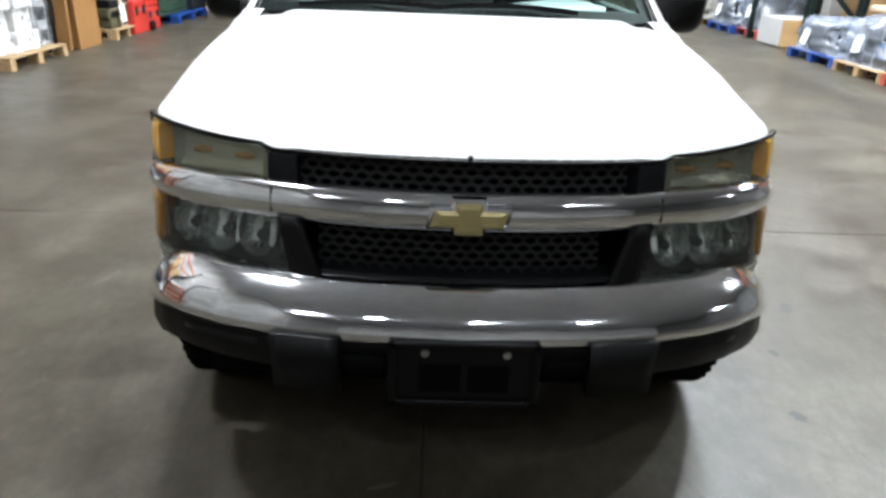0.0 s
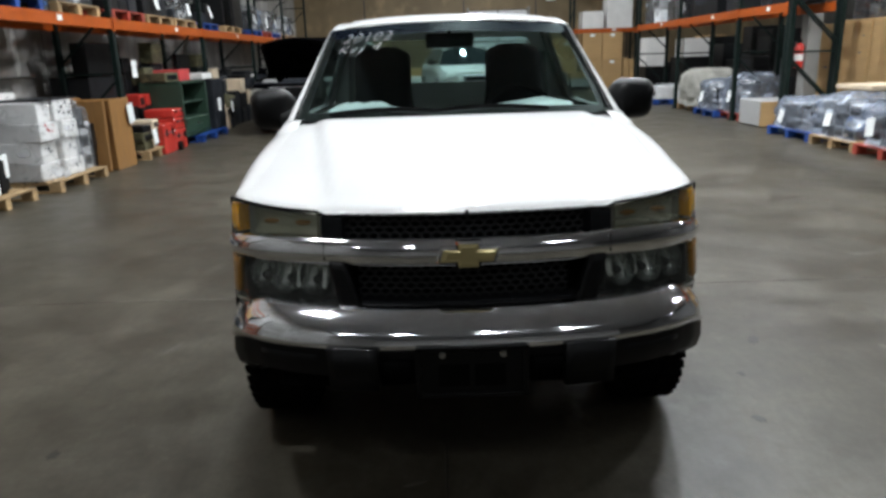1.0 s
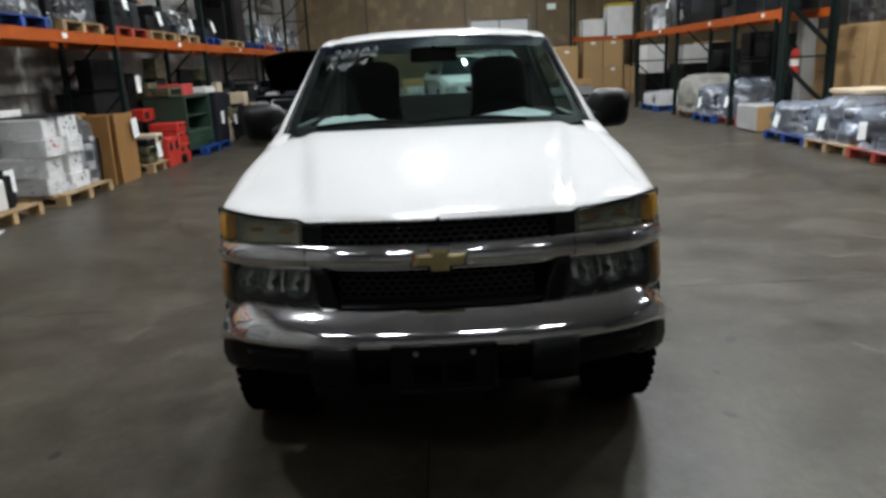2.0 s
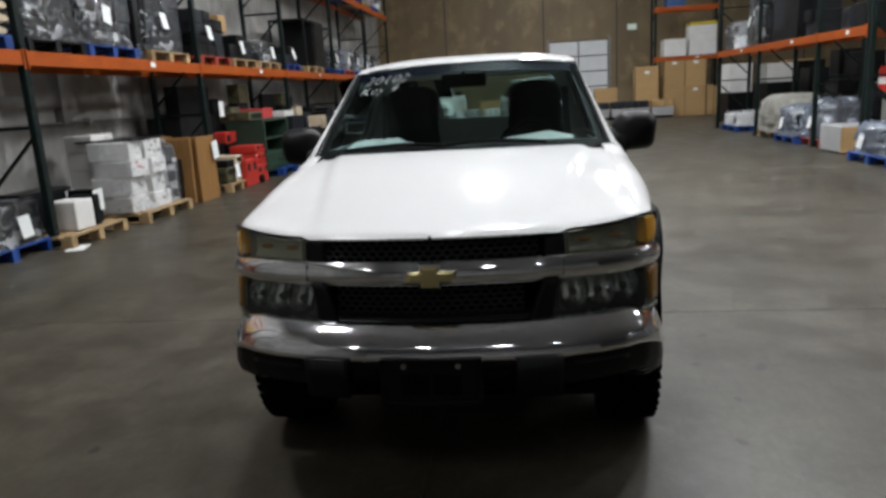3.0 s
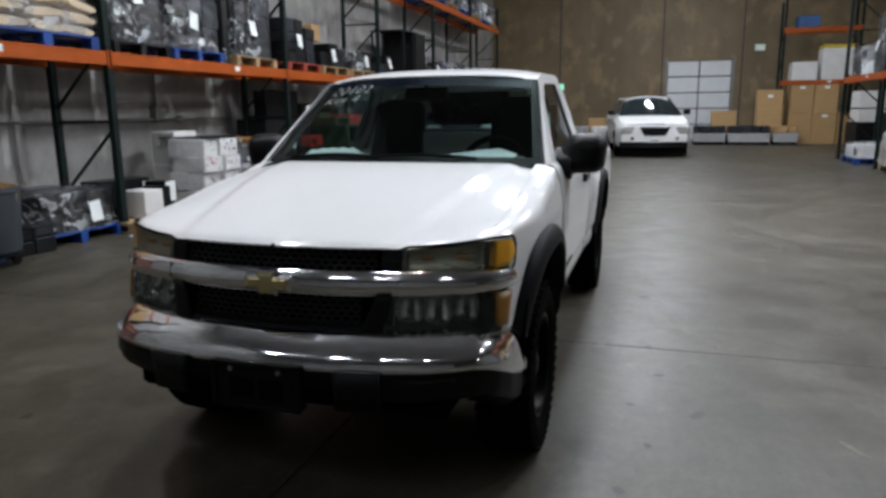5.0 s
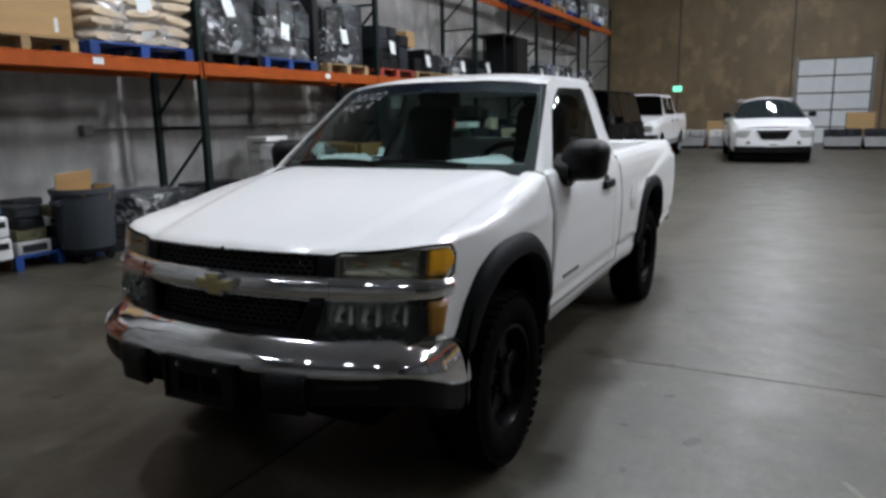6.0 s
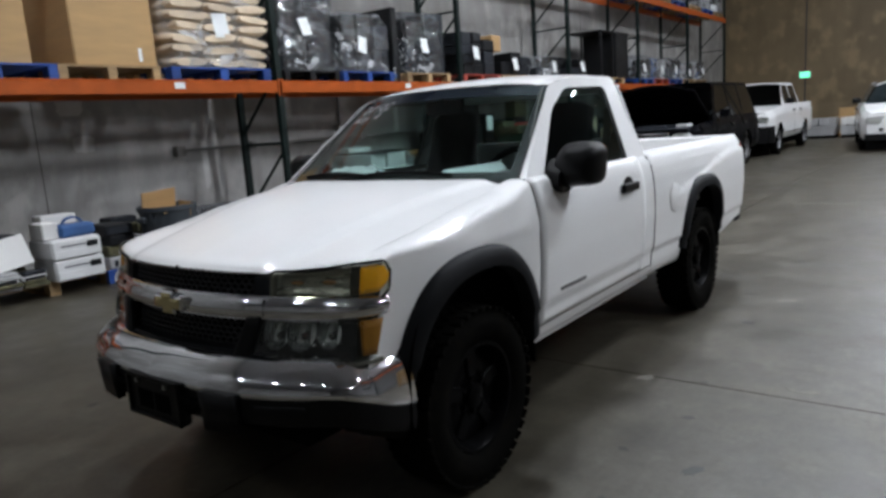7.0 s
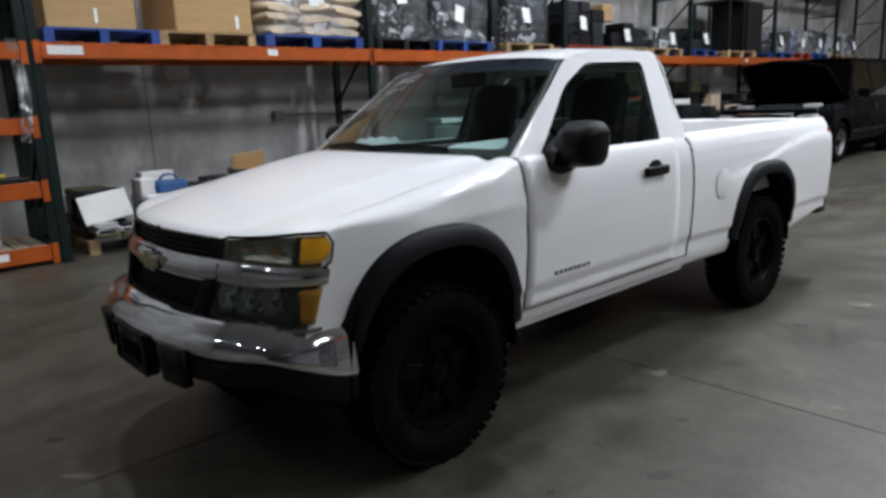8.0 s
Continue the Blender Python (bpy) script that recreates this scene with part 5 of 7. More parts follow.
def beam(rack, m, length, z, high=0.135, sheet=False):
    """Front and back beams of one bay with end plates; runs along local +y."""
    for x in (0.004, -RACK_DEEP + 0.046):
        b = part("beam", Kit().span((x - 0.05, POST_W / 2 + 0.004, z - high), (x, length - POST_W / 2 - 0.004, z - 0.022), 0.006)
                 .span((x - 0.028, POST_W / 2 + 0.004, z - 0.022), (x, length - POST_W / 2 - 0.004, z), 0.004), ORANGE, rack, "scratched orange steel beam", at=m)
        for y in (POST_W / 2 - 0.03, length - POST_W / 2 + 0.03):
            part("end_plate", Kit().span((x, y - 0.03, z - high - 0.04), (x + 0.009, y + 0.03, z + 0.015), 0.003), ORANGE, b)
        if sheet and x > 0:
            part("beam_label", Kit().span((x + 0.001, length * 0.615, z - 0.10), (x + 0.003, length * 0.615 + 0.13, z - 0.03), 0.0), PAPER, b, "white location label")
            if abs(length - 3.95) < 0.01:
                part("worn_label", Kit().span((x + 0.001, 0.1, z - 0.115), (x + 0.0025, 0.42, z - 0.03), 0.0), PAINT_DULL, b, "worn pale paper label")


def rack_row(label, m, ys, levels, top, slots=(), decks=(), skip=()):
    rack = thing("pallet_rack", label, "pallet rack", group="pallet racks")
    for i, y in enumerate(ys):
        upright(rack, m @ pose(0, y, 0), top, i in slots)
    for i, (a, b) in enumerate(zip(ys, ys[1:])):
        for z in levels:
            if (i, z) in skip:
                continue
            beam(rack, m @ pose(0, a, 0), b - a, z, 0.155, z < 3)
            if z in decks:
                for j in range(9):
                    y0 = a + 0.06 + j * (b - a - 0.12) / 9
                    part("deck_board", Kit().span((-RACK_DEEP + 0.05, y0 + 0.01, z - 0.02), (-0.03, y0 + (b - a - 0.12) / 9 - 0.01, z - 0.001), 0.003), DECK, rack, at=m)
    return rack


LEFT_X, RIGHT_X, LEVEL = -4.85, 5.92, 2.13
west = pose(LEFT_X, 0, 0)
east = pose(RIGHT_X, 0, 0, 0, 0, 180)
rack_row("green and orange pallet rack along the grey wall", west, (0.05, 4.0, 8.1, 12.3, 16.4, 20.5, 24.6), (LEVEL, 4.42), 5.2, slots=(0, 1, 2))
rack_row("low-shelved section of the green and orange rack", west, (-1.45, -0.04), (0.2, 0.82, 1.43, 2.12), 5.2, slots=(1,), decks=(0.2, 0.82, 1.43))
rack_row("green and orange pallet rack across the aisle", east, (-18.4, -14.95, -11.5, -9.5), (2.14, 4.42), 5.2)
rack_row("green and orange rack holding large cartons", east, (-9.38, -5.4, -1.4), (3.12,), 5.2)
rack_row("rack by the end wall holding white bins", pose(0, 26.1, 0, 0, 0, -90) @ pose(0, 5.54, 0), (0.0, 2.5), (2.33, 4.2), 5.2)

# ---- pallets and goods ----
def pallet_kit(material, name, label, boards=7):
    """A pallet 1.0 deep (x) and 1.2 wide (y), origin at its base."""
    t = thing(name, label, "pallet")
    for y in (-0.55, 0.0, 0.55):
        k = Kit()
        for x0, x1 in ((-0.5, -0.36), (-0.07, 0.07), (0.36, 0.5)):
            k.span((x0, y - 0.05, 0.02), (x1, y + 0.05, 0.1), 0.003)
        k.span((-0.5, y - 0.05, 0.1), (0.5, y + 0.05, 0.12), 0.002)
        k.span((-0.5, y - 0.05, 0.0), (0.5, y + 0.05, 0.02), 0.002)
        part("stringer", k, material, t)
    m = Kit().span((-0.05, -0.6, 0.12), (0.05, 0.6, 0.142), 0.003).mesh("board", material)
    for i in range(boards):
        part("board", m, None, t, at=pose(-0.45 + i * 0.9 / (boards - 1), 0, 0))
    return t


random.seed(11)
masters = {}


def pallet(kind, x, y, z=0.0, turn=0.0, wide=1.2, deep=1.0):
    label = {"black": "scuffed black plastic pallet", "wood": "plain worn wooden slatted pallet", "blue": "chipped blue-painted wooden pallet", "red": "chipped red-painted wooden pallet"}[kind]
    m = pose(x, y, z, 0, 0, turn) @ Matrix.Diagonal((deep, wide / 1.2, 1, 1))
    if kind not in masters:
        masters[kind] = pallet_kit({"black": EQUIP, "wood": WOOD, "blue": BLUE, "red": RED}[kind], "pallet", label)
        masters[kind].matrix_basis = m
        return masters[kind]
    c = copy_thing(masters[kind], pose(x, y, z, 0, 0, turn))
    c.scale = (deep, wide / 1.2, 1)
    return c


def carton(x, y, z, dx, dy, h, material=CARD, label="brown cardboard carton", turn=0.0, tape=True, marks=0, name="carton", sheet=False, ink=INK, category="carton", label_front=False):
    t = thing(name, label, category, pose(x, y, z, 0, 0, turn))
    part("body", Kit().span((-dx / 2, -dy / 2, 0), (dx / 2, dy / 2, h), 0.012), material, t)
    if tape:
        part("tape", Kit().span((-dx / 2 - 0.001, -0.03, h * 0.82), (dx / 2 + 0.002, 0.03, h + 0.002), 0.0), TAPE, t)
        part("flap_line", Kit().span((-dx / 2 + 0.02, -0.003, h), (dx / 2 - 0.02, 0.003, h + 0.003), 0.0), INK, t)
    rnd = random.Random(int(1000 * (x + 7 * y + 3 * z)))
    for i in range(marks):
        w = rnd.uniform(0.05, 0.16) * min(1, dy)
        yy, zz = rnd.uniform(-0.3, 0.25) * dy, rnd.uniform(0.2, 0.85) * h
        for sx in (1, -1):
            part("printed_bar", Kit().span((sx * (dx / 2 + 0.001), yy, zz), (sx * (dx / 2 + 0.0025), yy + w, zz + rnd.uniform(0.012, 0.04)), 0.0), ink, t)
    if label_front:
        part("shipping_label", Kit().span((-0.09, -dy / 2 - 0.003, h * 0.86), (0.09, -dy / 2 - 0.001, h * 0.86 + 0.1), 0.0), PAPER, t)
    if sheet:
        for sx in (1, -1):
            part("paper_sheet", Kit().span((sx * (dx / 2 + 0.001), -0.1, h * 0.35), (sx * (dx / 2 + 0.004), 0.1, h * 0.35 + 0.26), 0.0), PAPER, t)
    return t


def rough_hull(dx, dy, h, bump, seed, round_=6.0, top=0.9):
    """A closed, uneven skin round a bundle."""
    def fn(u, v):
        a = 2 * math.pi * u
        c, s = math.cos(a), math.sin(a)
        x, y = dx / 2 * math.copysign(abs(c) ** (2 / round_), c), dy / 2 * math.copysign(abs(s) ** (2 / round_), s)
        if v > 0.8:
            q = (v - 0.8) / 0.2
            f, z = math.cos(q * math.pi / 2) ** 0.5 if q < 1 else 0.0, h * (top + (1 - top) * math.sin(q * math.pi / 2))
        else:
            f, z = 1.0, h * top * v / 0.8
        p = Vector((x * f, y * f, z))
        n = noise.noise(p * 4.5 + Vector((seed * 3.1, 0, 0))) * bump + noise.noise(p * 13 + Vector((0, seed, 0))) * bump * 0.45
        lift = 1 + n * (1.0 if v > 0.02 else 0.0)
        return (p.x * lift, p.y * lift, p.z + (n * 0.25 * h if v > 0.3 else 0.0))
    return Kit().grid(fn, 44, 22, wrap=True)


def bundle(x, y, z, dx, dy, h, mats, label, seed=1, wrap=FILM, cells=(2, 3, 3), turn=0.0, sheet=True, bump=0.06, ragged=0.0, name="wrapped_goods", category="wrapped goods", hull=(6.0, 0.9)):
    """Boxes and machines stacked on a pallet, under stretch wrap."""
    rnd = random.Random(seed)
    t = thing(name, label, category, pose(x, y, z, 0, 0, turn))
    nx, ny, nz = cells
    full_x, full_y, full_h = dx, dy, h
    if hull[0] < 5:  # rounded covers hold a smaller load
        dx, dy, h = dx * 0.86, dy * 0.86, h * 0.84
    for i in range(nx):
        for j in range(ny):
            zz = 0.0
            for l in range(nz):
                hh = h / nz * rnd.uniform(0.75, 1.12)
                if l == nz - 1 and rnd.random() < ragged:
                    continue
                w, d = dx / nx * rnd.uniform(0.8, 0.98), dy / ny * rnd.uniform(0.8, 0.98)
                hh = min(hh, h * 1.02 - zz)
                if hh < 0.03:
                    continue
                cx, cy = dx * ((i + 0.5) / nx - 0.5), dy * ((j + 0.5) / ny - 0.5)
                mm = pose(cx + rnd.uniform(-0.02, 0.02), cy + rnd.uniform(-0.02, 0.02), zz + hh / 2, 0, 0, rnd.uniform(-6, 6))
                it = part("packed_item", Kit().box((0, 0, 0), (w, d, hh), 0.012), rnd.choice(mats), t, at=mm)
                if rnd.random() < 0.55:
                    s = 1 if x < 0 else -1
                    part("front_panel", Kit().span((s * w / 2, -d * 0.36, -hh * 0.3), (s * (w / 2 + 0.006), d * 0.36, hh * 0.25), 0.002), rnd.choice((EQUIP, EQUIP_GREY, EQUIP_GREY, EQUIP)), it)
                zz += hh
    dx, dy, h = full_x, full_y, full_h
    if wrap:
        f = part("stretch_wrap", rough_hull(dx * 1.06, dy * 1.06, h * 1.05, bump, seed, *hull), wrap, t, "wrinkled clear stretch wrap", True, 80)
        f.visible_shadow = False
    if sheet:
        s = 1 if x < 0 else -1
        yy = rnd.uniform(-0.2, 0.2) * dy
        part("paper_sheet", Kit().box((0, 0, 0), (0.003, 0.17, 0.23), 0.0), PAPER, t, "white lot sheet", at=pose(s * (dx * 0.545 + 0.03), yy, h * 0.45, rnd.uniform(-15, 15), s * rnd.uniform(-14, -4), 0))
    return t


def sacks(x, y, z, dx, dy, rows, label):
    """Paper sacks in layers under clear wrap."""
    t = thing("sack_stack", label, "paper sacks", pose(x, y, z))
    rnd = random.Random(5)

    def sack(w, d, h):
        def fn(u, v):
            a = 2 * math.pi * u
            c, s = math.cos(a), math.sin(a)
            b = math.sin(math.pi * min(0.97, max(0.03, v))) ** 0.35
            return (w / 2 * (v * 2 - 1), d / 2 * math.copysign(abs(c) ** 0.75, c) * (0.75 + 0.25 * b), h / 2 * math.copysign(abs(s) ** 0.7, s) * b)
        k = Kit().grid(fn, 14, 8, wrap=True)
        n = 14
        return k.add([fn(i / n, 0.0) for i in range(n)] + [fn(i / n, 1.0) for i in range(n)], [tuple(range(n)), tuple(range(n, 2 * n))])
    hh = 0.125
    mesh_a, mesh_b = sack(0.56, 0.49, hh * 1.42).mesh("sack", KRAFT, True, 60), sack(0.56, 0.53, hh * 1.42).mesh("sack", KRAFT, True, 60)
    for r in range(rows):
        for i in range(2):
            for j in range(3):
                yy = (j - 1) * dy / 3 + rnd.uniform(-0.03, 0.03)
                part("sack", mesh_a if (r + j) % 2 else mesh_b, None, t, at=pose((i - 0.5) * dx / 2 + rnd.uniform(-0.02, 0.04), yy, hh * (r + 0.52), rnd.uniform(-6, 6), rnd.uniform(-5, 5), rnd.uniform(-10, 10) + (0 if r % 2 else 180)))
    f = part("stretch_wrap", rough_hull(dx * 1.05, dy * 1.04, rows * hh * 1.03, 0.06, 9), FILM_MILKY, t, "shiny clear stretch wrap", True, 80)
    f.visible_shadow = False
    part("paper_sheet", Kit().box((0, 0, 0), (0.003, 0.21, 0.28), 0.0), PAPER, t, at=pose(dx * 0.55, 0.0, rows * hh * 0.55, 4, -6, 0))
    return t


DARKS, MIXED, PALES = (EQUIP, EQUIP, EQUIP_GREY), (EQUIP, EQUIP_GREY, EQUIP_PALE, PAPER), (EQUIP_PALE, WHITE_BOX, EQUIP_GREY)
SX = LEFT_X - 0.52  # middle of the west rack
Z1 = LEVEL + 0.002
ZP = Z1 + 0.143
# upper level of the west rack, from the near bay on
pallet("blue", SX, 0.70, Z1, wide=1.1)
big = carton(SX - 0.06, 0.63, ZP, 0.95, 0.86, 1.15, label="large brown carton on a blue pallet")
part("tag", Kit().span((0.4755, 0.02, 0.06), (0.479, 0.05, 0.2), 0.0), PAPER, big, "small white paper tag")
pallet("wood", SX, 1.80, Z1, wide=1.1)
big = carton(SX - 0.05, 1.91, ZP, 0.98, 0.9, 1.2, label="large brown carton with a small printed mark")
part("punched_hole", Kit().span((0.4905, 0.14, 0.80), (0.493, 0.19, 0.86), 0.0), INK, big)
part("tag", Kit().span((0.4905, 0.24, 0.05), (0.494, 0.28, 0.19), 0.0), PAPER, big, "small white paper tag")
pallet("blue", SX + 0.02, 3.17, Z1, wide=1.4)
sacks(SX, 3.17, ZP, 1.0, 1.36, 7, "shrink-wrapped tan paper sacks on a blue pallet")
pallet("black", SX, 4.62, Z1, wide=1.0)
bundle(SX, 4.62, ZP, 0.9, 1.0, 1.25, (EQUIP, EQUIP_GREY, EQUIP, EQUIP_GREY), "silver-wrapped mixed electronics with dark base", 3, cells=(2, 2, 4), bump=0.16)
pallet("blue", SX, 5.75, Z1, wide=1.1)
bundle(SX, 5.75, ZP, 0.95, 1.05, 0.82, (EQUIP_GREY, EQUIP, EQUIP), "wrapped grey machines on a blue pallet", 4, cells=(2, 3, 2), bump=0.15)
carton(SX + 0.1, 6.42, Z1, 0.75, 0.14, 1.12, EQUIP, "tall flat black panel standing on edge", tape=False, name="partition_screen", category="screen")
pallet("wood", SX, 7.22, Z1, wide=1.15)
bundle(SX, 7.22, ZP, 0.9, 1.05, 0.95, (EQUIP_GREY, EQUIP, EQUIP_GREY), "tall grey shrink-wrapped block with lot sheet", 6, FILM_DARK, (2, 2, 3))
pallet("red", SX, 8.8, Z1)
bundle(SX, 8.8, ZP, 0.9, 1.12, 0.82, DARKS, "stacked black crates on a red pallet", 7, None, (2, 3, 4), ragged=0.3)
pallet("wood", SX, 10.1, Z1)
bundle(SX, 10.1, ZP, 0.9, 1.1, 0.46, DARKS, "black office machines on a wooden pallet", 8, None, (2, 3, 2), ragged=0.4)
carton(SX + 0.2, 9.55, ZP + 0.45, 0.3, 0.32, 0.3, label="small brown carton on black machines")
pallet("wood", SX, 11.4, Z1)
bundle(SX, 11.4, ZP, 0.9, 1.1, 0.42, MIXED, "pale and black equipment with lot sheets", 9, FILM, (2, 3, 2), ragged=0.4)
pallet("blue", SX, 12.95, Z1, wide=1.0)
bundle(SX, 12.95, ZP, 0.9, 0.9, 0.5, DARKS, "dark equipment on a blue pallet", 10, None, (2, 2, 2), ragged=0.3)
# tall open black cabinet
pallet("wood", SX, 14.7, Z1, wide=1.4)
cab = thing("server_cabinet", "tall open black steel equipment cabinet", "cabinet", pose(SX, 14.9, ZP))
for a, b in (((-0.45, 0.1, 0), (0.45, 0.9, 1.1)),):
    part("body", Kit().span(a, b, 0.01), EQUIP, cab)
for y in (-0.75, -0.05):
    for x in (-0.42, 0.42):
        part("cabinet_post", Kit().span((x - 0.025, y - 0.025, 0), (x + 0.025, y + 0.025, 1.1), 0.003), EQUIP, cab)
part("cabinet_top", Kit().span((-0.45, -0.78, 1.1), (0.45, 0.9, 1.13), 0.004), EQUIP, cab)
for i in range(5):
    yy = 16.95 + i * 1.22
    pallet(("blue", "red", "blue", "wood", "wood")[i], SX, yy, Z1)
    bundle(SX, yy, ZP, 0.9, 1.08, (0.62, 0.55, 0.6, 0.5, 0.58)[i], (EQUIP_GREY, EQUIP_PALE, EQUIP, BLUE_BAG), "grey-blue wrapped office equipment with lot sheet", 20 + i, FILM, (2, 3, 2), ragged=0.25)
# top level, only its lower edge shows
for i, yy in enumerate((17.0, 18.4, 19.7, 21.3, 22.6, 23.8)):
    pallet(("blue", "wood")[i % 2], SX, yy, 4.425)
    bundle(SX, yy, 4.57, 0.9, 1.05, 0.6, MIXED, "wrapped goods on the top rack level", 40 + i, FILM, (2, 2, 2), sheet=False)

# floor level under the west rack
def rest(x, y, z, kit_fn, name, label, category, turn=0.0):
    t = thing(name, label, category, pose(x, y, z, 0, 0, turn))
    kit_fn(t)
    return t


pallet("wood", -5.48, 0.92, 0.0, wide=1.25)
bundle(-5.55, 0.55, 0.143, 0.8, 0.46, 0.58, (OLIVE, EQUIP_GREY, OLIVE, EQUIP), "untidy stack of olive and grey circuit trays", 31, None, (2, 1, 6), sheet=False, ragged=0.3, name="tray_stack", category="electronics")


def leaning_panel(t):
    part("board", Kit().box((0, 0, 0.2), (0.02, 0.5, 0.31), 0.005), WHITE_BOX, t, at=pose(0, 0, 0, 0, -18, 0) @ pose(0, 0, 0, 8, 0, 0))


rest(-5.02, 0.56, 0.29, leaning_panel, "white_board", "white flat board leaning on a stack of trays", "board")
bundle(-5.06, 0.60, 0.143, 0.34, 0.52, 0.19, (OLIVE, EQUIP_GREY, EQUIP_PALE, EQUIP_PALE), "flat circuit trays under a white panel", 33, None, (2, 2, 5), sheet=False, ragged=0.4, name="tray_stack", category="electronics")


def printer(x, y, z, dx=0.5, dy=0.5, h=0.21):
    t = thing("printer", "white desktop laser printer with dark slot", "printer", pose(x, y, z, 0, 0, random.uniform(-4, 4)))
    part("body", Kit().span((-dx / 2, -dy / 2, 0), (dx / 2, dy / 2, h), 0.02), EQUIP_WHITE, t)
    part("paper_slot", Kit().span((dx / 2 - 0.002, -dy * 0.32, h * 0.62), (dx / 2 + 0.003, dy * 0.3, h * 0.7), 0.0), INK, t)
    part("tray_front", Kit().span((dx / 2, -dy * 0.46, 0.015), (dx / 2 + 0.008, dy * 0.46, h * 0.45), 0.004), EQUIP_WHITE, t)
    part("vent", Kit().span((dx / 2, dy * 0.2, h * 0.5), (dx / 2 + 0.009, dy * 0.42, h * 0.78), 0.002), EQUIP, t)
    return t


printer(-5.1, 1.15, 0.143, h=0.215)
printer(-5.1, 1.14, 0.36, h=0.2)
carton(-5.14, 0.97, 0.561, 0.3, 0.16, 0.17, WHITE_BOX, "small white box on a printer", tape=False)
carton(-5.35, 1.18, 0.561, 0.2, 0.36, 0.22, WHITE_BOX, "white box behind a blue case", tape=False)


def blue_case(t):
    part("body", Kit().span((-0.12, -0.18, 0), (0.12, 0.18, 0.13), 0.03), BLUE_BAG, t)
    k = Kit().tube([(0, 0.1 * math.cos(math.pi * j / 10), 0.12 + 0.075 * math.sin(math.pi * j / 10)) for j in range(11)], 0.022, 0.022)
    part("handle", k, BLUE_BAG, t)


rest(-5.06, 1.22, 0.561, blue_case, "blue_case", "blue carrying case with handle on a printer", "case")
pallet("blue", -5.42, 1.92, 0.0, wide=0.95)
bundle(-5.38, 1.86, 0.143, 0.85, 0.72, 0.5, (EQUIP_GREY, OLIVE, EQUIP, EQUIP_PALE), "heap of grey drives and boards on a blue pallet", 35, None, (3, 2, 4), sheet=False, ragged=0.35, name="scrap_stack", category="electronics")

# rubbish bin on its dolly
bin_ = thing("rubbish_bin", "large round grey plastic bin on a wheeled dolly", "bin", pose(-4.80, 2.15, 0))
part("drum", Kit().lathe([(0.255, 0.14), (0.262, 0.16), (0.30, 0.71), (0.315, 0.715), (0.315, 0.765), (0.29, 0.765), (0.28, 0.71), (0.24, 0.18), (0.0001, 0.17)], None, 40, False), BIN, bin_, "", True, 40)
part("dolly", Kit().lathe([(0.0001, 0.1), (0.24, 0.1), (0.262, 0.11), (0.262, 0.15), (0.0001, 0.155)], None, 32, False), BLACK, bin_, "", True)
for i in range(4):
    a = math.pi / 4 + i * math.pi / 2
    part("castor", Kit().rod((0.2 * math.cos(a) - 0.015, 0.2 * math.sin(a), 0.045), (0.2 * math.cos(a) + 0.015, 0.2 * math.sin(a), 0.045), 0.045, n=14), BLACK, bin_)
for y in (-0.31, 0.31):
    part("bin_handle", Kit().span((-0.07, y - 0.03, 0.60), (0.07, y + 0.03, 0.66), 0.012), BIN, bin_)
def flap(t):
    part("sheet", Kit().box((0, 0, 0.0), (0.014, 0.40, 0.42), 0.002), CARD, t, at=pose(-0.02, 0, 0.0, 4, 14, 0))
    part("sheet", Kit().box((0.1, 0.05, -0.06), (0.3, 0.42, 0.014), 0.002), CARD, t, at=pose(0, 0, 0, 8, -12, 8))
    part("sheet", Kit().box((0.0, 0.24, 0.0), (0.4, 0.012, 0.16), 0.002), CARD, t, at=pose(0.05, 0, 0.02, -10, 0, -14))


rest(-4.82, 2.08, 0.73, flap, "cardboard_scrap", "folded brown cardboard standing out of the bin", "cardboard")
pallet("blue", -5.4, 3.40, 0.0, wide=1.2)
bundle(-5.4, 3.40, 0.143, 0.95, 1.1, 0.44, DARKS + (BLACK,), "black plastic-wrapped goods on a blue pallet", 37, FILM_DARK, (2, 3, 2), ragged=0.3)
bundle(-5.25, 2.72, 0.0, 0.8, 0.55, 0.52, (BLACK, EQUIP), "heap of black plastic cases on the floor", 38, None, (2, 2, 3), sheet=False, ragged=0.4, name="case_stack", category="cases")
rest(-4.62, 3.98, 0.0, lambda t: part("sheet", Kit().box((0, 0, 0.003), (0.2, 0.32, 0.004), 0.0), PAPER, t, at=pose(0, 0, 0, 0, 0, 20)), "loose_paper", "loose white paper sheet lying on concrete", "paper")
pallet("wood", -5.15, 4.50, 0.0, wide=1.1)
for i, (yy, mat, w, h, dx) in enumerate(((4.12, EQUIP, 0.22, 0.42, -0.25), (4.42, WHITE_BOX, 0.34, 0.34, 0.22), (4.70, EQUIP, 0.12, 0.36, 0.2), (4.88, EQUIP, 0.16, 0.40, 0.1), (4.55, EQUIP, 0.8, 0.45, -0.3))):
    carton(-5.15 + dx, yy, 0.143, 0.34, w, h, mat, "black computer monitor on a wooden pallet" if mat is EQUIP else "white boxed monitor on a wooden pallet", random.uniform(-10, 10), False, name="monitor" if mat is EQUIP else "carton", sheet=i == 3, category="monitor" if mat is EQUIP else "carton")
pallet("wood", -5.08, 6.05, 0.0, wide=1.25)
rnd = random.Random(4)
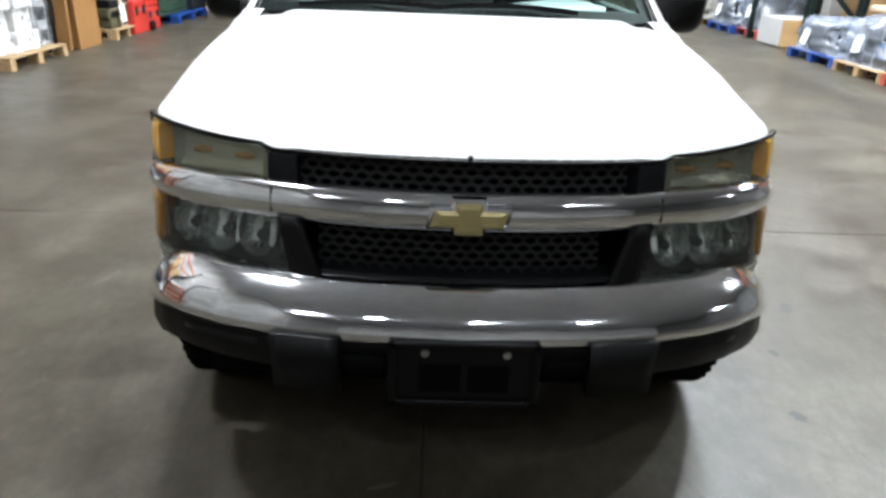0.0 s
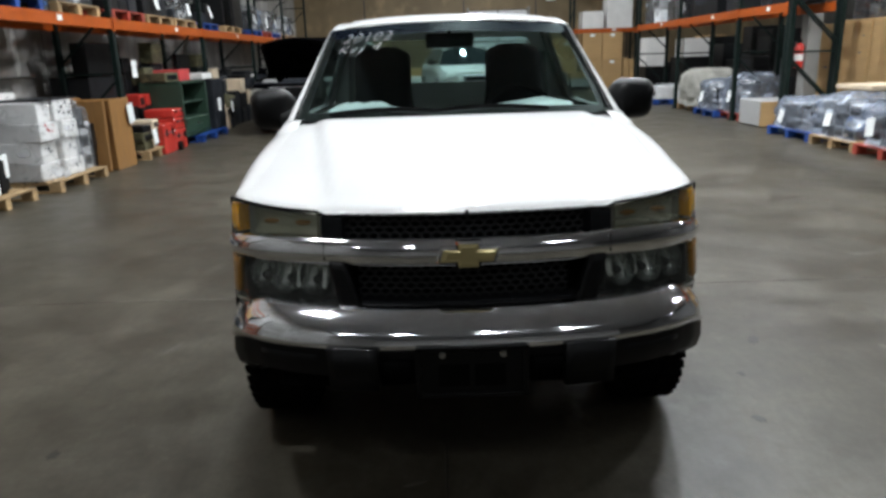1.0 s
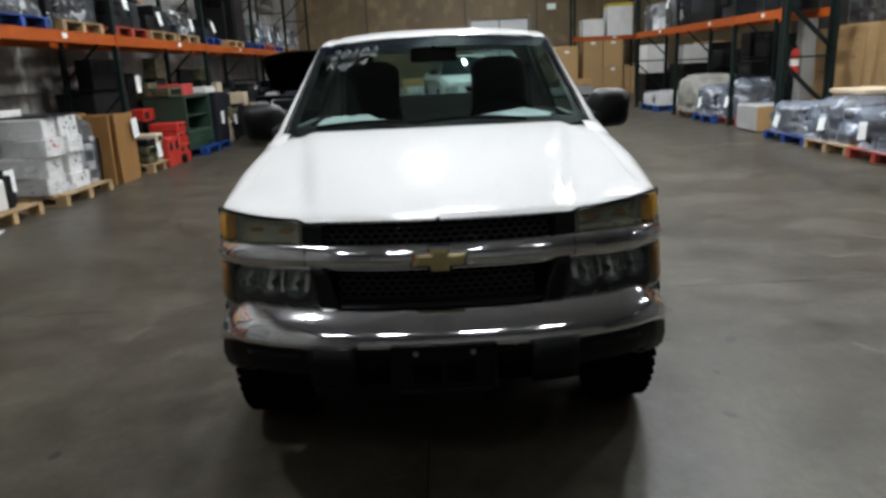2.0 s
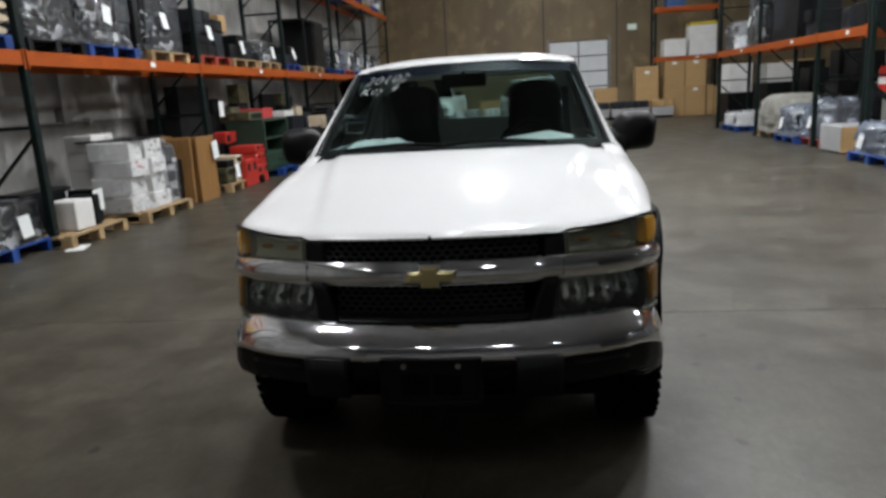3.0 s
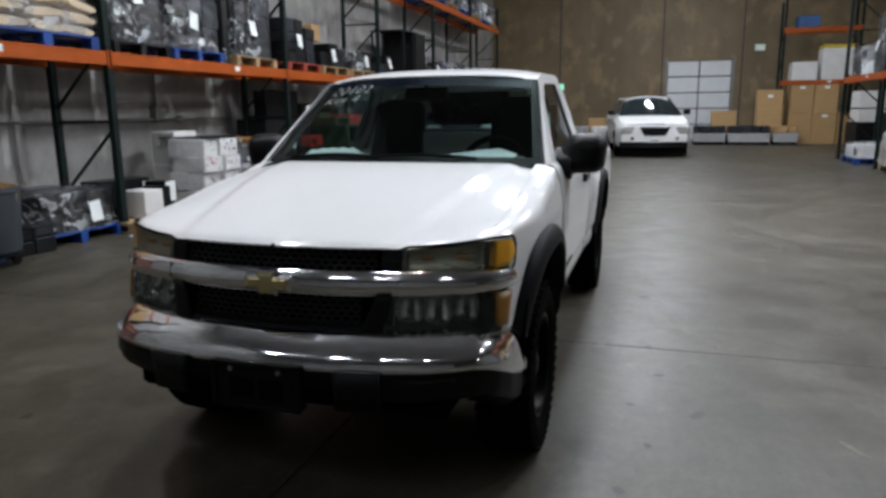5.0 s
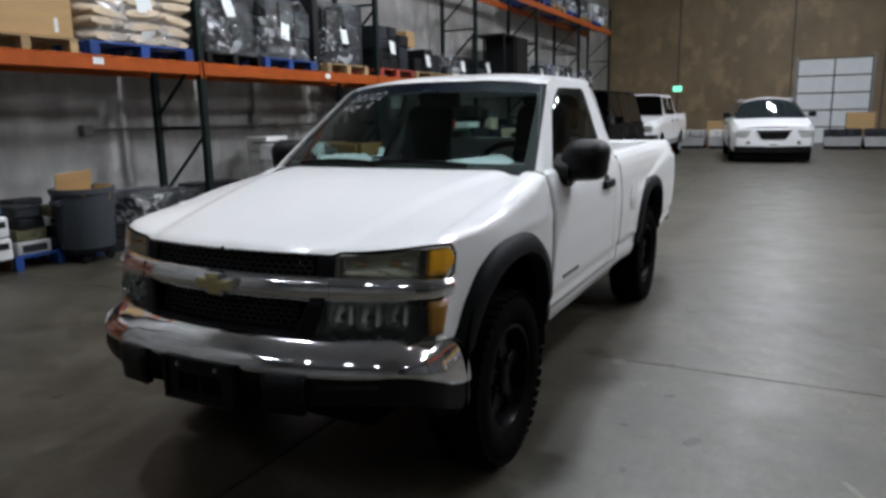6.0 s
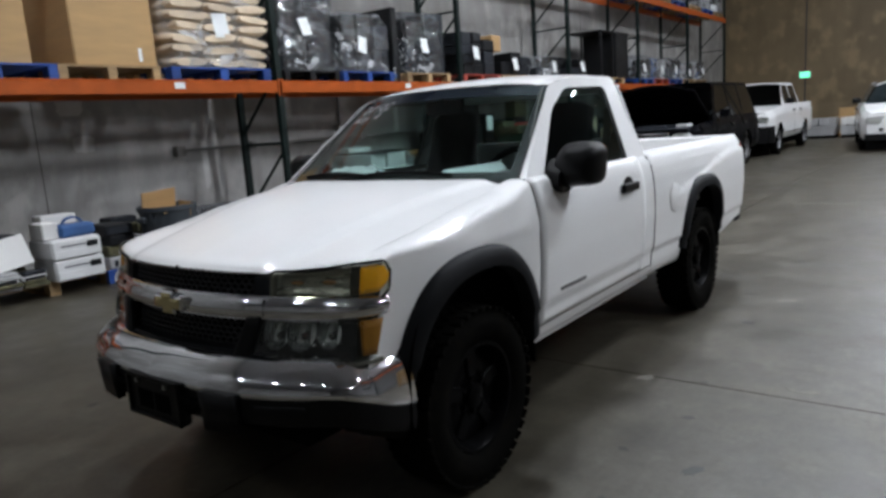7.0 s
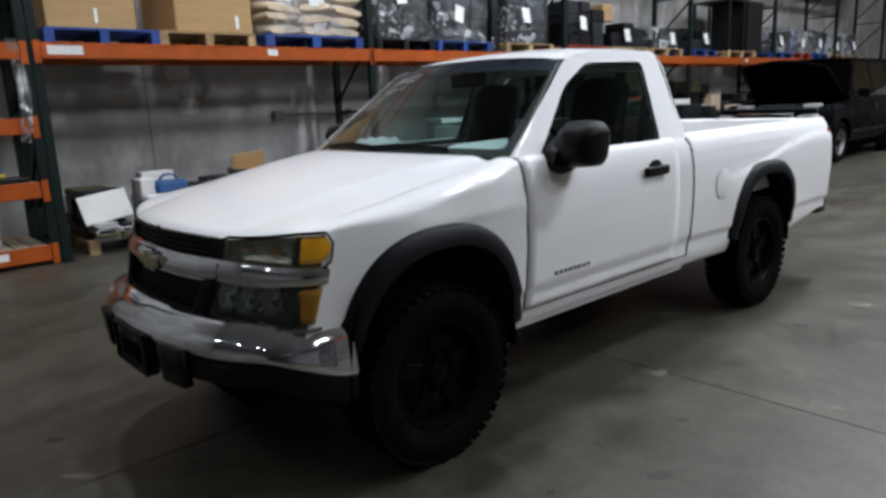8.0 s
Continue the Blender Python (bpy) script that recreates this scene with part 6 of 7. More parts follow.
for j, yy in enumerate((5.62, 6.06)):
    z = 0.143
    for l in range(4):
        h = (0.21, 0.25, 0.22, 0.24)[l]
        carton(-4.98 + rnd.uniform(-0.06, 0.04), yy + rnd.uniform(-0.015, 0.015), z, 0.56, rnd.uniform(0.34, 0.41), h - 0.002, WHITE_BOX, "white printed carton in a pallet stack", rnd.uniform(-7, 7), False, 5, ink=INK_RED if (j, l) == (0, 2) else INK)
        z += h
for l, h in enumerate((0.3, 0.26, 0.24, 0.22)):
    carton(-5.52, 5.86, 0.143 + (0, 0.3, 0.56, 0.80)[l], 0.4, 0.5, h - 0.002, WHITE_BOX, "white printed carton behind a pallet stack", tape=False, marks=3)
bundle(-5.0, 6.46, 0.143, 0.62, 0.30, 0.80, (EQUIP, WHITE_BOX, EQUIP_PALE), "shrink-wrapped white and black appliances", 41, FILM, (1, 1, 3), sheet=False)
f = part("wrap_sheet", rough_hull(0.70, 0.96, 0.95, 0.05, 77), FILM_CLEAR, thing("pallet_wrap", "clear stretch wrap round white cartons", "stretch wrap", pose(-4.98, 5.86, 0.143)), "", True, 80)
f.visible_shadow = False
rest(-5.1, 5.95, 1.066, lambda t: part("sheet", Kit().box((0, 0, 0.012), (0.8, 0.9, 0.02), 0.006), EQUIP, t), "black_cover", "black flat cover on white cartons", "cover")

# timber panels standing together
def panels(t):
    for i in range(4):
        part("panel", Kit().box((0, 0, 0.5), (0.9, 0.05, 0.98), 0.006), PANEL, t, at=pose(0, -0.30 + i * 0.2, 0, -3 + i * 0.7, 0, 0))
    part("panel", Kit().box((0.46, 0.18, 0.5), (0.03, 0.62, 1.0), 0.005), PANEL, t)
    part("panel", Kit().box((-0.3, 0.0, 1.0), (0.3, 0.7, 0.03), 0.005), PANEL, t)


rest(-5.12, 7.28, 0.0, panels, "wooden_panels", "oak-coloured furniture panels standing together", "wood panels")
bundle(-5.2, 6.86, 0.0, 0.8, 0.22, 0.8, (EQUIP, BLACK), "black cases beside timber panels", 43, None, (1, 1, 2), sheet=False, name="case_stack", category="cases")
rest(-4.60, 7.72, 0.62, lambda t: part("sheet", Kit().box((0, 0, 0.15), (0.003, 0.2, 0.28), 0.0), PAPER, t, at=pose(0, 0, 0, 8, 0, 0)), "lot_sheet", "white lot sheet on timber panels", "paper")

# tools and furniture further along
pallet("wood", -5.1, 8.62, 0.0, wide=0.9)
bundle(-5.05, 8.55, 0.143, 0.8, 0.6, 0.45, (OLIVE, EQUIP, OLIVE, KRAFT), "olive canvas gear on a wooden pallet", 45, None, (2, 2, 3), ragged=0.4, name="gear_pile", category="gear")


def toolbox(y, z, h, w=0.52):
    t = thing("tool_chest", "red stackable tool chest with black latches", "tool chest", pose(-4.82, y, z))
    part("body", Kit().span((-0.28, -w / 2, 0), (0.24, w / 2, h - 0.01), 0.02), TOOL_RED, t)
    part("lid_line", Kit().span((0.235, -w * 0.48, h * 0.66), (0.245, w * 0.48, h * 0.70), 0.0), INK, t)
    for s in (-1, 1):
        part("latch", Kit().span((0.24, s * w * 0.3 - 0.03, h * 0.55), (0.258, s * w * 0.3 + 0.03, h * 0.82), 0.005), BLACK, t)


toolbox(9.58, 0.0, 0.36)
toolbox(9.58, 0.361, 0.19, 0.46)
toolbox(9.58, 0.552, 0.16, 0.44)
toolbox(9.05, 0.0, 0.5, 0.46)
rest(-4.56, 9.42, 0.08, lambda t: part("wheel", Kit().rod((-0.03, 0, 0), (0.03, 0, 0), 0.08, n=20), BLACK, t, "", True), "castor_wheel", "black wheel at the foot of a red chest", "wheel")
carton(-5.65, 8.75, 0.0, 0.6, 1.25, 1.3, EQUIP, "dark steel cabinet behind tool chests", tape=False, name="cabinet", category="cabinet")
carton(-5.45, 8.70, 1.302, 0.25, 1.15, 0.5, BLACK, "large black flat screen on a dark cabinet", tape=False, name="television", category="television")
rest(-4.95, 9.36, 1.25, lambda t: part("sheet", Kit().box((-0.2, 0, 0.14), (0.003, 0.2, 0.28), 0.0), PAPER, t), "lot_sheet", "white lot sheet hung from a cabinet", "paper")
bundle(-5.4, 9.55, 0.0, 0.5, 0.9, 0.98, (EQUIP, TOOL_RED, BLACK), "red and black power tools in a heap", 47, None, (1, 3, 5), sheet=False, ragged=0.4, name="tool_heap", category="tools")
pallet("blue", -5.0, 11.3, 0.0, wide=1.6)


def green_cabinet(t):
    part("body", Kit().span((-0.4, -0.7, 0), (0.36, 0.7, 0.06), 0.01).span((-0.4, -0.7, 0.06), (0.36, -0.64, 0.95), 0.008).span((-0.4, 0.64, 0.06), (0.36, 0.7, 0.95), 0.008).span((-0.4, -0.7, 0.95), (0.36, 0.7, 1.0), 0.01).span((-0.4, -0.64, 0.06), (-0.36, 0.64, 0.95), 0.0), CABINET_GREEN, t)
    part("drawer", Kit().span((-0.3, -0.62, 0.07), (0.37, 0.62, 0.34), 0.012), CABINET_GREEN, t)
    part("inner_shelf", Kit().span((-0.36, -0.64, 0.6), (0.3, 0.64, 0.62), 0.004), CABINET_GREEN, t)
    part("drawer_handle", Kit().span((0.37, -0.1, 0.2), (0.395, 0.1, 0.22), 0.004), STEEL, t)


rest(-5.0, 10.72, 0.143, green_cabinet, "green_workbench", "dark green open metal workbench on a blue pallet", "workbench")
bundle(-5.1, 10.55, 1.146, 0.6, 1.1, 0.2, (INK_RED, TOOL_RED, OLIVE), "faded red covers on a green workbench", 49, None, (1, 2, 1), sheet=False, name="red_covers", category="covers")
carton(-4.95, 11.95, 0.143, 0.75, 0.75, 1.0, EQUIP_GREY, "slate-grey steel cabinet beside a green workbench", tape=False, name="cabinet", sheet=True, category="cabinet")
carton(-4.95, 11.75, 1.145, 0.5, 0.6, 0.12, WHITE_BOX, "white carton lid on a grey cabinet", tape=False)
carton(-5.27, 12.0, 1.145, 0.1, 0.72, 0.5, BLACK, "black flat screen standing on a grey cabinet", tape=False, name="television", category="television")
bundle(-5.2, 13.2, 0.0, 0.9, 1.2, 1.1, (OLIVE, EQUIP, KRAFT, EQUIP_GREY), "mixed furniture and gear heaped under the rack", 51, None, (2, 3, 4), ragged=0.4, name="goods_heap", category="goods")
for i, yy in enumerate((9.9, 11.4, 12.7, 14.2)):
    bundle(-5.72, yy, 0.0, 0.5, 1.2, (1.55, 1.7, 1.5, 1.75)[i], (BLACK, EQUIP, BLACK, OLIVE), "black boxed goods against the wall", 90 + i, None, (1, 3, 5), sheet=False, ragged=0.5, name="goods_heap", category="goods")
bundle(-5.3, 15.0, 0.0, 0.9, 1.6, 1.3, (EQUIP, KRAFT, EQUIP_GREY), "dark boxed goods stacked under the rack", 52, None, (2, 3, 3), sheet=False, ragged=0.3, name="goods_heap", category="goods")
bundle(-5.42, 10.55, 0.0, 0.3, 1.0, 1.92, (OLIVE, OLIVE, QUILT, EQUIP), "olive and tan camouflage bags stacked against the wall", 53, None, (1, 2, 5), sheet=False, ragged=0.3, name="bag_stack", category="bags")
bundle(-5.3, 18.5, 0.0, 0.9, 3.0, 1.2, (EQUIP, KRAFT, EQUIP_GREY, WHITE_BOX), "mixed boxed goods under the far rack", 54, None, (2, 5, 3), sheet=False, ragged=0.4, name="goods_heap", category="goods")
# shelf contents at the near end
rest(-5.0, -0.45, 0.822, lambda t: (part("tool_body", Kit().span((-0.1, -0.3, 0), (0.1, 0.3, 0.05), 0.015), EQUIP, t), part("tool_grip", Kit().rod((0.02, -0.25, 0.07), (0.05, 0.1, 0.075), 0.02), YELLOW, t)), "yellow_tool", "black and yellow tool lying on the shelf", "tool")
bundle(-5.3, -0.9, 0.202, 0.6, 1.0, 0.42, (WHITE_BOX, EQUIP_PALE), "pale boxes on the lowest shelf", 55, None, (1, 2, 2), sheet=False, name="box_row", category="boxes")
bundle(-5.35, -0.85, 2.123, 0.8, 1.1, 0.25, (KRAFT, EQUIP_GREY, WHITE_BOX), "loose wrapped goods at the end of the rack", 56, FILM, (2, 2, 1), sheet=False, name="wrapped_goods")
rest(-4.83, -0.15, 1.55, lambda t: part("strip", Kit().grid(lambda u, v: (0.02 * math.sin(6 * v), lerp(-0.05, 0.05, u) + 0.05 * math.sin(3 * v), -0.35 + v * 0.95), 3, 14), FILM, t, "", True), "plastic_strip", "clear plastic strip hanging from the rack", "plastic")

# ---- east side ----
EX = RIGHT_X + 0.52
pallet("blue", EX - 0.1, 16.9, 0.0)
bundle(EX - 0.1, 16.9, 0.143, 0.9, 1.3, 0.36, PALES, "low white wrapped goods on a blue pallet", 61, FILM, (2, 3, 1), sheet=False)


def dome(t, dx, dy, h, mat, seed):
    part("cover", rough_hull(dx, dy, h, 0.12, seed, 3.0, 0.55), mat, t, "", True, 80)


pallet("wood", EX + 0.05, 14.1, 0.0, wide=1.6)
rest(EX, 14.1, 0.143, lambda t: dome(t, 1.1, 1.75, 0.85, QUILT, 3), "covered_goods", "goods under a grey-tan padded blanket", "covered goods")
pallet("blue", EX - 0.1, 12.75, 0.0)
bundle(EX - 0.1, 12.75, 0.143, 1.0, 1.1, 0.62, (EQUIP_GREY, EQUIP_PALE, EQUIP_GREY), "grey-blue shrink-wrapped goods with lot sheet", 63, FILM_BLUE, (2, 3, 2), bump=0.2, hull=(3.0, 0.62))
pallet("red", EX + 0.05, 11.75, 0.0, wide=1.0)
bundle(EX + 0.05, 11.75, 0.143, 1.0, 0.9, 0.75, (EQUIP_GREY, EQUIP, EQUIP_GREY), "grey machines under wrap on a red pallet", 64, FILM_BLUE, (2, 2, 3), bump=0.16, hull=(3.4, 0.7))
bundle(EX + 0.75, 13.0, 0.0, 0.4, 3.6, 1.22, (BLACK, EQUIP), "long black flat goods stacked behind pallets", 65, None, (1, 4, 4), sheet=False, ragged=0.4, name="black_goods", category="goods")
box = carton(EX - 0.2, 10.45, 0.02, 0.8, 0.88, 0.46, EQUIP_PALE, "pale grey wrapped crate with a cardboard end", tape=False, name="crate", category="crate")
part("card_end", Kit().span((-0.4, -0.46, 0.0), (0.4, -0.44, 0.44), 0.002), CARD, box)
pallet("blue", EX - 0.36, 8.45, 0.0, wide=1.35)
bundle(EX - 0.36, 8.45, 0.143, 0.95, 1.25, 0.48, (EQUIP_GREY, EQUIP_GREY, EQUIP), "grey goods in loose wrap on a blue pallet", 66, FILM_BLUE, (2, 3, 2), bump=0.2, hull=(4.0, 0.75))
pallet("wood", EX - 0.38, 7.15, 0.0, wide=1.15)
bundle(EX - 0.38, 7.15, 0.143, 0.95, 1.1, 0.62, (EQUIP, EQUIP_GREY, EQUIP_PALE, BLUE_BAG, EQUIP, EQUIP_GREY), "dark and blue goods in wrinkled wrap", 67, FILM_BLUE, (2, 3, 3), bump=0.24, ragged=0.3, hull=(4.0, 0.7))
carton(EX - 0.2, 7.3, 0.80, 0.7, 0.9, 0.07, KRAFT, "flat tan slab on wrapped goods", tape=False, name="tan_slab", category="slab")
pallet("red", EX - 0.40, 5.95, 0.0)
bundle(EX - 0.40, 5.95, 0.143, 0.95, 1.1, 0.55, (EQUIP, EQUIP_GREY, EQUIP_GREY, EQUIP_PALE), "grey wrapped goods on a red pallet", 68, FILM_BLUE, (2, 3, 2), bump=0.24, hull=(4.0, 0.72))
pallet("wood", EX - 0.35, 4.6, 0.0)
bundle(EX - 0.35, 4.6, 0.143, 0.95, 1.1, 0.6, MIXED, "wrapped goods on a wooden pallet", 69, FILM, (2, 3, 2), bump=0.12)
for i, (yy, w, h) in enumerate(((10.55, 0.75, 1.8), (9.72, 0.82, 1.84), (8.85, 0.85, 1.84), (7.95, 0.85, 1.9), (7.05, 0.9, 1.8), (6.1, 0.9, 1.85), (5.1, 0.95, 1.8))):
    carton(RIGHT_X + 1.75, yy, 0.0, 0.8, w, h, CARD, "tall brown furniture carton standing on end", marks=2)
bundle(RIGHT_X + 1.75, 9.75, 1.845, 0.6, 0.7, 0.42, (EQUIP, EQUIP_GREY), "dark wrapped goods on tall cartons", 78, FILM, (1, 2, 2), sheet=False)
column = thing("steel_column", "grey steel building column", "column", pose(RIGHT_X + 1.0, 10.55, 0), kind="structure")
part("shaft", Kit().span((-0.13, -0.13, 0), (0.13, 0.13, TOP), 0.01), PIPE, column)
ext = thing("fire_extinguisher", "red fire extinguisher hung on the column", "fire extinguisher", pose(RIGHT_X + 0.78, 10.5, 1.02))
part("cylinder", Kit().lathe([(0.0001, 0), (0.075, 0.01), (0.078, 0.38), (0.05, 0.44), (0.02, 0.46)], None, 20, False), EXT_RED, ext, "", True)
part("valve", Kit().span((-0.05, -0.02, 0.45), (0.03, 0.02, 0.52), 0.008), BLACK, ext)
part("label", Kit().lathe([(0.079, 0.14), (0.079, 0.26)], None, 20, False), PAPER, ext, "", True)
# upper level, east rack
bundle(EX, 15.6, 2.145, 0.9, 0.95, 1.3, (EQUIP_GREY, EQUIP), "tall grey shrink-wrapped block on the rack", 71, FILM, (2, 2, 3), sheet=True)
bundle(EX, 13.6, 2.145, 0.9, 1.6, 1.2, (EQUIP, EQUIP), "dark grey machines side by side on the rack", 72, None, (1, 2, 1), sheet=False, name="machines", category="machines")
bundle(EX, 12.1, 2.145, 0.9, 0.8, 0.55, (EQUIP, EQUIP_GREY), "black and grey machines on the rack", 73, None, (1, 2, 2), sheet=False)
bundle(EX, 10.4, 2.145, 0.9, 1.0, 0.4, (EQUIP_GREY, EQUIP, EQUIP_GREY), "dark machines at the rack's end", 74, None, (1, 2, 1), sheet=False)
bundle(EX, 17.4, 2.145, 0.9, 1.3, 0.7, MIXED, "wrapped mixed goods on the rack", 75, FILM, (1, 2, 2), sheet=False)
for yy, z0, h, w in ((21.2, 0.92, 0.9, 0.95), (17.6, 1.22, 0.5, 0.75)):
    carton(7.25, yy, 0.0, 0.8, 1.2, z0 - 0.002, BLACK, "black crate beyond the rack", tape=False, name="crate", category="crate")
    carton(7.25, yy, z0, 0.7, w, h, WHITE_BOX, "white appliance standing on a black crate", tape=False, name="appliance", category="appliance")
for i, yy in enumerate((11.6, 13.4, 15.2, 17.0, 18.8)):
    bundle(8.35, yy, 0.0, 0.9, 1.6, (1.9, 1.5, 2.0, 1.7, 1.9)[i], (BLACK, EQUIP, EQUIP_GREY, CARD), "dark crates and cartons in the next row", 80 + i, None, (1, 2, 3), sheet=False, ragged=0.3, name="crate_stack", category="crates")
bundle(7.9, 22.5, 0.0, 0.9, 3.0, 1.1, (EQUIP, INK_RED, BLACK, EQUIP_GREY), "dark goods heaped near the end wall", 76, None, (2, 4, 3), sheet=False, ragged=0.3, name="goods_heap", category="goods")

for yy in (5.0, 6.5, 8.0):
    pallet("wood", EX, yy, 3.122)

# ---- by the end wall ----
EY = 26.1
carton(5.22, EY + 0.3, 0.0, 0.88, 0.7, 2.0, CARD, "tall brown carton by the end wall", marks=0, label_front=True)
for x, w in ((6.29, 0.80), (7.10, 0.80)):
    carton(x, EY + 0.45, 0.0, w, 0.9, 1.14, CARD, "large brown carton under a rack", label_front=x > 7)
    carton(x, EY + 0.45, 1.142, w - 0.02, 0.9, 1.02, CARD, "large brown carton stacked on another", label_front=True)
for x, h in ((7.68, 1.15), (7.98, 1.1), (8.3, 1.15)):
    carton(x, EY + 0.3, 0.0, 0.26, 0.5, h, CARD, "narrow brown carton standing on end", tape=False)
carton(6.32, EY + 0.5, 2.332, 0.85, 0.8, 0.66, WHITE_BOX, "white open bin on a rack level", tape=False, name="bin", category="bin", sheet=True)
carton(7.38, EY + 0.5, 2.332, 1.02, 0.8, 1.12, WHITE_BOX, "large white bin with yellow lid on a rack", tape=False, name="bin", category="bin")
carton(7.38, EY + 0.5, 3.454, 1.0, 0.8, 0.12, YELLOW, "yellow lid on a white bin", tape=False, name="lid", category="lid")
carton(6.35, EY + 0.5, 4.202, 0.7, 0.7, 0.42, BLUE_BAG, "blue crate on the top rack level", tape=False, name="crate", category="crate")


def floor_tray(x, w, top_mat, label):
    t = thing("floor_tray", label, "tray", pose(x, EY - 0.1, 0))
    part("tray_body", Kit().slab([(-w / 2 + 0.06, 0.1), (w / 2 - 0.06, 0.1), (w / 2, 0.42), (-w / 2, 0.42)], 1, -0.5, 0.5), EQUIP_PALE, t)
    part("tray_foot", Kit().span((-w / 2 + 0.05, -0.45, 0), (w / 2 - 0.05, 0.45, 0.1), 0.01), VOID, t)
    rnd = random.Random(int(x * 10))
    for i in range(5):
        part("tray_load", Kit().box((0, 0, 0), (w * 0.19, 0.7, 0.26), 0.03), top_mat, t, at=pose((i - 2) * w * 0.19, 0, 0.56, 0, rnd.uniform(-8, 8), rnd.uniform(-6, 6)))


floor_tray(3.12, 1.2, EQUIP_GREY, "white floor tray with grey machine parts")
floor_tray(4.50, 1.5, EQUIP_GREY, "long white floor tray of grey parts")
floor_tray(5.75, 0.9, CARD, "white floor tray holding tan boards")
carton(3.68, EY + 0.7, 0.0, 0.9, 0.6, 1.25, CARD, "brown carton by the dock door", marks=0)
floor_tray(-0.75, 1.1, WHITE_BOX, "white bagged goods on a floor tray")
floor_tray(-1.9, 1.0, EQUIP_PALE, "pale goods on a floor tray by the wall")
carton(-0.9, EY + 0.9, 0.0, 1.2, 0.5, 1.0, CARD, "brown carton standing by the end wall", marks=0)


def bottle_parts(t):
    part("bottle_body", Kit().lathe([(0.0001, 0), (0.03, 0.004), (0.032, 0.03), (0.029, 0.07), (0.032, 0.1), (0.03, 0.14), (0.013, 0.175), (0.013, 0.19)], None, 18, False), FILM_CLEAR, t, "clear plastic body", True)
    part("bottle_label", Kit().lathe([(0.0325, 0.06), (0.0325, 0.11)], None, 18, False), BLUE_BAG, t, "blue label", True)
    part("cap", Kit().rod((0, 0, 0.188), (0, 0, 0.205), 0.014, n=14), PAPER, t)


rest(LEFT_X - 0.03, 6.33, LEVEL + 0.001, bottle_parts, "water_bottle", "clear plastic water bottle standing on a beam", "bottle")

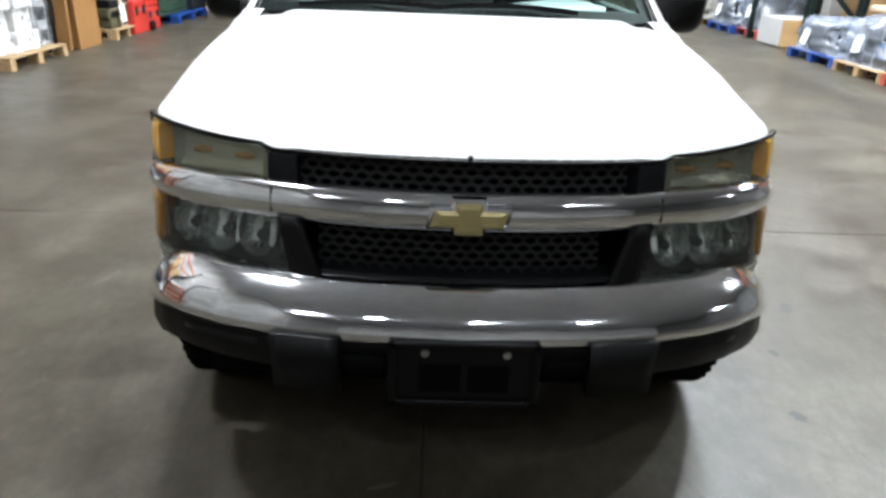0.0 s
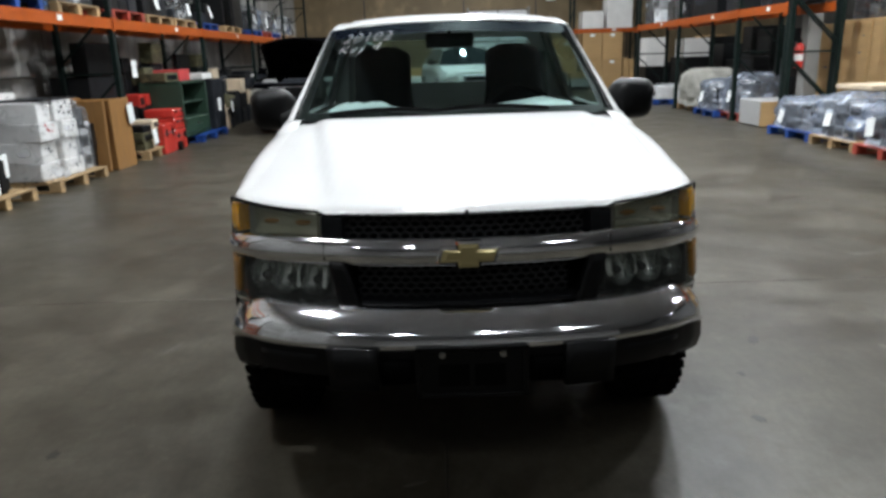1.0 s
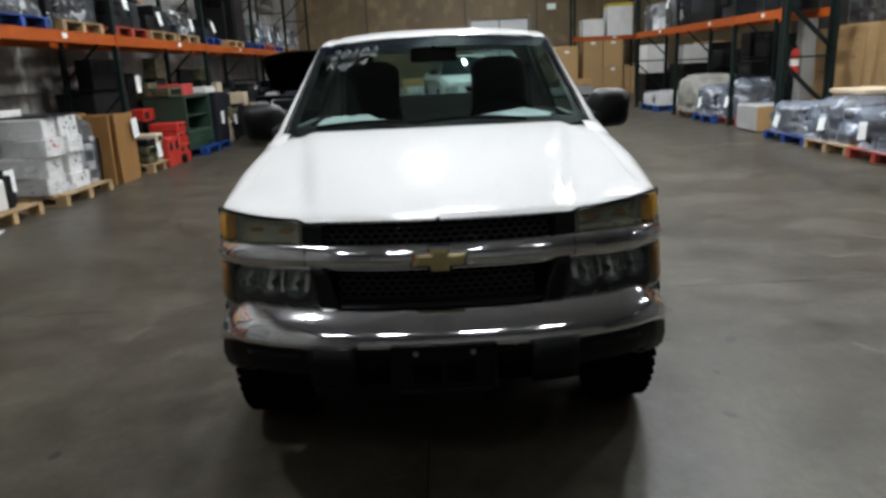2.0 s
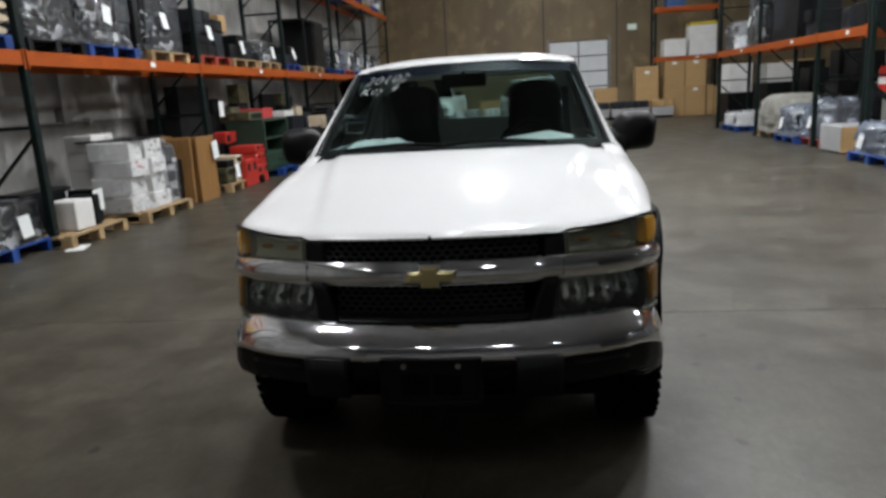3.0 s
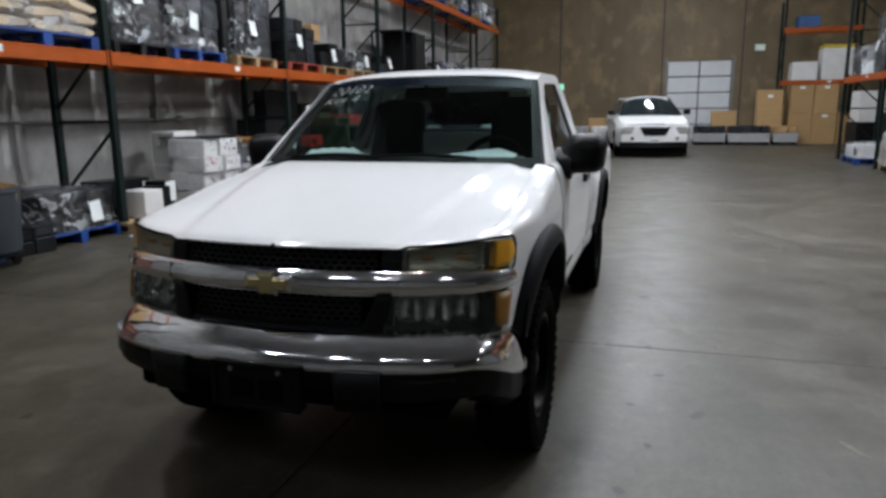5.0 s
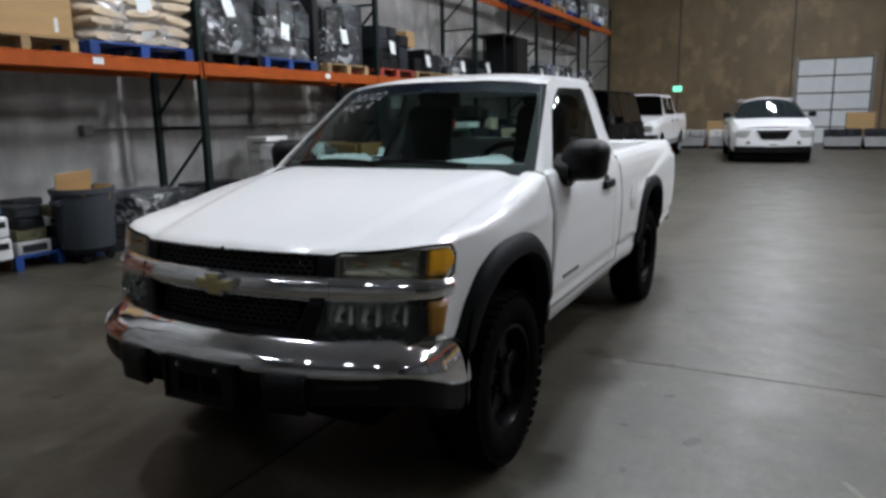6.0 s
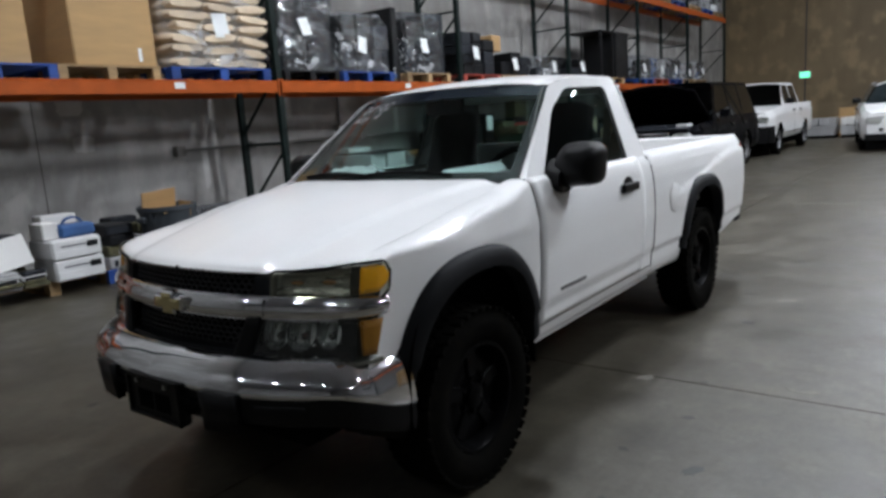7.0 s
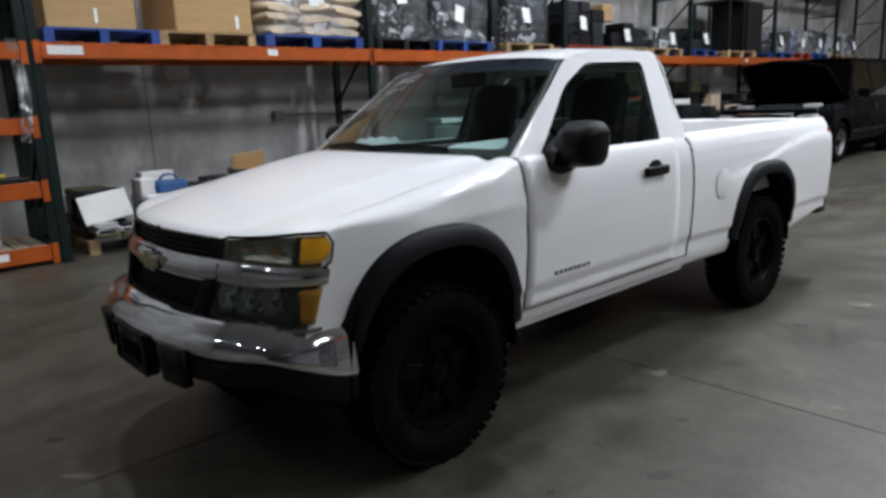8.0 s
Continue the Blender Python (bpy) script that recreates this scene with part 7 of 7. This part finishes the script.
# ---- other parked vehicles ----
def vehicle(name, label, category, x, y, paint, L, W, yf, yr, wheel, deck, low, cab, glass_mat, grille_fn, open_hood=False, turn=0.0, bed=None, windows=(), roof_w=0.70, crown=0.0):
    """A road vehicle that faces -y, its nose at y. deck: (y, z) along the upper edge of the lower body. cab: base front, roof front, roof rear, base rear, roof height, belt."""
    v = thing(name, label, category, pose(x, y, 0, 0, 0, turn))
    dy, dz = [p[0] for p in deck], [p[1] for p in deck]

    def deck_z(q):
        return float(np.interp(q, dy, dz))

    def half(q):
        return W / 2 * (1 - 0.13 * (1 - smooth(0.0, 0.55, q)) ** 2 - 0.05 * smooth(L - 0.35, L, q))

    def cut(q):
        z = low
        for c in (yf, yr):
            d = abs(q - c) / (wheel + 0.075)
            if d < 1:
                z = max(z, wheel + (wheel + 0.075) * math.sqrt(1 - d * d))
        return z

    cols = sorted(set([round(q, 4) for q in np.linspace(0, L, 40)] + [round(c + (wheel + 0.075) * math.sin(a), 4) for c in (yf, yr) for a in np.linspace(-math.pi / 2, math.pi / 2, 19)]))
    for sx in (1, -1):
        def side(u, w):
            q = cols[int(round(u * (len(cols) - 1)))]
            top = deck_z(q)
            z = lerp(cut(q), top, w)
            f = (z - low) / max(0.1, top - low)
            b = 1 - 0.06 * (1 - min(1, f / 0.25)) ** 2 - 0.10 * smooth(0.72, 1.0, f) ** 2
            return (sx * half(q) * b, q, z)
        part("body_side", Kit().grid(side, len(cols) - 1, 10), paint, v, "", True, 60)
        for c in (yf, yr):
            part("arch_liner", Kit().slab([(c - wheel - 0.08, low), (c + wheel + 0.08, low), (c + wheel + 0.08, wheel * 2 + 0.06), (c - wheel - 0.08, wheel * 2 + 0.06)], 0, sx * W * 0.2, sx * W * 0.36), VOID, v)

    def top_fn(a, b):
        def fn(u, w):
            q, s = lerp(a, b, w), lerp(-1, 1, u)
            return (s * half(q) * 0.9, q - (0.10 * (1 - s * s) if a == 0 and w == 0 else 0), deck_z(q) + 0.03 * (1 - s * s))
        return fn
    if open_hood:
        part("engine_bay", Kit().span((-W * 0.4, 0.12, low + 0.3), (W * 0.4, cab[0], deck_z(0.3) - 0.06), 0.02), VOID, v, "dark open engine bay")
        part("slam_panel", Kit().span((-W * 0.42, 0.0, deck_z(0.1) - 0.1), (W * 0.42, 0.16, deck_z(0.1)), 0.03), EQUIP_GREY, v)
        hl = cab[0] - 0.05
        h = part("hood", Kit().grid(lambda u, w: (lerp(-1, 1, u) * W * 0.43 * (1 - 0.10 * w - 0.12 * smooth(0.75, 1.0, w) ** 2), -hl * w + 0.10 * lerp(-1, 1, u) ** 2 * w, 0.05 * (1 - lerp(-1, 1, u) ** 2) - 0.10 * smooth(0.7, 1.0, w) ** 2), 16, 14), paint, v, "raised black hood", True, at=pose(0, cab[0] + 0.02, deck_z(cab[0]) + 0.04, -34, 0, 0))
        thick(h, 0.035)
        part("engine_cover", Kit().span((-0.35, 0.35, deck_z(0.3) - 0.07), (0.3, 0.95, deck_z(0.3) + 0.02), 0.05), EQUIP_GREY, v)
        part("battery", Kit().span((0.5, 0.3, deck_z(0.3) - 0.07), (0.75, 0.6, deck_z(0.3) + 0.03), 0.02), EQUIP_PALE, v)
        part("coolant_tank", Kit().span((-0.75, 0.35, deck_z(0.3) - 0.07), (-0.52, 0.7, deck_z(0.3) + 0.02), 0.05), EQUIP_PALE, v)
    else:
        part("hood", Kit().grid(top_fn(0, cab[0] + 0.05), 14, 10), paint, v, "", True, 60)
    if bed:
        part("bed_floor", Kit().span((-W * 0.42, cab[3], low + 0.35), (W * 0.42, L - 0.05, low + 0.4), 0.0), paint, v)
        part("tailgate", Kit().span((-W * 0.44, L - 0.06, low + 0.2), (W * 0.44, L, deck_z(L)), 0.015), paint, v)
        for sx in (1, -1):
            part("bed_rail", Kit().span((sx * W * 0.40, cab[3], deck_z(L) - 0.4), (sx * W * 0.452, L, deck_z(L) + 0.01), 0.015), paint, v)
    # nose and tail
    nose_kit = Kit().grid(lambda u, w: (lerp(-1, 1, u) * half(0.0) * (1 - 0.03 * (2 * w - 1) ** 2), -0.10 * (1 - lerp(-1, 1, u) ** 2) - 0.03 * math.sin(math.pi * w), lerp(low, deck_z(0.0), w)), 16, 8)
    part("nose", nose_kit, paint, v, "", True)
    part("tail", Kit().span((-half(L) * 0.97, L - 0.03, low), (half(L) * 0.97, L, deck_z(L)), 0.01), paint, v)
    part("floor_pan", Kit().span((-W * 0.4, 0.1, 0.2), (W * 0.4, L - 0.1, low + 0.04), 0.0), VOID, v)
    # greenhouse
    c0, c1, c2, c3, zr, zb = cab
    wb, wt = W / 2 * 0.905, W / 2 * roof_w

    def gx(z, s):
        return s * lerp(wb, wt, (z - zb) / (zr - zb))
    roof = part("roof", Kit().grid(lambda u, w: (gx(zr - 0.03, lerp(-1, 1, u)), lerp(c1 - 0.05, c2 + 0.05, w) - 0.1 * (1 - lerp(-1, 1, u) ** 2) * (1 - w), zr - 0.03 + 0.035 * (1 - lerp(-1, 1, u) ** 4) - crown * lerp(-1, 1, u) ** 2), 12, 8), paint, v, "", True)
    thick(roof, 0.04)
    part("windshield", Kit().grid(lambda u, w: (gx(lerp(zb, zr - 0.03, w), lerp(-1, 1, u)) * 0.95, lerp(c0, c1, w) - 0.12 * (1 - lerp(-1, 1, u) ** 2), lerp(zb, zr - 0.03 - crown * lerp(-1, 1, u) ** 2, w)), 12, 8), glass_mat, v, "", True)
    part("rear_glass", Kit().grid(lambda u, w: (gx(lerp(zb, zr - 0.03, w), lerp(-1, 1, u)) * 0.95, lerp(c3, c2, w), lerp(zb, zr - 0.03, w)), 4, 4), glass_mat, v)
    part("cabin", Kit().span((-wt * 0.9, c0 + 0.55, low + 0.2), (wt * 0.9, c3 - 0.15, zb + 0.05), 0.05), VOID, v)
    for sx in (1, -1):
        for a, b in windows:
            z0, z1 = zb + 0.03, zr - 0.09

            def wy(q, z):
                f = (z - zb) / (zr - zb)
                return max(lerp(c0 + 0.12, c1 + 0.1, f), min(lerp(c3 - 0.1, c2 - 0.06, f), q))
            part("side_window", Kit().grid(lambda u, w: (gx(lerp(z0, z1, w), sx) + sx * 0.004, wy(lerp(a, b, u), lerp(z0, z1, w)), lerp(z0, z1, w)), 6, 4), glass_mat, v)
        part("side_frame", Kit().add([(gx(zb, sx), c0, zb), (gx(zb, sx), c3, zb), (gx(zr - 0.02, sx), c2 + 0.03, zr - 0.02), (gx(zr - 0.02, sx), c1 - 0.03, zr - 0.02)], [(0, 1, 2, 3)]), paint, v)
        m = part("side_mirror", Kit().box((sx * (W / 2 + 0.06), c0 + 0.3, zb + 0.1), (0.2, 0.1, 0.15), 0.04), paint if paint is not PAINT else BLACK, v)
        lamp = part("headlight", Kit().box((sx * W * 0.36, 0.0, deck_z(0.0) - 0.17), (W * 0.17, 0.16, 0.15), 0.03), REFLECTOR_DULL, v)
        part("side_trim", Kit().span((sx * (W / 2 - 0.012), yf + wheel + 0.15, low + 0.16), (sx * (W / 2 + 0.006), yr - wheel - 0.15, low + 0.22), 0.006), BLACK if paint is BLACK_PAINT else paint, v)
        for dq in windows:
            part("door_line", Kit().span((sx * (W / 2 * 0.99), dq[1] - 0.005, low + 0.1), (sx * (W / 2 + 0.002), dq[1] + 0.005, zb - 0.12), 0.0), JOINT, v)
            part("door_handle", Kit().span((sx * (W / 2 * 0.97), dq[1] - 0.25, zb - 0.17), (sx * (W / 2 + 0.025), dq[1] - 0.08, zb - 0.135), 0.01), BLACK, v)
        for c in (yf, yr):
            w = new("wheel")
            w.parent = v
            w.matrix_basis = pose(sx * (W / 2 - 0.125), c, wheel, 0, 0, 0 if sx > 0 else 180)
            wheel_parts(w, wheel, 0.23, wheel * 0.62, False, RIM_GREY, 5)
    grille_fn(v, W, low, deck_z(0.0))
    return v


def suv_face(v, W, low, top):
    part("bumper", Kit().slab(rounded([(-W * 0.47, 0.25), (-W * 0.44, -0.1), (-W * 0.2, -0.17), (W * 0.2, -0.17), (W * 0.44, -0.1), (W * 0.47, 0.25)], 0.08), 2, low + 0.05, low + 0.36), BLACK_PAINT, v, "", True)
    part("grille", Kit().span((-W * 0.26, -0.14, top - 0.3), (W * 0.26, -0.09, top - 0.06), 0.02), CHROME, v)
    part("grille_mesh", Kit().span((-W * 0.24, -0.15, top - 0.27), (W * 0.24, -0.13, top - 0.09), 0.01), BLACK, v)


def pickup_face(v, W, low, top):
    part("bumper", Kit().slab(rounded([(-W * 0.5, 0.42), (-W * 0.475, -0.1), (-W * 0.2, -0.2), (W * 0.2, -0.2), (W * 0.475, -0.1), (W * 0.5, 0.42)], 0.08), 2, low - 0.06, low + 0.36), BLACK, v, "black front bumper", True)
    part("grille", Kit().span((-W * 0.27, -0.15, top - 0.36), (W * 0.27, -0.09, top - 0.08), 0.02), BLACK, v)
    part("grille_bar", Kit().span((-W * 0.27, -0.165, top - 0.25), (W * 0.27, -0.14, top - 0.19), 0.01), CHROME, v)


def van_face(v, W, low, top):
    part("grille", Kit().slab(rounded([(-0.40, top - 0.10), (0.40, top - 0.10), (0.30, top - 0.31), (-0.30, top - 0.31)], 0.06), 1, -0.15, -0.08), BLACK, v, "dark shield-shaped grille", True)
    part("lower_bumper", Kit().slab(rounded([(-W * 0.46, 0.2), (-W * 0.44, -0.06), (-W * 0.2, -0.15), (W * 0.2, -0.15), (W * 0.44, -0.06), (W * 0.46, 0.2)], 0.08), 2, low - 0.02, low + 0.14), BLACK, v, "", True)
    part("plate", Kit().span((-0.15, -0.165, low + 0.13), (0.15, -0.14, low + 0.23), 0.004), PAPER, v)
    part("plate_bar", Kit().span((-0.11, -0.168, low + 0.165), (0.11, -0.164, low + 0.195), 0.0), INK, v)
    part("grille_wing", Kit().slab(rounded([(-0.46, top - 0.055), (0.46, top - 0.055), (0.40, top - 0.105), (-0.40, top - 0.105)], 0.02), 1, -0.16, -0.09), CHROME, v, "chrome strip over the grille", True)
    # air dam drawn wide and low in black, for the shade beneath
    part("air_dam", Kit().span((-W * 0.44, 0.0, 0.07), (W * 0.44, 0.3, low), 0.02), VOID, v)
    for s in (-1, 1):
        part("lamp_cover", Kit().slab(rounded([(s * 0.50, top - 0.28), (s * 0.92, top - 0.24), (s * 0.93, top - 0.08), (s * 0.56, top - 0.06)], 0.05), 1, -0.075 if s > 0 else -0.075, 0.02), EQUIP_PALE, v, "clouded headlight cover", True)
        part("fog_lamp", Kit().rod((s * 0.62, -0.02, low + 0.24), (s * 0.62, -0.10, low + 0.24), 0.05, n=16), REFLECTOR, v)


vehicle("black_suv", "black full-size SUV with its hood raised", "SUV", -2.85, 11.45, BLACK_PAINT, 5.1, 2.0, 0.9, 3.85, 0.375, ((0, 1.02), (0.2, 1.06), (1.4, 1.14), (1.6, 1.15), (5.1, 1.15)), 0.36, (1.4, 2.05, 4.75, 5.02, 1.93, 1.15), GLASS_DARK, suv_face, True, windows=((1.7, 2.75), (2.85, 3.75), (3.85, 4.85)))
vehicle("white_crew_pickup", "white crew-cab pickup parked behind a black SUV", "pickup truck", -2.72, 17.3, PAINT, 5.8, 1.98, 0.95, 4.45, 0.39, ((0, 1.12), (0.2, 1.18), (1.45, 1.28), (1.7, 1.3), (5.8, 1.32)), 0.42, (1.5, 2.2, 3.75, 3.95, 1.93, 1.3), GLASS_DARK, pickup_face, bed=True, windows=((1.9, 2.85), (2.95, 3.75)))
vehicle("white_crossover", "white crossover facing the aisle near the dock door", "car", 1.16, 18.3, PAINT, 5.0, 2.12, 0.95, 3.9, 0.37, ((0, 0.93), (0.2, 1.0), (1.0, 1.14), (1.35, 1.19), (5.0, 1.18)), 0.30, (1.15, 2.1, 4.4, 4.95, 1.76, 1.17), GLASS_SMOKY, van_face, turn=8, roof_w=0.60, crown=0.075, windows=((1.5, 2.6), (2.7, 3.7), (3.8, 4.6)))

# ---- floor slabs ----
floor = thing("floor", "worn polished grey concrete slabs with dark joints and stains", "floor", kind="structure")
part("joint_bed", Kit().span((W0 - 0.1, S0 - 0.1, -0.12), (W1 + 0.1, N0 + 0.3, -0.012), 0.0), JOINT, floor)
JX, JY, PITCH = -0.085, 1.38, 7.1
xs = [W0] + [x for x in (JX + PITCH * i for i in range(-3, 5)) if W0 + 0.3 < x < W1 - 0.3] + [W1]
ys = [S0] + [y for y in (JY + PITCH * i for i in range(-5, 6)) if S0 + 0.3 < y < N0 - 0.3] + [N0 + 0.3]
for x0, x1 in zip(xs, xs[1:]):
    for y0, y1 in zip(ys, ys[1:]):
        part("slab", Kit().span((x0 + 0.003, y0 + 0.003, -0.11), (x1 - 0.003, y1 - 0.003, 0.0), 0.003), FLOOR, floor)


# oil drips and scuffs that stand out on the slabs
def blot(x, y, r, long, turn, material, name, seed):
    rnd = random.Random(seed)
    c, s = math.cos(radians(turn)), math.sin(radians(turn))
    pts = []
    for i in range(18):
        a = 2 * math.pi * i / 18
        f = r * rnd.uniform(0.65, 1.15)
        u, v = f * long * math.cos(a), f * math.sin(a)
        pts.append((x + u * c - v * s, y + u * s + v * c))
    part(name, Kit().slab(pts, 2, 0.0004, 0.0012), material, floor)


for i, (x, y, r) in enumerate(((1.18, 0.52, 0.018), (1.32, 0.95, 0.02), (1.49, 0.47, 0.034), (1.27, 0.1, 0.018), (1.17, -0.3, 0.024), (1.77, -0.59, 0.03), (1.2, 2.56, 0.028), (1.26, 1.41, 0.016), (-0.6, -1.09, 0.03), (-1.6, -0.4, 0.024), (2.6, 3.4, 0.03), (2.2, 5.6, 0.03))):
    blot(x, y, r, 1.5, 30 * i, STAIN, "oil_spot", 300 + i)
for i, (x, y, r, long, turn) in enumerate(((0.97, 1.35, 0.032, 1.8, 60), (1.32, 3.21, 0.05, 1.5, 20), (1.71, 1.5, 0.03, 2.5, 10), (-0.16, -1.1, 0.014, 6, 38), (-0.19, -0.66, 0.01, 5, 20), (-1.5, 0.6, 0.016, 6, 70), (2.1, 0.3, 0.018, 5, 120), (2.9, 1.9, 0.022, 6, 15), (1.7, -1.3, 0.014, 8, 80), (-1.3, -1.6, 0.016, 7, 150))):
    blot(x, y, r, long, turn, SCUFF, "scuff", 400 + i)
